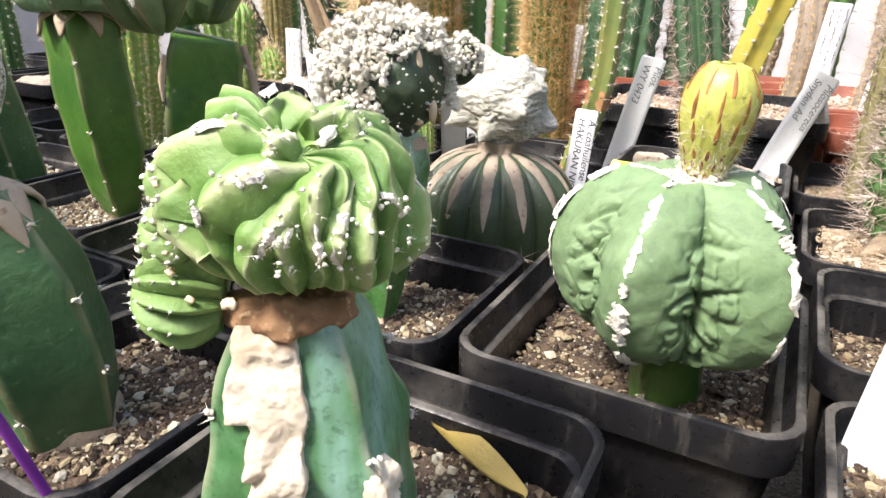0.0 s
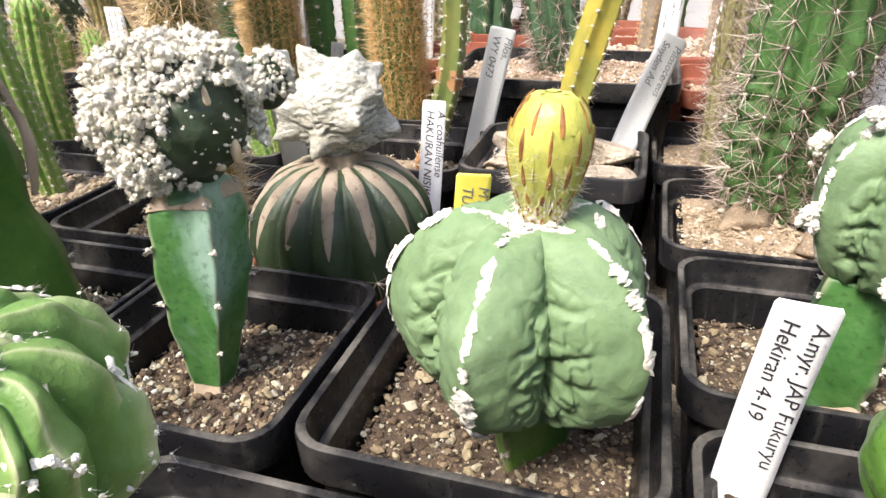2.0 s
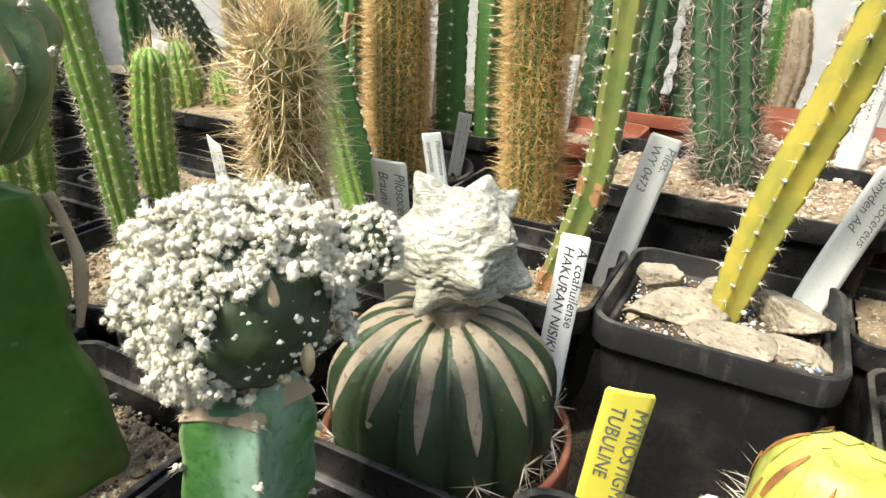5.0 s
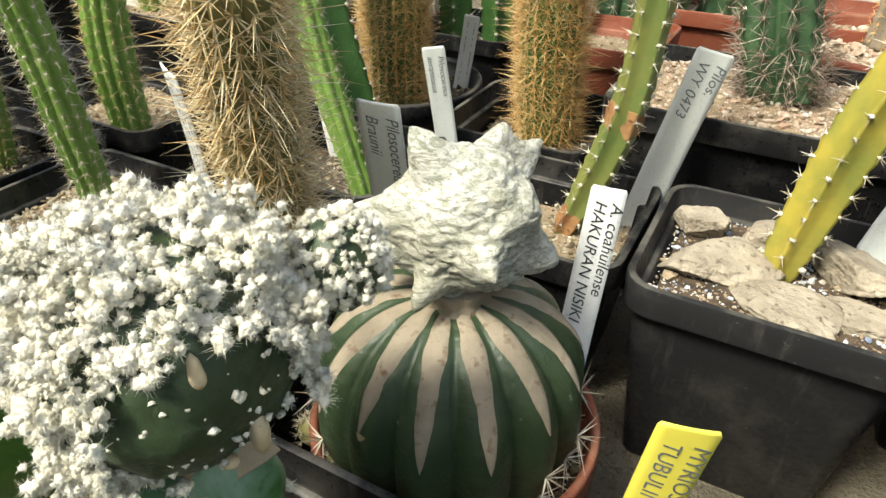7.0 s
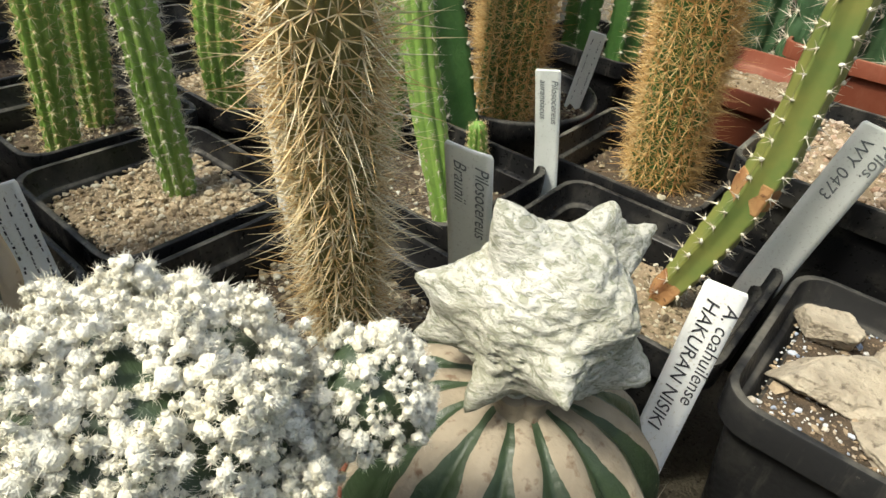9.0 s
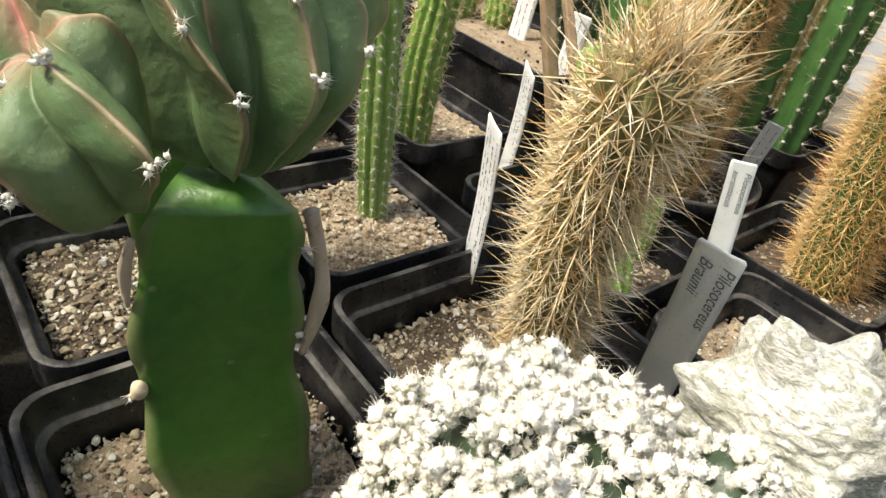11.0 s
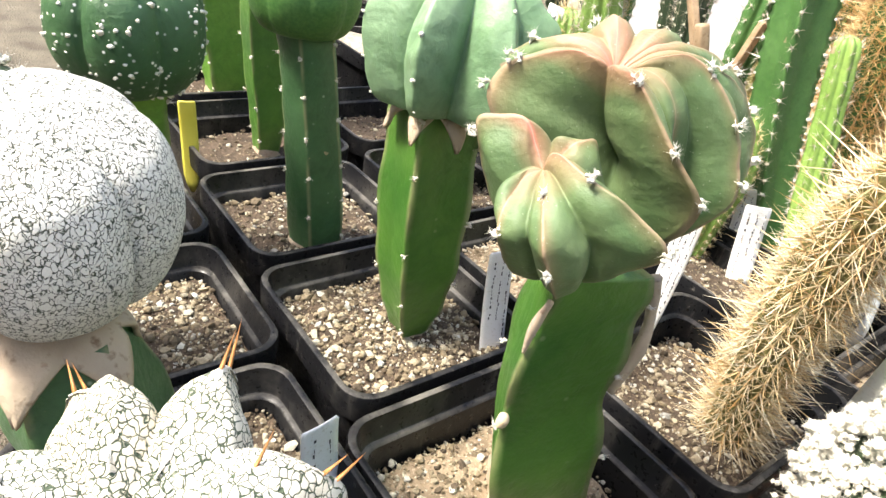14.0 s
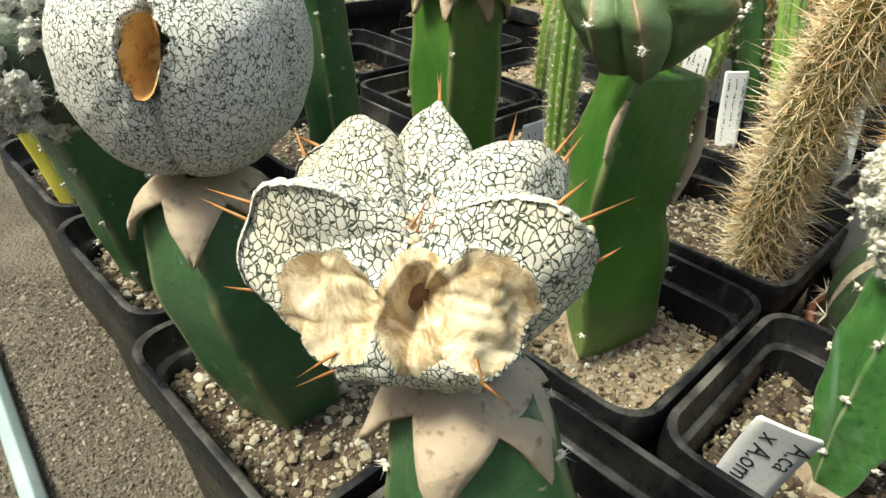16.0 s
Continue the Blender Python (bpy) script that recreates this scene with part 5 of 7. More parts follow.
keeled_head(pink, "small_head", (-2.20, 2.17, 2.25), (-2.25, 2.11, 2.355), (-2.20, 2.24, 2.05), 0.04, [
    [(-2.23, 2.11, 2.41), (-2.10, 2.105, 2.405), (-2.00, 2.16, 2.355), (-1.935, 2.205, 2.285), (-2.08, 2.22, 2.13)],
    [(-2.205, 2.075, 2.345), (-2.13, 2.01, 2.305), (-2.085, 2.00, 2.23), (-2.10, 2.10, 2.10)],
    [(-2.26, 2.06, 2.325), (-2.22, 1.98, 2.23), (-2.22, 2.08, 2.10)],
    [(-2.29, 2.11, 2.40), (-2.34, 2.09, 2.455), (-2.44, 2.04, 2.40), (-2.33, 2.13, 2.14)],
    [(-2.22, 2.17, 2.44), (-2.22, 2.26, 2.40), (-2.22, 2.28, 2.2)]], 9, 0.55, [(0, 0.26), (0, 0.56), (1, 0.18), (1, 0.55), (3, 0.42), (2, 0.4)])

# blue-green ribbed head on an edged stock
midp = thing("grafted_ribbed_cactus", (-3.21, 2.6, 0.93), "pale blue-green seven-ribbed cactus on a slender edged stock", "cactus")
stock_stem(midp, [(-3.19, 2.60, 1.0), (-3.2, 2.60, 1.15), (-3.215, 2.585, 1.5), (-3.23, 2.57, 2.02), (-3.23, 2.57, 2.12)], [0.075, 0.145, 0.20, 0.195, 0.17], 4, 0.36, 0.9, M_STOCK, radians(-52), 0.06, 6)
MH = Head((-3.2, 2.6, 2.34), (-0.05, 0.1, 1), (1, 0, 0), [(-0.22, 0.14), (-0.24, 0.25), (-0.15, 0.335), (0.0, 0.36), (0.14, 0.32), (0.24, 0.22), (0.28, 0.1), (0.25, 0.02)], [i * 360 / 7 - 62 for i in range(7)], 0.42, 0.8, rough=0.08, seed=6, wedge=True)
part("body", MH.mesh(56, 252), M_MIDHEAD, midp)
pts = [MH.crest(k, [u])[0] for k in range(7) for u in (0.2, 0.34, 0.48, 0.62, 0.76)]
part("areoles", tufts(RNG, pts, [0.009 * RNG.uniform(0.7, 1.3) for _ in pts], False), M_WOOL, midp, kind="stuff")
for a in (-62, -10, -115, 40):
    petal_scar(midp, np.array((-3.225, 2.57, 2.13)), (0, 0, 1), (1, 0, 0), a, 0.08, 0.21, 0.055, 0.12)

# tall smooth stock with a small head
tall = thing("grafted_tall_cactus", (-4.05, 2.57, 0.93), "small brown-flecked head on a tall dark green stock", "cactus")
stock_stem(tall, [(-4.05, 2.57, 0.91), (-4.065, 2.54, 1.3), (-4.09, 2.49, 1.8), (-4.11, 2.45, 2.14)], [0.145, 0.155, 0.14, 0.14], 5, 0.1, 1.0, M_STOCK_DK, radians(-40), 0.03, 7)
part("body", Head((-4.12, 2.43, 2.28), (0, 0, 1), (1, 0, 0), [(-0.15, 0.12), (-0.14, 0.19), (-0.05, 0.245), (0.06, 0.25), (0.17, 0.17), (0.21, 0.03)], [i * 45 for i in range(8)], 0.06, 0.6, rough=0.03).mesh(30, 96), patchy("flecked_green_head", ((0.04, 0.12, 0.025), (0.08, 0.18, 0.04)), ((0.35, 0.22, 0.12), (0.5, 0.36, 0.22)), 70, 0.68), tall)

# further grafts down the row
for base, topz, r, skin, lab in (((-5.34, 2.82, 0.93), 2.4, 0.13, M_STOCK, "narrow green rootstock with a brown corky foot"), ((-6.4, 2.94, 0.93), 2.5, 0.24, M_BRIGHT, "broad light green rootstock with a corky foot")):
    g = thing("rootstock_cactus", base, lab, "cactus", "grafts down the row")
    b = np.array(base)
    stock_stem(g, [b, b + (0, 0, 0.25), b + (-0.02, -0.05, 0.8), b + (-0.02, -0.08, topz - 0.93)], [r * 0.75, r, r * 1.1, r], 4, 0.3, 0.9, skin, radians(-50), 0.05, 5)
    part("body", lumpy(b + (-0.02, -0.08, topz - 0.8), np.array((r * 1.9, r * 1.9, r * 1.5)), 0.02, 5, r, level=2), M_DOTS, g)
dots = thing("grafted_dotted_cactus", (-4.36, 1.79, 0.93), "dark green globe dotted white on a light green stock", "cactus")
stock_stem(dots, [(-4.36, 1.79, 0.92), (-4.33, 1.76, 1.3), (-4.25, 1.72, 1.8), (-4.23, 1.72, 1.92)], [0.10, 0.13, 0.14, 0.12], 3, 0.45, 0.9, M_BRIGHT, radians(-60), 0.06, 5)
DH = Head((-4.2, 1.71, 2.14), (0.05, -0.05, 1), (1, 0, 0), [(-0.24, 0.1), (-0.26, 0.2), (-0.14, 0.29), (0.0, 0.31), (0.14, 0.27), (0.24, 0.15), (0.25, 0.03)], [i * 60 - 20 for i in range(6)], 0.16, 0.5, rough=0.02, seed=3)
part("body", DH.mesh(40, 150), M_DOTS, dots)
pts = []
for _ in range(520):
    u, th = RNG.uniform(0.15, 0.98), RNG.uniform(0, 6.283)
    if noise.noise(Vector((u * 5, math.cos(th) * 3, math.sin(th) * 3))) > -0.12:
        pts.append(DH.surf(u, th))
part("white_speckling", tufts(RNG, pts, [0.0075 * RNG.uniform(0.4, 1.7) for _ in pts], False), M_WOOL, dots, kind="stuff")

# curly woolly cactus on a dark stock
curly = thing("grafted_curly_cactus", (-3.63, 1.3, 0.93), "knobbly green cactus with ragged white wool on a dark stock", "cactus")
stock_stem(curly, [(-3.63, 1.3, 0.92), (-3.63, 1.25, 1.2), (-3.62, 1.17, 1.55), (-3.63, 1.1, 1.72)], [0.10, 0.14, 0.15, 0.12], 4, 0.3, 0.9, M_STOCK_DK, radians(-40), 0.04, 4)
CC = np.array((-3.62, 1.07, 1.96))
part("body", lumpy(CC, np.array((0.26, 0.24, 0.24)), 0.05, 5, 2, level=2), M_DARK, curly)
cen, outs = [], []
for _ in range(330):
    d = unit(RNG.normal(0, 1, 3))
    if noise.noise(Vector(d) * 3.5) > -0.12:
        cen.append(CC + d * np.array((0.265, 0.245, 0.245)) * (1 + 0.12 * noise.noise(Vector(d) * 4)))
        outs.append(d)
knobs, coat = wool_clumps(RNG, cen, outs, 0.02 * RNG.uniform(0.4, 1.3, len(cen)), 12, 0.008, 5, 0.035)
part("wool", knobs, M_FELT, curly, kind="stuff")
part("wool_hair", coat, M_FELT, curly, kind="stuff", smooth=False)

# white veined globe with a torn side
ballp = thing("grafted_white_globe", (-2.68, 1.33, 0.93), "white globe with fine dark winding lines and a torn tan hole", "cactus")
stock_stem(ballp, [(-2.68, 1.36, 0.92), (-2.71, 1.29, 1.2), (-2.75, 1.2, 1.55), (-2.77, 1.165, 1.80)], [0.14, 0.20, 0.21, 0.15], 5, 0.2, 0.8, M_STOCK_DK, radians(-40), 0.03, 4, areoles=False)
BC = np.array((-2.775, 1.172, 2.158))
GB = Head(BC, (0.12, -0.1, 1), (1, 0, 0), [(-0.26, 0.09), (-0.25, 0.17), (-0.17, 0.25), (-0.03, 0.29), (0.12, 0.27), (0.2, 0.19), (0.245, 0.09), (0.235, 0.02)], [282, 354, 66, 138, 210], 0.2, 0.34, rough=0.03, seed=1)
bv, bf = GB.mesh(120, 400)
HOLE = unit(np.array((-2.556, 0.975, 2.215)) - BC)
SL = unit(np.cross(HOLE, np.array((0.45, -0.25, 0.85))))
TL = np.cross(SL, HOLE)
for i, p in enumerate(bv):
    d = unit(p - BC)
    if d @ HOLE > 0.5:
        e = math.hypot((d @ SL) / 0.14, (d @ TL) / 0.33)
        e *= 1 + 0.45 * noise.noise(Vector(d) * 7) + 0.25 * noise.noise(Vector(d) * 21)
        if e < 1:
            bv[i] = p - d * 0.10 * (1 - e**3)
        elif e < 1.5:
            bv[i] = p + d * 0.014 * (1.5 - e)
part("body", (bv, bf), M_VEIN_BALL, ballp)
hv = []
for i in range(9):
    for j in range(24):
        a, rr = j / 24 * 6.283, i / 8
        d = unit(HOLE + SL * 0.135 * rr * math.cos(a) + TL * 0.315 * rr * math.sin(a))
        depth = 0.075 * (1 - rr**3) + wobble(d * 1.0, 16, 0.02)
        hv.append(BC + d * (0.283 - depth))
part("torn_flesh", (np.array(hv), grid_faces(9, 24, True, False, False)), plain_mat("ochre_torn_flesh", (0.5, 0.25, 0.06), (0.7, 0.45, 0.17), 90, 0.7, 0.001, (0.25, 0.1, 0.02), 300), ballp, "torn ochre flesh inside the hole")
for a in (-40, 32, 104, 176, -112):
    petal_scar(ballp, np.array((-2.765, 1.165, 1.85)), (0, 0, 1), (1, 0, 0), a, 0.05, 0.2, 0.085, 0.15)

# white star with dark cells, spines and two scarred lobes
orn = thing("grafted_white_cell_star", (-1.78, 1.3, 0.93), "eight-lobed white star cactus with dark cells, rusty spines and dry scars", "cactus")
stock_stem(orn, [(-1.78, 1.31, 0.91), (-1.79, 1.30, 1.15), (-1.83, 1.27, 1.45), (-1.88, 1.235, 1.70)], [0.17, 0.215, 0.22, 0.15], 5, 0.2, 0.8, M_STOCK_DK, radians(-60), 0.03, 4)
OC = np.array((-1.94, 1.15, 1.95))
CROWN = np.array((-1.935, 1.115, 2.075))
OZ = unit((0.12, -0.30, 0.94))
star_mesh, along, across, star_lines = keeled_body(OC, CROWN, (-1.89, 1.21, 1.75), 0.09, [
    [(-1.88, 1.13, 2.13), (-1.78, 1.17, 2.19), (-1.695, 1.21, 2.165), (-1.695, 1.27, 2.05), (-1.78, 1.26, 1.87)],
    [(-1.89, 1.10, 2.08), (-1.81, 1.09, 2.03), (-1.735, 1.075, 1.935), (-1.80, 1.15, 1.80)],
    [(-1.93, 1.08, 2.06), (-1.965, 1.025, 1.955), (-1.965, 0.985, 1.825), (-1.92, 1.09, 1.775)],
    [(-1.98, 1.06, 2.12), (-2.07, 1.00, 2.145), (-2.155, 0.965, 2.095), (-2.135, 0.93, 1.95), (-2.03, 1.07, 1.82)],
    [(-2.00, 1.12, 2.14), (-2.12, 1.17, 2.185), (-2.255, 1.12, 2.06), (-2.20, 1.13, 1.92), (-2.03, 1.18, 1.80)],
    [(-1.975, 1.16, 2.12), (-2.03, 1.24, 2.17), (-2.085, 1.315, 2.205), (-2.10, 1.34, 2.02), (-1.98, 1.28, 1.82)],
    [(-1.92, 1.17, 2.13), (-1.89, 1.28, 2.20), (-1.855, 1.39, 2.14), (-1.85, 1.39, 1.98), (-1.88, 1.31, 1.82)]], (0.1, 0.06, 0.1, 0.32, 0.32, 0.32, 0.32), 0.06, 110, 28, 0.02, 5, 0.01)
ov, of = star_mesh
# two eaten flanks, sunk and dry, with a torn hole between them
bites = [(np.array((-1.985, 0.995, 1.95)), 0.09), (np.array((-1.775, 1.105, 2.025)), 0.092)]
hole_p = np.array((-1.865, 1.07, 1.975))
flesh_mask = np.zeros(len(ov))
for i, p in enumerate(ov):
    o = unit(p - OC)
    ragged = 1 + 0.3 * noise.noise(Vector(p) * 9) + 0.16 * noise.noise(Vector(p) * 26)
    for c0, sx in bites:
        e = np.linalg.norm(p - c0) / sx * ragged
        if e < 1.0:
            flesh_mask[i] = 1.0
            crease = abs(noise.noise(Vector((p[0] * 9, p[1] * 9, p[2] * 26))))
            ov[i] = p - o * (0.024 * min(1.0, (1 - e) * 4)) + o * (wobble(p, 10, 0.012, 2) + wobble(p, 34, 0.007, 4) + 0.026 * min(crease, 0.3))
        elif e < 1.16 and not flesh_mask[i]:
            ov[i] = p + o * 0.012 * (1.16 - e) / 0.16
    v = p - hole_p
    up_v = v @ OZ
    e = math.hypot(np.linalg.norm(v - OZ * up_v) / 0.058, up_v / 0.1) * (1 + 0.3 * noise.noise(Vector(p) * 14))
    if e < 1.3:
        flesh_mask[i] = 1.0
    if e < 1.0:
        ov[i] = ov[i] - o * 0.15 * min(1.0, 1.7 * (1 - e))
star_body = part("body", (ov, of), M_CELL_STAR, orn)
set_values(star_body, dry=flesh_mask)
part("torn_hole", lumpy(hole_p - unit(hole_p - OC) * 0.105, np.array((0.045, 0.045, 0.075)), 0.012, 12, 3, level=2), M_CORK_DARK, orn, "dark torn hole between the scarred lobes")
rows = []
for k, spots in enumerate(((0.36, 0.42, 0.56), (0.52, 0.6), (0.55, 0.62), (0.4, 0.44, 0.6), (0.42, 0.46), (0.36, 0.4), (0.3, 0.44, 0.47))):
    for f in spots:
        p = star_lines[k][int(f * 109)]
        rows.append((p, unit(unit(p - OC) + OZ * 0.15 + RNG.normal(0, 0.28, 3)), RNG.uniform(0.05, 0.085), 0.0045))
for _ in range(11):
    rows.append((CROWN + RNG.normal(0, 0.02, 3) - OZ * 0.01, unit(OZ + RNG.normal(0, 0.7, 3)), RNG.uniform(0.04, 0.07), 0.0032))
for row in rows:
    part("spine", join_thorns([row]), M_RUSTSPINE, orn)
pts = [CROWN + unit(RNG.normal(0, 1, 3) * (1, 1, 0.4)) * RNG.uniform(0.0, 0.05) - OZ * 0.012 for _ in range(150)]
part("crown_wool", tufts(RNG, pts, [0.0055 * RNG.uniform(0.5, 1.4) for _ in pts], False), M_CORK_PALE, orn, kind="stuff")
strips = []
for k, line in enumerate(star_lines):
    pl = line[14:92]
    if k in (1, 2):
        pl = line[58:92]
    strips.append(felt_strip(pl, [unit(p - OC) for p in pl], 0.0075, RNG))
part("rib_felt", join(strips), M_FELT, orn, kind="stuff")
for a in (-60, 12, 84, 156, -132):
    petal_scar(orn, np.array((-1.88, 1.235, 1.75)), (0, 0, 1), (1, 0, 0), a, 0.05, 0.21, 0.09, 0.17)

# fresh green crested cactus in front
gc = thing("grafted_green_crest", (-0.66, 1.24, 0.93), "fresh green many-folded crested cactus on a scarred blue-green stock", "cactus")
stock_stem(gc, [(-0.66, 1.25, 0.91), (-0.67, 1.24, 1.2), (-0.685, 1.225, 1.45), (-0.685, 1.22, 1.70)], [0.25, 0.265, 0.235, 0.14], 4, 0.3, 0.85, M_SCARRED, radians(-20), 0.08, 3, per=22)
part("graft_scar", lumpy((-0.695, 1.205, 1.70), np.array((0.125, 0.125, 0.05)), 0.03, 14, 2), M_CORK_DARK, gc, "brown papery graft scar")
GCC = np.array((-0.678, 1.221, 1.878))
crest_ribs = [
    [(-83, 56, 1.02), (-112, 45, 1.05), (-130, 24, 1.05), (-114, 4, 0.98), (-104, -22, 0.86)],
    [(-58, 42, 1.04), (-78, 28, 1.12), (-90, 13, 1.04), (-86, -4, 0.96), (-82, -24, 0.86)],
    [(-50, 32, 1.0), (-60, 14, 1.06), (-70, -4, 1.04), (-66, -24, 0.9)],
    [(-44, 30, 0.98), (-54, 8, 1.03), (-52, -12, 1.01), (-52, -26, 0.9)],
    [(-35, 34, 1.03), (-41, 22, 1.06), (-42, 5, 1.06), (-38, -13, 1.02), (-38, -28, 0.88)],
    [(-24, 34, 1.02), (-32, 13, 1.04), (-33, 3, 1.05), (-29, -14, 1.01), (-28, -30, 0.88)],
    [(-14, 42, 1.02), (-17, 20, 1.06), (-23, 0, 1.06), (-17, -20, 1.01), (-16, -32, 0.88)],
    [(-4, 44, 1.02), (-6, 22, 1.03), (-3, 8, 1.06), (-3, -18, 1.03), (-3, -32, 0.88)],
    [(10, 48, 1.02), (28, 16, 1.05), (25, -10, 1.06), (18, -28, 1.0)],
    [(30, 56, 1.04), (55, 25, 1.05), (52, -15, 1.0), (45, -28, 0.88)],
    [(70, 62, 1.06), (90, 25, 1.05), (92, -18, 0.98)],
    [(140, 66, 1.1), (135, 25, 1.05), (135, -18, 0.98)],
    [(-150, 70, 1.12), (175, 30, 1.05), (178, -18, 0.95)],
    [(-110, 66, 1.08), (-160, 40, 1.05), (-150, 5, 1.02), (-135, -20, 0.9)]]
mesh, along, across, _ = keeled_body(GCC, on_globe(GCC, 0.23, [(-44, 46, 0.9)])[0], GCC + (0.0, 0.0, -0.17), 0.1, [on_globe(GCC, 0.214, path) for path in crest_ribs], (0.36, 0.3, 0.42), 0.1, 60, 10, 0.035, 8, 0.02)
crest_body = part("body", mesh, M_FOLD, gc)
nz = np.array([0.5 + 0.5 * noise.noise(Vector(p) * 9) for p in mesh[0]])
# light on the ridges and shade in the valleys, put into the colour
set_values(crest_body, ridge=(0.8 * (1 - across / 0.16).clip(0, 1) * (0.1 + 1.0 * nz)).clip(0, 0.75), blush_light=(0.75 * (1 - across / 0.7).clip(0, 1) * (0.3 + nz)).clip(0, 0.8))
crest_lines = []
for k, (path, w) in enumerate((
        ([(-50, 54, 0.94), (-83, 58, 1.02), (-112, 47, 1.04), (-132, 26, 1.05), (-110, 12, 0.95)], 1.5),
        ([(-46, 54, 0.95), (-59, 46, 1.04), (-62, 38, 1.0)], 0.7),
        ([(-41, 38, 0.97), (-61, 34, 1.07), (-78, 27, 1.1), (-90, 14, 1.02), (-88, 0, 0.92)], 1.1),
        ([(-46, 28, 0.94), (-57, 14, 1.04), (-70, -3, 1.04)], 0.9),
        ([(-43, 27, 0.92), (-55, 8, 1.02), (-51, -12, 1.0)], 0.7),
        ([(-29, 37, 0.97), (-41, 26, 1.05), (-42, 6, 1.05), (-38, -12, 1.0)], 0.75),
        ([(-18, 30, 0.98), (-32, 13, 1.04), (-34, 5, 1.04), (-30, -14, 1.0)], 0.7),
        ([(-5, 38, 0.97), (-18, 18, 1.05), (-24, 0, 1.05), (-17, -22, 1.0)], 0.75),
        ([(11, 37, 0.97), (-8, 22, 1.03), (-3, 9, 1.05), (-3, -22, 1.02)], 0.75),
        ([(38, 26, 0.98), (31, 7, 1.05), (25, -11, 1.05), (17, -28, 1.02)], 0.8),
        ([(-34, 48, 0.95), (7, 56, 1.02), (22, 38, 1.0)], 0.9),
        ([(-77, 63, 1.0), (-61, 80, 1.1), (-24, 67, 1.08), (-31, 54, 0.95)], 0.9),
        ([(-35, 57, 0.95), (-9, 58, 1.04), (-6, 49, 1.02), (-11, 38, 0.95)], 0.7),
        ([(-111, 27, 0.97), (-118, 8, 1.03), (-100, -8, 0.98)], 0.9),
        ([(60, 50, 0.95), (60, 20, 1.05), (55, -20, 1.0)], 0.9),
        ([(100, 50, 0.95), (95, 20, 1.05), (95, -20, 1.0)], 1.0),
        ([(140, 50, 0.95), (145, 20, 1.05), (140, -20, 1.0)], 1.0),
        ([(-160, 50, 0.95), (-165, 20, 1.05), (-165, -15, 1.0)], 1.0),
        ([(-140, 40, 0.95), (-140, 5, 1.05), (-135, -20, 1.0)], 0.9))):
    path = path[:-1] + [(path[-1][0], path[-1][1], path[-1][2] * 0.9)]
    mesh, e, att = fin(GCC, 0.232, path, w * 0.078, 0.36, 0.65, 0.45, 0.13, k * 1.7, n=30, m=9, belly=0.84, keel=1.12, scallop=0.012)
    fold = part("fold", mesh, M_FOLD, gc)
    nz = np.array([0.5 + 0.5 * noise.noise(Vector(p) * 9) for p in mesh[0]])
    # each fold lightens from valley to edge, as painted light
    set_values(fold, ridge=(0.8 * (1 - att[:, 1] / 0.2).clip(0, 1) * (0.15 + 1.0 * nz)).clip(0, 0.75), blush_light=(0.8 * (1 - att[:, 1] / 0.7).clip(0, 1) * (0.2 + nz)).clip(0, 0.8))
    crest_lines.append(e)
strips, pts, outs = [], [], []
for k, line in enumerate(crest_lines):
    o = np.array([unit(p - GCC) for p in line])
    for _ in range(6):
        a = RNG.integers(1, 22)
        ln = RNG.integers(4, 8)
        strips.append(felt_strip(line[a:a + ln], o[a:a + ln], 0.0062 * RNG.uniform(0.4, 1.9), RNG))
    for f in (0.34, 0.5, 0.66, 0.82):
        i = int(f * 29)
        for _ in range(4):
            pts.append(line[i] + o[i] * 0.003 + RNG.normal(0, 0.009, 3))
            outs.append(o[i])
for cx, r, ax, n in (((-0.855, 1.08, 1.735), 0.105, (-0.7, -0.5, 0.15), 13), ((-0.84, 1.07, 1.86), 0.07, (-0.5, -0.6, 0.4), 6), ((-0.85, 1.10, 1.95), 0.06, (-0.6, -0.4, 0.5), 5)):
    hd = Head(cx, ax, (0, 0, 1), [(-r * 0.8, r * 0.6), (-r * 0.4, r * 0.95), (0, r), (r * 0.45, r * 0.8), (r * 0.7, r * 0.4), (r * 0.7, r * 0.05)], [i * 360 / n for i in range(n)], 0.34, 0.8, rough=0.12, seed=r * 30, wedge=True)
    part("offset", hd.mesh(30, n * 16), M_CREST, gc)
    q = [hd.crest(k, [u])[0] for k in range(n) for u in (0.35, 0.5, 0.65, 0.8)]
    part("offset_wool", join([tufts(RNG, q, [0.005 * RNG.uniform(0.5, 1.5) for _ in q], False), hairs(RNG, q, [hd.out(p) for p in q], 2, 0.016, 0.0008)]), M_WOOL, gc, kind="stuff")
part("wool", join([tufts(RNG, pts, [0.0035 * RNG.uniform(0.4, 1.6) for _ in pts], False)] + strips), M_WOOL, gc, kind="stuff")
part("wool_hair", hairs(RNG, pts, outs, 3, 0.017, 0.0004, 1.3), M_WOOL, gc, kind="stuff", smooth=False)
pts = [GCC + 0.24 * unit(np.array((-0.75, -0.5, -0.35)) + RNG.normal(0, 0.3, 3)) for _ in range(40)]
part("dry_speckling", tufts(RNG, pts, [0.007 * RNG.uniform(0.4, 1.5) for _ in pts]), M_CORK_PALE, gc, kind="stuff")
# bare corky skin over two faces of the stock
patch_path, patch_rad = [(-0.66, 1.25, 0.91), (-0.67, 1.24, 1.2), (-0.685, 1.225, 1.45), (-0.685, 1.22, 1.70)], [0.25, 0.265, 0.235, 0.14]
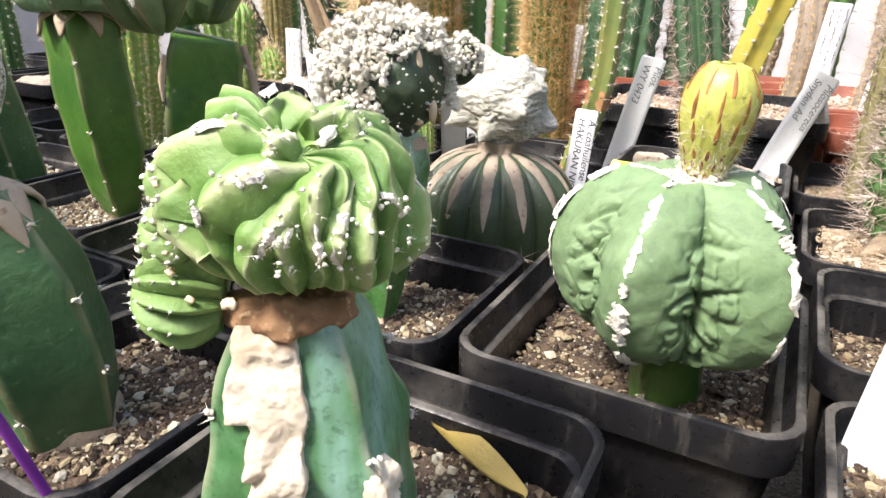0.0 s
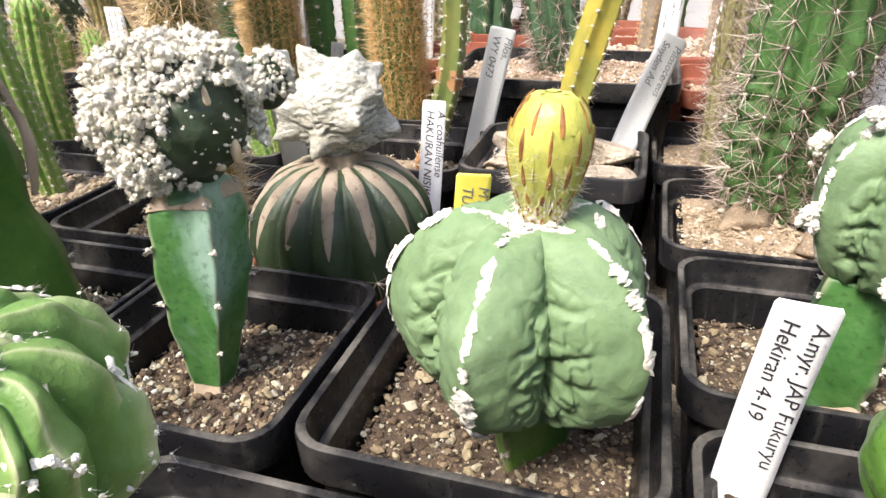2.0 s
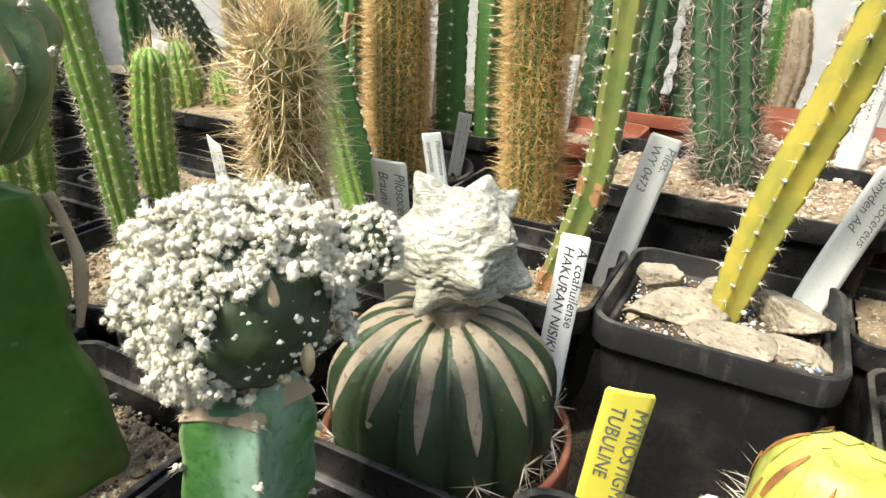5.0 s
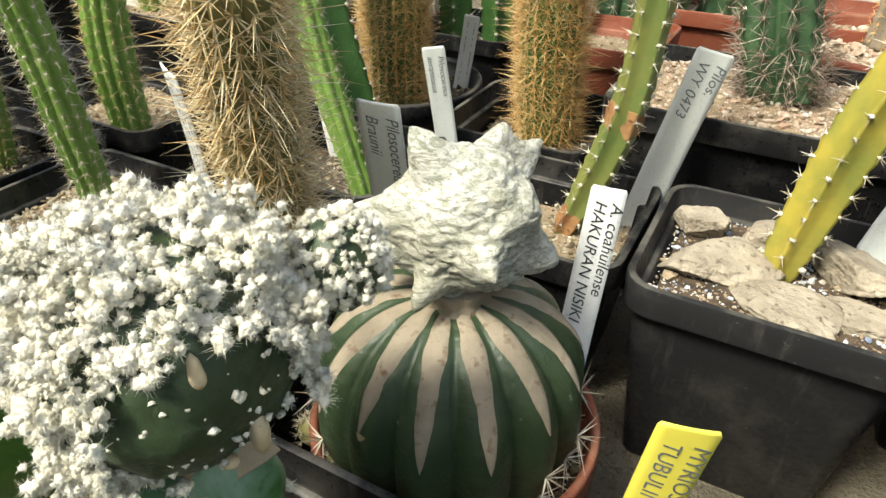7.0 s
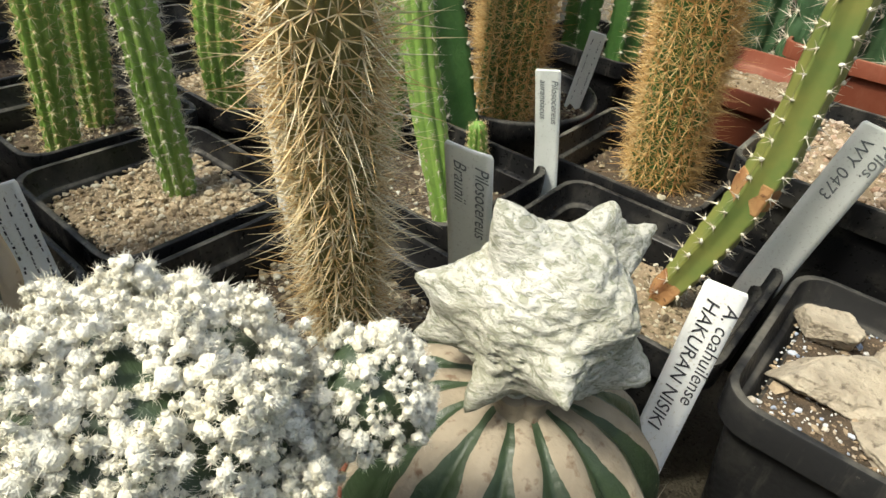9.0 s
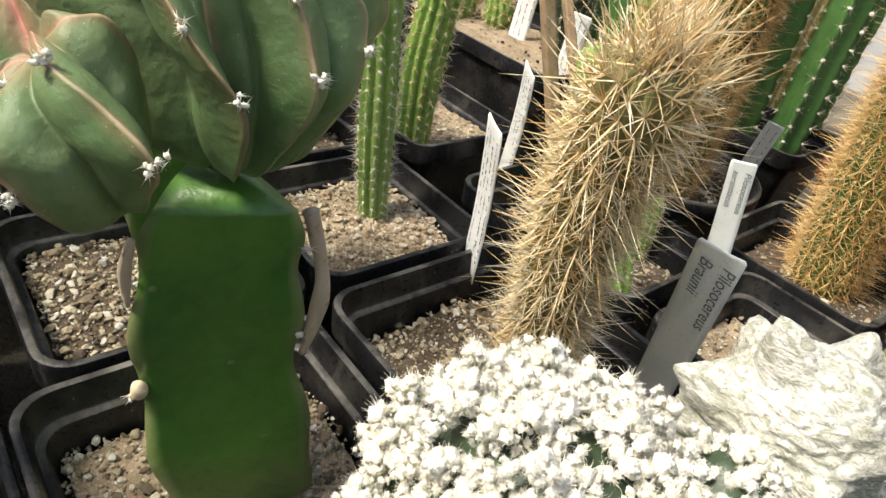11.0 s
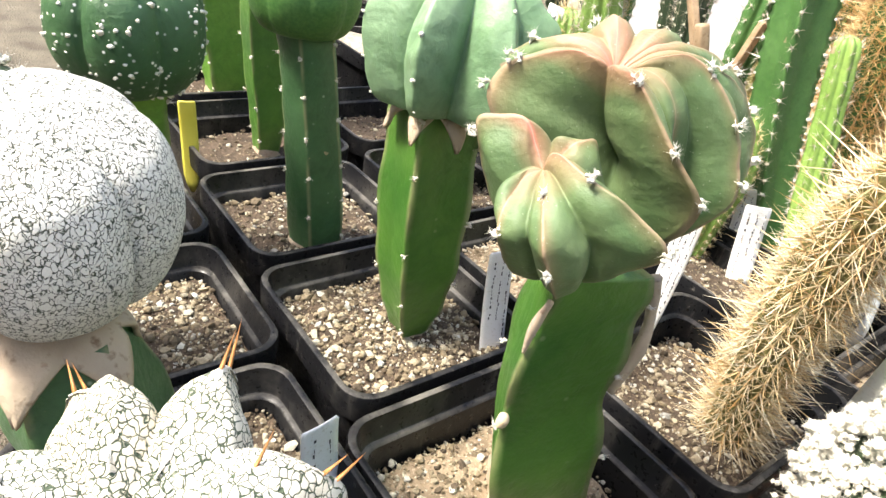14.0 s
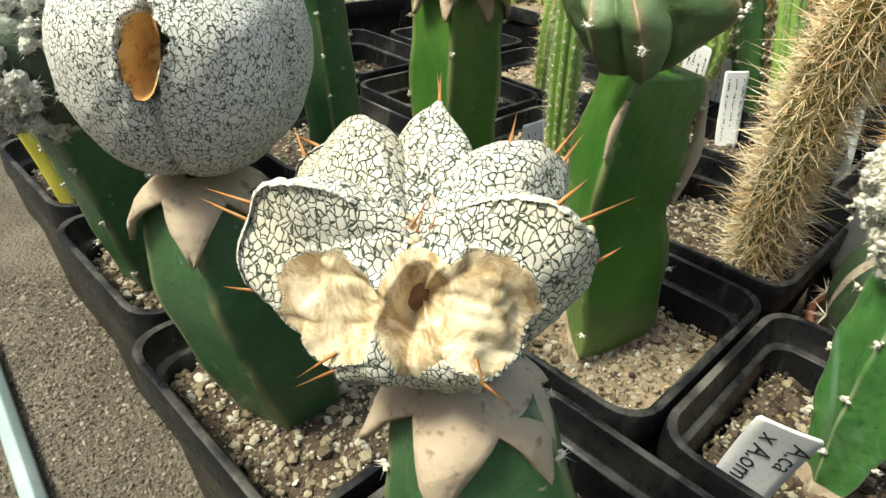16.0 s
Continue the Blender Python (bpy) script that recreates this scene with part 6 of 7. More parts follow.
pv, pf = sweep(patch_path, patch_rad, 4, 0.3, 0.85, radians(-20), 70, 60, 0.02, 0, 0, 0.08, 3)
grid = pv.reshape(70, 240, 3)
ax_pts = spline(patch_path, 70)
keep = np.zeros((70, 240), bool)
for i in range(70):
    for j in range(240):
        p = grid[i, j]
        v = p - ax_pts[i]
        az = math.degrees(math.atan2(v[1], v[0]))
        n1 = noise.noise(Vector(p) * 5) + 0.5 * noise.noise(Vector(p) * 14)
        keep[i, j] = (-118 + 22 * n1 + 16 * (30 < i < 52) < az < -58 + 16 * n1) or (math.hypot((az + 14) / 13, (i - 38) / 6) + 0.3 * n1 < 1)
        if keep[i, j]:
            grid[i, j] = p + unit(v) * (0.009 + 0.045 * (min(abs(noise.noise(Vector((p[0] * 7, p[1] * 7, p[2] * 11)))), 0.3)) * (2.0 if i < 46 else 0.7) + wobble(p, 20, 0.01))
        else:
            grid[i, j] = p - unit(v) * 0.01
faces = [[i * 240 + j, i * 240 + (j + 1) % 240, (i + 1) * 240 + (j + 1) % 240, (i + 1) * 240 + j] for i in range(69) for j in range(240) if keep[i:i + 2, j].any() or keep[i:i + 2, (j + 1) % 240].any()]
part("corky_skin", (grid.reshape(-1, 3), faces), M_CORK_CREAM, gc, "cream wrinkled corky skin")

# woolly-edged green star at the side
wg = thing("grafted_woolly_star", (0.87, 2.95, 0.9), "green star cactus with knobs of white wool on a green stock", "cactus")
stock_stem(wg, [(0.86, 2.95, 0.89), (0.86, 2.95, 1.15), (0.87, 2.95, 1.42)], [0.13, 0.17, 0.15], 4, 0.3, 0.9, M_GLAUC, radians(-60), 0.06, 4)
WG = Head((0.90, 2.95, 1.70), (-0.05, -0.05, 1), (1, 0, 0), [(-0.25, 0.1), (-0.26, 0.19), (-0.14, 0.245), (0.0, 0.26), (0.14, 0.22), (0.23, 0.12), (0.24, 0.02)], [i * 60 - 40 for i in range(6)], 0.3, 0.8, fold=0.25, fold_scale=11, rough=0.05, seed=4, wedge=True)
part("body", WG.mesh(80, 300), M_MATTE, wg)
strips = []
for k in range(6):
    u = 0.12
    while u < 0.93:
        ln = RNG.uniform(0.05, 0.2)
        pl = WG.crest(k, np.linspace(u, min(u + ln, 0.97), 14))
        strips.append(felt_strip(pl, [WG.out(p) for p in pl], 0.012 * RNG.uniform(0.6, 1.4), RNG))
        u += ln + RNG.choice([0.005, 0.02])
part("wool_felt", join(strips), M_WOOL, wg, kind="stuff")
cen, outs = [], []
for k, u in ((3, 0.45), (3, 0.8), (4, 0.3), (4, 0.75), (5, 0.35), (2, 0.6), (5, 0.8)):
    c0 = WG.crest(k, [u])[0]
    for _ in range(7):
        d = unit(RNG.normal(0, 1, 3) + WG.out(c0) * 0.6)
        cen.append(c0 + WG.out(c0) * 0.02 + d * 0.03)
        outs.append(d)
knobs, coat = wool_clumps(RNG, cen, outs, 0.018 * RNG.uniform(0.6, 1.3, len(cen)), 16, 0.0075, 4, 0.016)
part("wool", knobs, M_WOOL, wg, kind="stuff")
part("wool_hair", coat, M_WOOL, wg, kind="stuff", smooth=False)

# smooth bright green crest close by
sg = thing("smooth_green_crest", (0.82, 1.88, 0.92), "glossy bright green lumpy crested cactus", "cactus")
M_GLOSS = flesh("glossy_green_skin", (0.06, 0.17, 0.022), (0.13, 0.27, 0.05), 26, 0.3, (0.4, 0.5, 0.2), 0.7, 0.0002)
part("body", lumpy((0.82, 1.88, 1.82), np.array((0.22, 0.2, 0.3)), 0.03, 4, 11), M_GLOSS, sg)
for c0, r, st in (((0.61, 1.86, 1.86), 0.07, 2.4), ((0.60, 1.79, 1.66), 0.075, 1.8), ((0.68, 1.73, 1.86), 0.085, 2.3), ((0.66, 1.70, 1.62), 0.09, 1.6), ((0.76, 1.68, 1.78), 0.09, 2.2), ((0.78, 1.66, 1.55), 0.1, 1.4), ((0.88, 1.68, 1.84), 0.09, 2.2)):
    part("fold", lumpy(c0, np.array((r * 0.8, r, r * st)), 0.018, 7, r, level=6), M_GLOSS, sg)
stock_stem(sg, [(0.82, 1.9, 0.9), (0.82, 1.89, 1.2), (0.82, 1.88, 1.6)], [0.14, 0.16, 0.14], 4, 0.2, 0.9, M_STOCK, 0.3, 0.03, 3)

# ---- columns ----
column("golden_column", "thick column bristling with long golden spines", [(-2.03, 3.60, 0.92), (-2.04, 3.56, 1.4), (-1.97, 3.46, 1.95), (-1.84, 3.32, 2.36)], [0.10, 0.115, 0.128, 0.118], 14, 0.2, 1.0, M_OLIVE, M_GOLDSPINE, 0.062, 12, 0.13, 0.0025, 0.75, 1.7, top_tuft=420)
column("green_column", "slim green column with rows of white areoles", [(-3.34, 3.70, 0.92), (-3.36, 3.67, 1.4), (-3.38, 3.64, 1.95), (-3.42, 3.58, 2.6)], [0.075, 0.088, 0.092, 0.09], 10, 0.24, 1.0, M_COL_LIGHT, M_PALESPINE, 0.06, 8, 0.055, 0.0014, 0.9, 1.4, wool=0.006)
column("light_green_column", "short light green column with golden spines", [(-3.93, 4.38, 0.92), (-3.94, 4.37, 1.5), (-3.91, 4.40, 2.0)], [0.10, 0.125, 0.115], 12, 0.22, 1.0, M_COL_LIGHT, M_GOLDSPINE, 0.07, 7, 0.06, 0.0018, 0.9, 1.4, top_tuft=60)
column("green_column", "slim light green column with golden bristles", [(-4.22, 3.52, 0.92), (-4.2, 3.55, 1.5), (-4.17, 3.58, 2.3)], [0.085, 0.10, 0.095], 10, 0.22, 1.0, M_COL_LIGHT, M_GOLDSPINE, 0.06, 7, 0.06, 0.0018, 0.9, 1.3)
column("green_column", "slim olive column with golden bristles", [(-4.5, 3.85, 0.92), (-4.46, 3.87, 1.5), (-4.4, 3.9, 2.2)], [0.09, 0.11, 0.1], 10, 0.22, 1.0, M_COL_LIGHT, M_GOLDSPINE, 0.06, 7, 0.06, 0.0018, 0.9, 1.3)
for x, y, dx, r in ((-1.80, 5.90, -0.1, 0.185), (-2.98, 5.9, 0.03, 0.195), (-3.75, 6.9, 0.1, 0.19), (-4.3, 7.8, 0.2, 0.2)):
    column("tan_column", "straight column felted with short tan spines", [(x, y, 0.92), (x + dx * 0.4, y, 1.6), (x + dx, y - 0.02, 3.1)], [r * 0.95, r, r], 18, 0.16, 1.0, M_COL, M_BROWNSPINE, 0.055, 13, 0.13, 0.0026, 0.9, 1.5)
for x, y, r, h in ((-3.32, 7.5, 0.15, 3.2), (-2.95, 7.62, 0.15, 3.2)):
    column("ribbed_column", "bright green five-ribbed column with pale spines", [(x, y, 0.9), (x - 0.02, y, 1.8), (x, y, h)], [r, r * 1.05, r], 5, 0.42, 1.0, M_COL, M_PALESPINE, 0.13, 6, 0.09, 0.0026, 0.9, 1.4, wool=0.014)
column("ribbed_column", "bright green four-ribbed column with pale spines", [(-2.84, 5.32, 0.92), (-3.04, 5.22, 1.6), (-3.17, 5.15, 2.25), (-3.25, 5.1, 2.9)], [0.11, 0.165, 0.175, 0.17], 4, 0.45, 1.0, M_COL, M_PALESPINE, 0.1, 6, 0.07, 0.0024, 0.9, 1.3, turn=0.4, wool=0.012, per=14)
for x, y, r in ((-1.75, 8.7, 0.26), (-1.2, 9.1, 0.26), (-2.2, 8.9, 0.22)):
    column("star_spined_column", "blue-green column set with white spine stars", [(x, y, 0.9), (x + 0.03, y, 1.8), (x + 0.1, y, 3.4)], [r, r, r], 8, 0.28, 1.0, M_COL_BLUE, M_PALESPINE, 0.22, 10, 0.15, 0.004, 1.1, 1.0, wool=0.018)
column("blue_column", "dark blue-green ten-ribbed column with tan spines", [(-0.50, 6.0, 1.38), (-0.62, 6.05, 1.85), (-0.74, 6.08, 2.5), (-0.8, 6.1, 3.2)], [0.19, 0.205, 0.205, 0.2], 10, 0.24, 1.0, M_COL_BLUE, M_GREYSPINE, 0.1, 11, 0.11, 0.0034, 1.0, 1.4, wool=0.01)
rows = []
for _ in range(420):
    a, z = RNG.uniform(0, 6.283), RNG.uniform(1.4, 1.72)
    o = np.array((math.cos(a), math.sin(a), 0.0))
    rows.append((np.array((-0.53, 6.02, z)) + o * 0.2, unit(o + RNG.normal(0, 0.5, 3)), RNG.uniform(0.08, 0.2), 0.003))
single("old_spines", join_thorns(rows), M_GREYSPINE, (-0.53, 6.02, 1.4), "tangle of old brown spines at a column's foot", "spines", kind="stuff", smooth=False)
thin_stem = column("yellow_green_cactus", "thin yellow-green ribbed stem with a rusty ring", [(-1.29, 4.79, 0.92), (-1.19, 4.82, 1.21), (-1.09, 4.83, 1.57), (-1.05, 4.84, 1.95), (-1.02, 4.84, 2.9)], [0.06, 0.085, 0.085, 0.08, 0.075], 5, 0.3, 0.9, M_YSTEM1, M_PALESPINE, 0.085, 4, 0.045, 0.0022, 0.9, 1.2, turn=0.5, wool=0.009, per=12)
rust = plain_mat("rust_brown_scar", (0.2, 0.08, 0.03), (0.42, 0.24, 0.1), 90, 0.8, 0.001, (0.12, 0.05, 0.02), 400)
for path, girth in (([(-1.105, 4.828, 1.5), (-1.095, 4.83, 1.56), (-1.085, 4.832, 1.63)], [0.086, 0.092, 0.086]), ([(-1.295, 4.788, 0.92), (-1.275, 4.795, 0.99), (-1.24, 4.805, 1.07)], [0.05, 0.068, 0.06])):
    part("rusty_scar", sweep(path, girth, 5, 0.3, 0.9, 0.5, 16, 12, 0.16, 3), rust, thin_stem)
column("yellow_cactus", "bent yellow ribbed cactus stem", [(-0.33, 4.54, 1.12), (-0.29, 4.56, 1.36), (-0.21, 4.62, 1.77), (-0.07, 4.66, 2.28), (0.1, 4.66, 3.0)], [0.07, 0.092, 0.1, 0.1, 0.095], 5, 0.3, 0.9, M_YSTEM2, M_PALESPINE, 0.085, 4, 0.045, 0.0022, 0.9, 1.2, turn=0.7, wool=0.009, per=12)
column("grey_spined_column", "stout dark green column with long grey spine stars", [(0.84, 4.40, 1.02), (0.80, 4.40, 1.4), (0.86, 4.39, 1.9), (0.9, 4.38, 3.0)], [0.22, 0.27, 0.285, 0.28], 12, 0.2, 1.0, M_COL, M_GREYSPINE, 0.11, 13, 0.17, 0.003, 1.1, 0.9, notch=0.1, wool=0.012)
rows = []
for _ in range(900):
    a, z = RNG.uniform(0, 6.283), RNG.uniform(1.05, 1.75)
    o = np.array((math.cos(a), math.sin(a), 0.0))
    rows.append((np.array((0.81, 4.40, z)) + o * 0.24, unit(o + RNG.normal(0, 0.6, 3)), RNG.uniform(0.08, 0.2), 0.0028))
single("old_spines", join_thorns(rows), M_GREYSPINE, (0.81, 4.4, 1.05), "tangle of grey-brown spines round a column's foot", "spines", kind="stuff", smooth=False)
for x, y, r, h in ((0.60, 4.98, 0.10, 3.0), (0.98, 5.25, 0.11, 2.9), (0.85, 6.2, 0.12, 2.9)):
    column("pinkish_spined_column", "narrow column under a thicket of pinkish-grey spines", [(x, y, 1.0), (x - 0.02, y, 1.7), (x + 0.02, y, h)], [r, r, r], 10, 0.2, 1.0, M_OLIVE, M_GREYSPINE, 0.075, 8, 0.11, 0.0024, 0.9, 1.2)
column("curved_light_column", "short bent light green column with golden spines", [(-3.15, 4.92, 0.92), (-3.14, 4.92, 1.26), (-3.1, 4.94, 1.58), (-3.15, 4.91, 1.84)], [0.08, 0.115, 0.12, 0.09], 12, 0.22, 1.0, M_COL_LIGHT, M_GOLDSPINE, 0.065, 6, 0.05, 0.0018, 0.9, 1.2)
column("ribbed_column", "leaning dark green ribbed column", [(-3.9, 7.6, 0.9), (-3.92, 7.6, 2.0), (-3.9, 7.6, 3.2)], [0.16, 0.17, 0.17], 5, 0.4, 1.0, M_COL_BLUE, M_PALESPINE, 0.14, 6, 0.09, 0.0028, 0.9, 1.2, per=10)
for x, y, h, r in ((-6.17, 6.56, 1.65, 0.2), (-5.79, 6.79, 1.4, 0.15)):
    column("small_column", "small light green column crowned with golden spines", [(x, y, 1.1), (x, y, (h + 1.1) / 2), (x - 0.03, y, h)], [r * 0.9, r, r * 0.8], 12, 0.2, 1.0, M_COL_LIGHT, M_GOLDSPINE, 0.09, 8, 0.11, 0.003, 0.9, 1.2, top_tuft=80, n=24)
for base, top, r in (((-6.07, 7.15, 1.1), (-6.4, 6.7, 2.4), 0.14), ((-6.8, 7.75, -0.1), (-7.3, 7.1, 2.5), 0.14), ((-5.2, 7.1, 1.1), (-5.4, 7.0, 2.7), 0.15), ((-4.84, 6.74, 1.1), (-4.95, 6.65, 2.7), 0.14), ((-7.4, 5.6, 0.92), (-7.5, 5.4, 2.4), 0.15), ((-5.9, 8.2, 0.92), (-6.0, 8.1, 2.8), 0.17)):
    b, t = np.array(base), np.array(top)
    column("dark_spiny_column", "dark slender column netted with pale spines", [b, (b + t) / 2 + (0.03, 0, 0), t], [r, r, r * 0.9], 10, 0.2, 1.0, M_DARK, M_PALESPINE, 0.1, 6, 0.08, 0.0024, 0.9, 1.2, wool=0.012)
column("tiny_column", "tiny yellowish cactus seedling with fine spines", [(-2.5, 4.98, 0.92), (-2.5, 4.97, 1.1), (-2.51, 4.96, 1.27)], [0.045, 0.055, 0.05], 10, 0.2, 1.0, M_COL_LIGHT, M_GOLDSPINE, 0.04, 5, 0.035, 0.0014, n=20)
column("lean_green_column", "thin leaning yellow-green stem behind a golden column", [(-2.19, 4.4, 0.92), (-2.33, 4.4, 1.35), (-2.43, 4.4, 1.67), (-2.52, 4.4, 2.05), (-2.62, 4.4, 2.5)], [0.055, 0.07, 0.075, 0.07, 0.065], 8, 0.25, 1.0, M_COL_LIGHT, M_PALESPINE, 0.06, 5, 0.04, 0.0016)
for x, y in ((0.1, 8.3), (0.75, 7.9), (-0.35, 9.8)):
    column("brown_corky_column", "brown corky old cactus stem in a terracotta bowl", [(x, y, 1.2), (x + 0.05, y, 1.7), (x, y, 2.2)], [0.13, 0.15, 0.12], 8, 0.12, 1.0, M_STRIPE, M_BROWNSPINE, 0.07, 7, 0.06, 0.003, n=26)
for x, y in ((1.5, 8.5), (2.0, 6.8), (1.6, 5.4), (-0.5, 10.8)):
    column("pale_column", "grey-green column by the greenhouse wall", [(x, y, 0.9), (x, y, 2.0), (x, y, 3.3)], [0.2, 0.22, 0.2], 9, 0.25, 1.0, M_COL, M_PALESPINE, 0.14, 7, 0.11, 0.003)

for x, y, r, top, kind in ((-4.7, 8.9, 0.2, 3.4, 0), (-5.3, 9.3, 0.18, 3.2, 1), (-3.4, 9.2, 0.19, 3.5, 0), (-2.75, 9.5, 0.2, 3.4, 1), (-6.3, 9.0, 0.2, 3.3, 0), (-7.3, 8.6, 0.2, 3.2, 1), (-8.2, 7.6, 0.2, 3.2, 0), (-5.0, 8.1, 0.17, 3.0, 0), (0.3, 9.8, 0.2, 3.4, 0), (1.1, 9.4, 0.2, 3.4, 1), (-8.6, 6.2, 0.2, 3.0, 1), (-7.9, 9.6, 0.2, 3.4, 0), (-4.1, 10.2, 0.2, 3.6, 1)):
    path = [(x, y, BENCH), (x, y, 1.4), (x + 0.06, y, top)]
    if kind:
        column("tan_column", "tall tan-spined column at the back of the bench", path, [r, r, r], 14, 0.18, 1.0, M_OLIVE, M_BROWNSPINE, 0.12, 8, 0.12, 0.003, 0.9, 1.4)
    else:
        column("ribbed_column", "tall green ribbed column at the back of the bench", path, [r, r, r], 7, 0.32, 1.0, M_COL, M_PALESPINE, 0.14, 7, 0.1, 0.003, 0.9, 1.3, wool=0.012)

# ---- pots and rocks behind ----
round_pot(0.35, 8.05, 0.95, 1.32, 1.2, "wide terracotta bowl of pale gravel", M_TERRA, M_SOIL_PALE, M_GRIT_WHITE, 400, 0.035)
square_pot(-2.4, -1.35, 6.75, 7.8, 1.3, 1.15, label="square terracotta-red planter of pale soil", mat=M_TERRA, soil=M_SOIL_PALE, grit=M_GRIT_PALE, seed=31)
square_pot(-1.9, 0.3, 8.3, 9.6, 1.3, 1.1, label="terracotta-red trough of tall columns", mat=M_TERRA, soil=M_SOIL_PALE, grit=M_GRIT_PALE, seed=32)
square_pot(0.35, 1.5, 5.7, 6.7, 1.35, 1.2, label="terracotta-red square planter of pale gravel", mat=M_TERRA, soil=M_SOIL_PALE, grit=M_GRIT_WHITE, seed=33)
square_pot(-3.6, -2.6, 7.0, 8.0, 1.15, 0.95, seed=34)
square_pot(-6.6, -4.2, 5.85, 7.3, 1.25, 1.12, seed=35, soil=M_SOIL_PALE, label="long black trough of pale soil")
square_pot(-4.5, -3.5, 6.3, 7.3, 1.15, 0.95, seed=36)
square_pot(-5.7, -4.8, 4.3, 5.2, seed=38)
square_pot(-5.9, -4.85, 3.3, 4.2, seed=39)
square_pot(-7.2, -6.2, 4.1, 5.1, 1.3, 1.2, seed=40, soil=M_SOIL_PALE, grit=M_GRIT_PALE)
square_pot(-6.1, -5.1, 1.2, 2.1, seed=41)
square_pot(1.4, 2.4, 2.6, 3.6, seed=42)
for k, (x0, y0, w) in enumerate(((-8.0, 2.35, 1.0), (-9.1, 2.45, 1.0), (-8.4, 3.55, 1.0), (-9.6, 3.65, 1.1), (-8.55, 4.75, 1.1), (-9.8, 4.95, 1.1), (-8.9, 6.05, 1.2), (-7.4, 7.6, 1.1), (-10.4, 6.3, 1.3))):
    square_pot(x0, x0 + w, y0, y0 + w, seed=60 + k)
    if k % 3 != 1:
        x, y = x0 + w / 2, y0 + w / 2
        column("dark_spiny_column", "dark slender column netted with pale spines", [(x, y, 0.92), (x + 0.03, y, 1.6), (x - 0.04, y, 2.3 + 0.12 * k)], [0.16, 0.18, 0.16], 10, 0.22, 1.0, M_COL if k % 2 else M_DARK, M_PALESPINE if k % 2 else M_GOLDSPINE, 0.1, 6, 0.09, 0.0024, 0.9, 1.2, wool=0.012)
square_pot(1.34, 2.3, 3.7, 4.7, seed=43)


def slab_rock(x, y, z, sx, sy, sz, yaw, seed, mat=None, tilt=0.0, fine=True):
    """A broken stone of flat facets."""
    rg = np.random.default_rng(seed)
    m = np.array(Matrix.Rotation(yaw, 3, "Z") @ Matrix.Rotation(tilt, 3, "X"))
    planes = unit_rows(rg.normal(0, 1, (15, 3)))
    planes[0] = unit((rg.normal(0, 0.15), rg.normal(0, 0.15), 1))
    hs = rg.uniform(0.72, 1.0, 15)
    hs[0] = 0.6
    ball, ball_f = (ICO4_V, ICO4_F) if fine else (ICO3_V, ICO3_F)
    k = 1 / np.maximum((ball @ planes.T) / hs, 1e-3).max(axis=1)
    v = ball * np.minimum(k, 1.25)[:, None]
    v = np.array([p * (1 + wobble(p, 5, 0.05, seed) + wobble(p, 16, 0.03, seed)) for p in v])
    single("rock", ((v * (sx, sy, sz)) @ m.T + (x, y, z), ball_f), mat or M_ROCK, (x, y, z - sz), "broken tan rock laid on the soil as top dressing", "rock", "rocks in the tall pot")


slab_rock(-0.66, 4.72, 1.215, 0.12, 0.10, 0.085, 0.3, 1)
slab_rock(-0.53, 4.46, 1.20, 0.21, 0.14, 0.085, 0.5, 2, tilt=0.18)
slab_rock(-0.26, 4.28, 1.165, 0.22, 0.13, 0.07, -0.35, 3, tilt=0.1)
slab_rock(-0.02, 4.36, 1.16, 0.14, 0.10, 0.06, -0.4, 4)
slab_rock(-0.05, 4.66, 1.20, 0.18, 0.13, 0.10, -0.7, 5, tilt=-0.3)
slab_rock(-0.36, 4.82, 1.18, 0.15, 0.11, 0.07, 0.9, 6)
for k, (x, y) in enumerate(((-6.7, 4.3), (-6.45, 4.6), (-6.8, 4.75))):
    slab_rock(x, y, 1.27, 0.24, 0.17, 0.07, k * 0.9, 10 + k, fine=False)
slab_rock(1.0, 3.9, 1.06, 0.14, 0.12, 0.06, 0.3, 20, M_SOIL_PALE, fine=False)
slab_rock(0.7, 4.18, 1.06, 0.2, 0.13, 0.08, 0.9, 21, M_SOIL_PALE, fine=False)
slab_rock(1.05, 4.2, 1.08, 0.17, 0.15, 0.09, 1.9, 22, M_SOIL_PALE, fine=False)

# ---- labels, stakes, rail ----


def text_mesh(s, size):
    cu = bpy.data.curves.new("writing", "FONT")
    cu.body, cu.size, cu.shear = s, size, 0.22
    tmp = bpy.data.objects.new("writing", cu)
    scene.collection.objects.link(tmp)
    bpy.context.view_layer.update()
    me = bpy.data.meshes.new_from_object(tmp.evaluated_get(bpy.context.evaluated_depsgraph_get()))
    v = np.array([p.co[:] for p in me.vertices]).reshape(-1, 3)
    fs = [list(p.vertices) for p in me.polygons]
    bpy.data.objects.remove(tmp)
    bpy.data.curves.remove(cu)
    bpy.data.meshes.remove(me)
    return v, fs


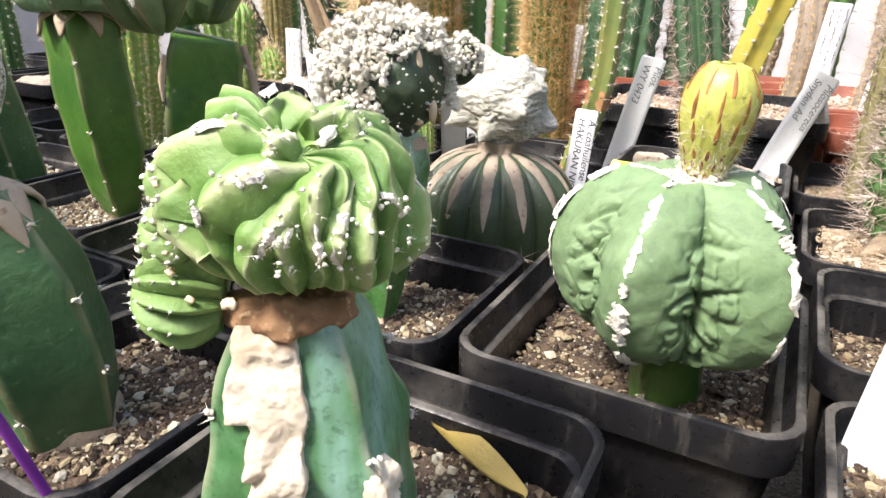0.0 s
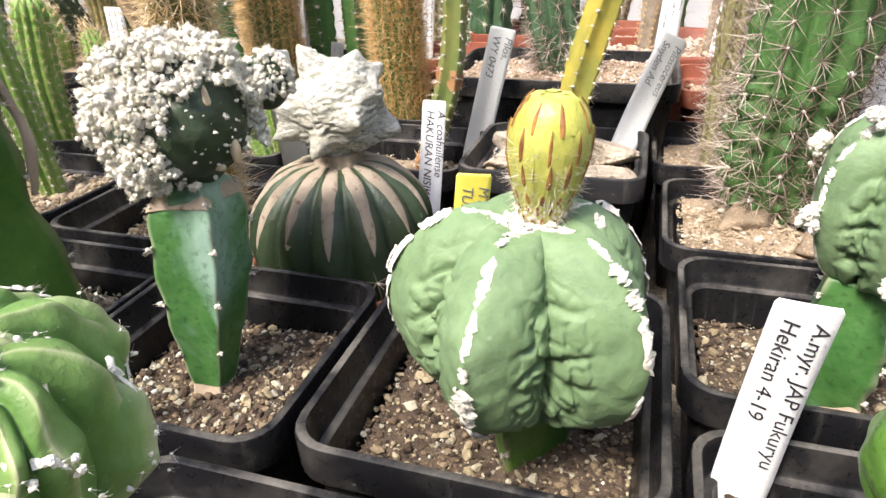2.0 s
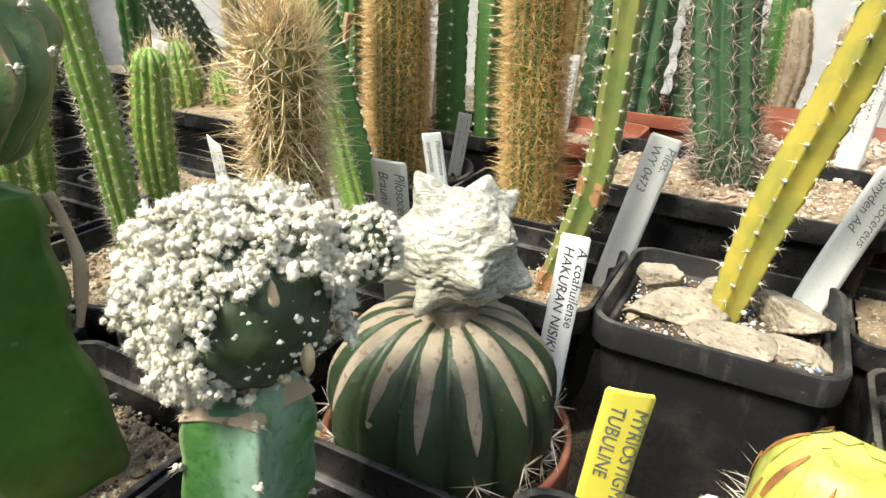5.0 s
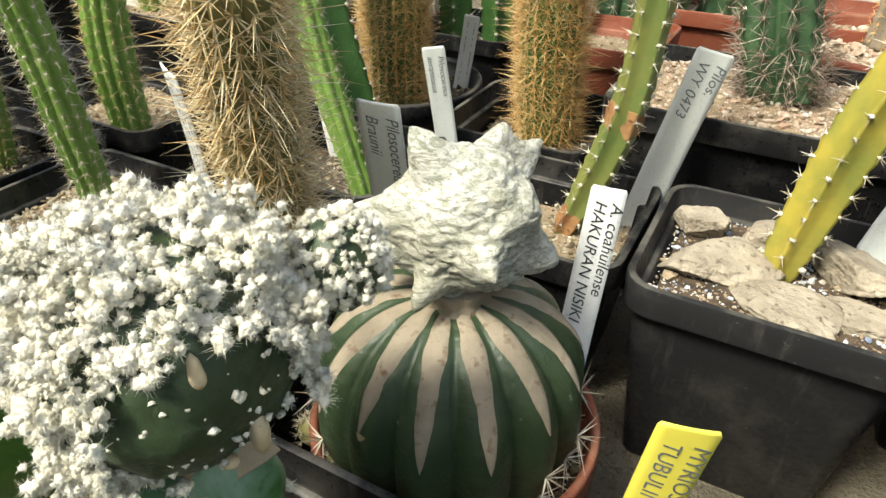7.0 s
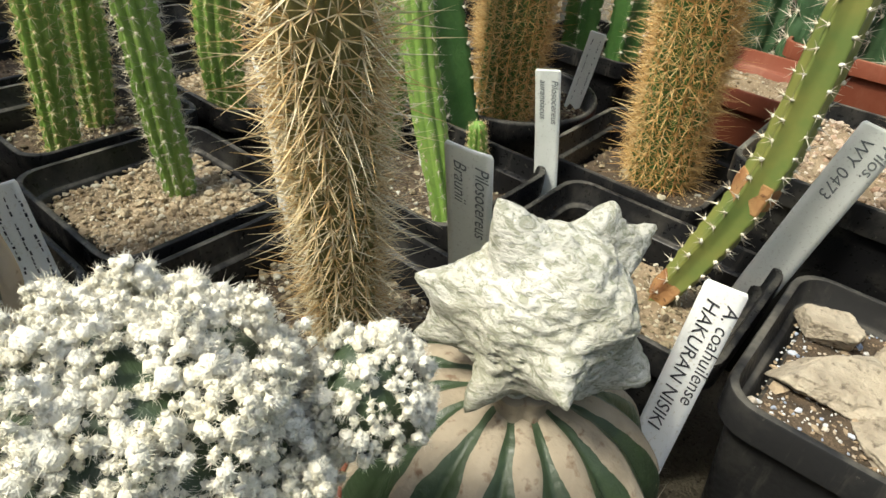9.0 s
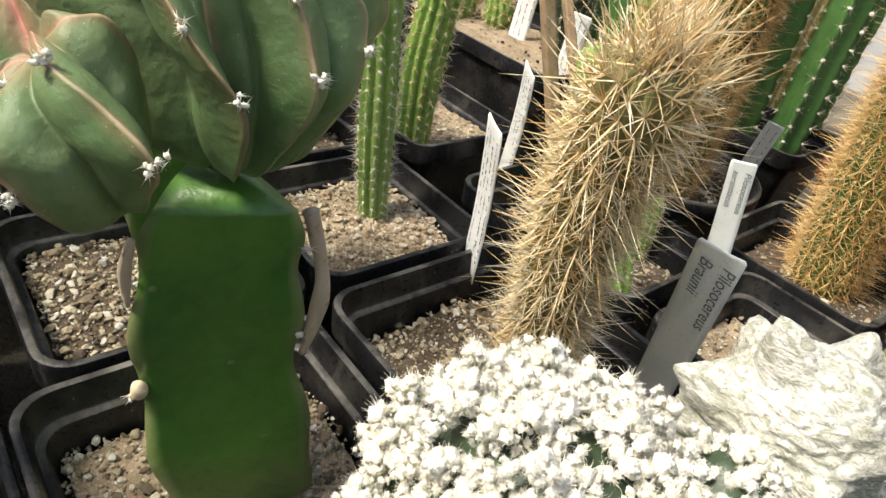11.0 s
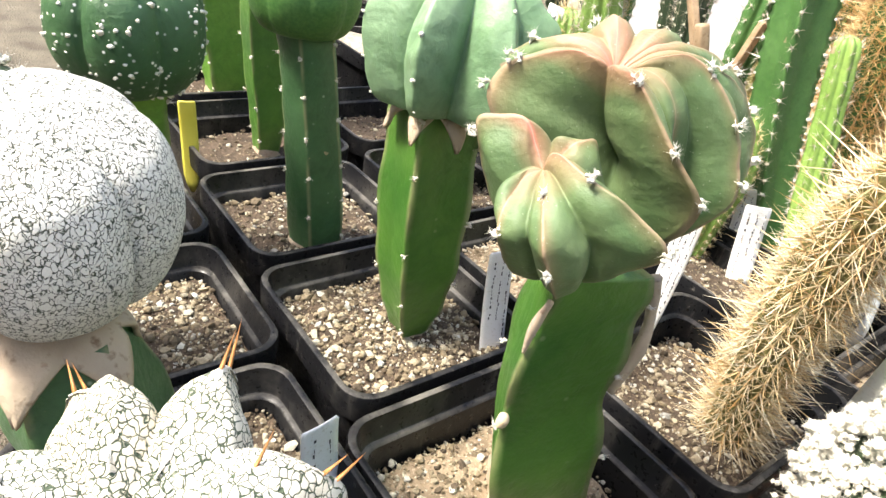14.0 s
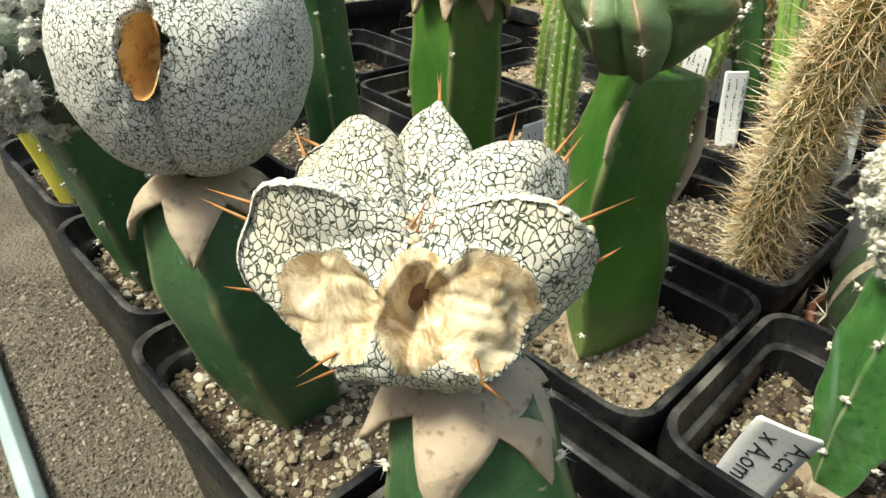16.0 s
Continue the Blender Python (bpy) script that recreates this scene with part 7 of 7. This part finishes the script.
def plant_label(base, top, width, facing, mat, lines=(), label="white plastic plant label with handwriting", size=None, sink=0.12, bars=0, ink=None):
    B, T = np.array(base, float), np.array(top, float)
    u = unit(T - B)
    s = unit(np.cross(u, np.array(facing, float)))
    n = np.cross(s, u)
    ln = float(np.linalg.norm(T - B))
    lab = thing("plant_label", B, label, "plant label", "plant labels")
    vs, cols = [], 7
    seq = [(-sink, 0.25), (-sink * 0.5, 0.7), (0.0, 0.96)] + [(ln * k / 6, 1.0) for k in range(1, 6)] + [(ln - 0.012, 1.0), (ln, 0.9)]
    th = 0.006
    for side in (1, -1):
        for d, w in seq:
            for j in range(cols):
                v = j / (cols - 1) * 2 - 1
                vs.append(B + u * d + s * (v * w * width / 2) + n * (side * th * 0.5 - 0.004 * v * v - 0.015 * math.sin(d / ln * 3) * 1.0))
    m = len(seq) * cols
    fs = []
    for i in range(len(seq) - 1):
        for j in range(cols - 1):
            a = i * cols + j
            fs += [[a, a + 1, a + cols + 1, a + cols], [m + a, m + a + cols, m + a + cols + 1, m + a + 1]]
    edge = list(range(cols)) + [i * cols + cols - 1 for i in range(1, len(seq))] + [(len(seq) - 1) * cols + j for j in range(cols - 2, -1, -1)] + [i * cols for i in range(len(seq) - 2, 0, -1)]
    for k in range(len(edge)):
        a, b = edge[k], edge[(k + 1) % len(edge)]
        fs.append([b, a, m + a, m + b])
    part("plate", (np.array(vs), fs), mat, lab)

    def lay(v2):
        """Flat writing: x runs down the label, y to its right."""
        out = []
        for x, y, _ in v2:
            d = ln - 0.05 - x
            out.append(B + u * d + s * y + n * (th * 0.5 + 0.003 - 0.004 * (2 * y / width) ** 2 - 0.015 * math.sin(d / ln * 3)))
        return np.array(out)

    k = len(lines)
    size = size or width * 0.62 / max(k, 1)
    for i, tx in enumerate(lines):
        v, f = text_mesh(tx, size)
        if not len(v):
            continue
        y0 = width * (0.5 - (i + 0.72) / max(k, 1) * 0.92)
        over = (v[:, 0].max()) / (ln - 0.12)
        if over > 1:
            v[:, 0] /= over
        part("writing", (lay(v + (0, y0, 0)), f), ink or M_INK, lab, "dark handwriting", smooth=False)
    rg = np.random.default_rng(int(abs(B[0] * 97 + B[1] * 31) * 10))
    for i in range(bars):
        x, y0 = 0.0, width * (0.5 - (i + 0.6) / bars * 0.9)
        quads = []
        end = ln * rg.uniform(0.5, 0.85)
        while x < end:
            w, h = rg.uniform(0.006, 0.022), width * rg.uniform(0.02, 0.07)
            y1 = y0 + width * rg.uniform(-0.015, 0.03)
            quads.append((lay(np.array([(x, y1, 0), (x + w, y1, 0), (x + w, y1 + h, 0), (x, y1 + h, 0)])), [[0, 1, 2, 3]]))
            x += w + rg.choice([0.004, 0.006, 0.01, 0.03])
        part("writing", join(quads), ink or M_INK, lab, smooth=False)
    return lab


FACE = (0.25, -0.95, 0.2)
M_PENCIL = plain_mat("grey_pencil", (0.1, 0.12, 0.13), (0.18, 0.2, 0.21), 200, 0.7, 0.0)
plant_label((0.505, 2.36, 0.9), (0.575, 2.38, 1.60), 0.165, (0.1, -0.9, 0.45), M_LABEL, ("A.myr. JAP Fukuryu", "Hekiran 4-19"), "white plant label handwritten in black ink", 0.062)
plant_label((-0.93, 3.79, 0.86), (-0.93, 4.03, 1.63), 0.125, (0.25, -0.95, 0.25), M_LABEL, ("A. coahuilense", "HAKURAN NISIKI"), "white plant label handwritten in black ink", 0.06)
plant_label((-0.535, 3.10, 0.9), (-0.475, 3.11, 1.59), 0.14, (0.35, -0.93, 0.2), M_LABEL_YELLOW, ("MYRIOSTIGMA", "TUBULINE"), "yellow plant label with faded handwriting", 0.06, ink=M_PENCIL)
plant_label((-0.985, 5.02, 0.94), (-0.80, 5.12, 1.84), 0.17, (0.3, -0.9, 0.3), M_LABEL_GREY, ("Pilos.", "WY 0473"), "pale grey plant label with faded pencil writing", 0.07, ink=M_PENCIL)
plant_label((0.03, 4.86, 1.18), (0.265, 5.2, 1.80), 0.17, (0.3, -0.9, 0.3), M_LABEL_GREY, ("Pilosocereus", "Snyden Ad"), "pale grey plant label with faded pencil writing", 0.065, ink=M_PENCIL)
plant_label((-1.70, 3.88, 0.98), (-1.605, 3.62, 1.94), 0.15, (0.2, -0.9, 0.4), M_LABEL_GREY, ("Pilosocereus", "Braunii"), "pale grey plant label with faded pencil writing", 0.06, ink=M_PENCIL)
plant_label((-2.72, 3.83, 1.0), (-2.65, 3.70, 1.85), 0.17, (-0.35, -0.9, 0.2), M_LABEL, (), "white plant label with small crowded handwriting", bars=4)
plant_label((-3.45, 4.75, 1.0), (-3.30, 4.58, 1.76), 0.17, (-0.35, -0.9, 0.2), M_LABEL, (), "white plant label with small crowded handwriting", bars=4)
plant_label((-2.10, 5.07, 1.0), (-2.19, 5.02, 1.68), 0.125, (0.3, -0.95, 0.2), M_LABEL_GREY, ("Pilosocereus", "aurantiacus"), "pale plant label with faint pencil writing", 0.045, ink=M_PENCIL)
plant_label((-2.98, 5.15, 0.95), (-3.02, 5.13, 1.46), 0.14, (0.3, -0.95, 0.2), M_LABEL, (), "white plant label with faint writing", bars=3, ink=M_PENCIL)
plant_label((-2.70, 6.37, 0.95), (-2.63, 6.40, 1.50), 0.115, (0.3, -0.95, 0.2), M_LABEL_GREY, (), "small grey plant label with faint writing", bars=2, ink=M_PENCIL)
plant_label((-1.50, 2.10, 0.93), (-1.43, 2.03, 1.37), 0.17, (0.3, -0.6, 0.75), M_LABEL, ("A.ca", "x A.om"), "short white plant label lettered in black", 0.085)
plant_label((-2.90, 2.90, 0.95), (-2.96, 2.86, 1.53), 0.13, (0.95, -0.2, 0.2), M_LABEL, (), "white plant label seen nearly edge-on", bars=3)
plant_label((-5.04, 2.21, 0.98), (-5.05, 2.19, 1.45), 0.10, (0.9, -0.4, 0.2), M_LABEL_YELLOW, (), "plain yellow plant label")
plant_label((-4.28, 1.22, 0.98), (-4.34, 1.10, 1.50), 0.06, (0.6, -0.6, 0.5), M_LABEL_YELLOW, (), "narrow plain yellow plant label")
plant_label((-2.53, 1.83, 0.95), (-2.57, 1.8, 1.36), 0.14, (0.9, 0.1, 0.2), M_LABEL, (), "white plant label seen nearly edge-on", bars=2)
plant_label((-2.80, 4.95, 0.95), (-2.86, 4.92, 1.45), 0.15, (0.5, -0.8, 0.2), M_LABEL, (), "white plant label with small crowded handwriting", bars=3)
for b, t, w in (((-3.9, 8.3, 1.0), (-3.85, 8.3, 1.9), 0.2), ((-2.2, 7.6, 1.15), (-2.15, 7.6, 1.9), 0.18), ((0.25, 7.5, 1.2), (0.32, 7.5, 2.2), 0.2), ((0.75, 7.6, 1.2), (0.85, 7.65, 2.1), 0.2), ((-6.35, 6.4, 1.1), (-6.25, 6.4, 1.8), 0.2), ((-5.4, 6.7, 1.0), (-5.35, 6.7, 1.75), 0.2), ((1.3, 4.9, 1.0), (1.45, 5.0, 1.9), 0.17), ((1.15, 5.3, 1.0), (1.3, 5.35, 2.0), 0.17), ((-4.35, 6.2, 1.0), (-4.3, 6.2, 1.7), 0.17)):
    plant_label(b, t, w, FACE, M_LABEL, (), "white plant label with faint writing far back", bars=3, ink=M_PENCIL)


def stake(a, b, w, label):
    a, b = np.array(a, float), np.array(b, float)
    st = single("wooden_stake", sweep([a, (a + b) / 2, b - (b - a) * 0.03, b], [w, w, w * 0.95, w * 0.5], 4, 0.28, 0.8, 0.4, 20, 6, 0.05), M_WOODSTAKE, a, label, "stake", "wooden stakes")
    return st


stake((-3.232, 5.064, 0.92), (-3.6, 4.8, 2.32), 0.05, "rough wooden stake pushed into a pot")
stake((-4.82, 7.44, 0.92), (-4.6, 7.5, 2.1), 0.05, "thin leaning wooden stake among the columns")
stake((-3.45, 5.6, 0.92), (-4.3, 5.5, 2.6), 0.04, "thin leaning wooden stake among the columns")
single("purple_stick", sweep([(-1.265, 1.014, 0.92), (-1.26, 0.94, 1.25), (-1.253, 0.845, 1.672)], [0.012, 0.012, 0.011], 0, n=16), M_PURPLE, (-1.265, 1.014, 0.92), "short purple plastic stick in the soil", "stick")
leaf_v = []
for i in range(12):
    f = i / 11
    p = np.array((-0.72, 1.83, 1.0)) * (1 - f) + np.array((-0.34, 1.68, 0.99)) * f
    w = 0.045 * math.sin(math.pi * (0.06 + 0.9 * f)) ** 0.7
    for j in (-1, 0, 1):
        leaf_v.append(p + np.array((0.35, 0.9, 0.1)) * w * j + (0, 0, 0.02 * abs(j) + 0.01 * math.sin(f * 5)))
lf = [[i * 3 + j, i * 3 + j + 1, i * 3 + j + 4, i * 3 + j + 3] for i in range(11) for j in range(2)]
lv = np.array(leaf_v)
single("dry_leaf", (np.concatenate([lv, lv - (0, 0, 0.006)]), lf + [[36 + k for k in q][::-1] for q in lf]), plain_mat("dry_yellow_leaf", (0.3, 0.22, 0.05), (0.5, 0.38, 0.1), 60, 0.6, 0.0005), (-0.53, 1.75, 0.95), "dry yellow leaf lying on the soil", "leaf")
single("bench_rail", sweep([(-8.2, 1.08, 0.31), (-3.9, 0.66, 0.31), (-3.18, 0.59, 0.31), (-2.11, 0.483, 0.31)], [0.045, 0.045, 0.045, 0.045], 4, 0.25, 0.8, 0.78, 30, 6), M_STEEL, (-4, 0.66, 0.26), "pale green metal rail along the bench", "rail", kind="structure")
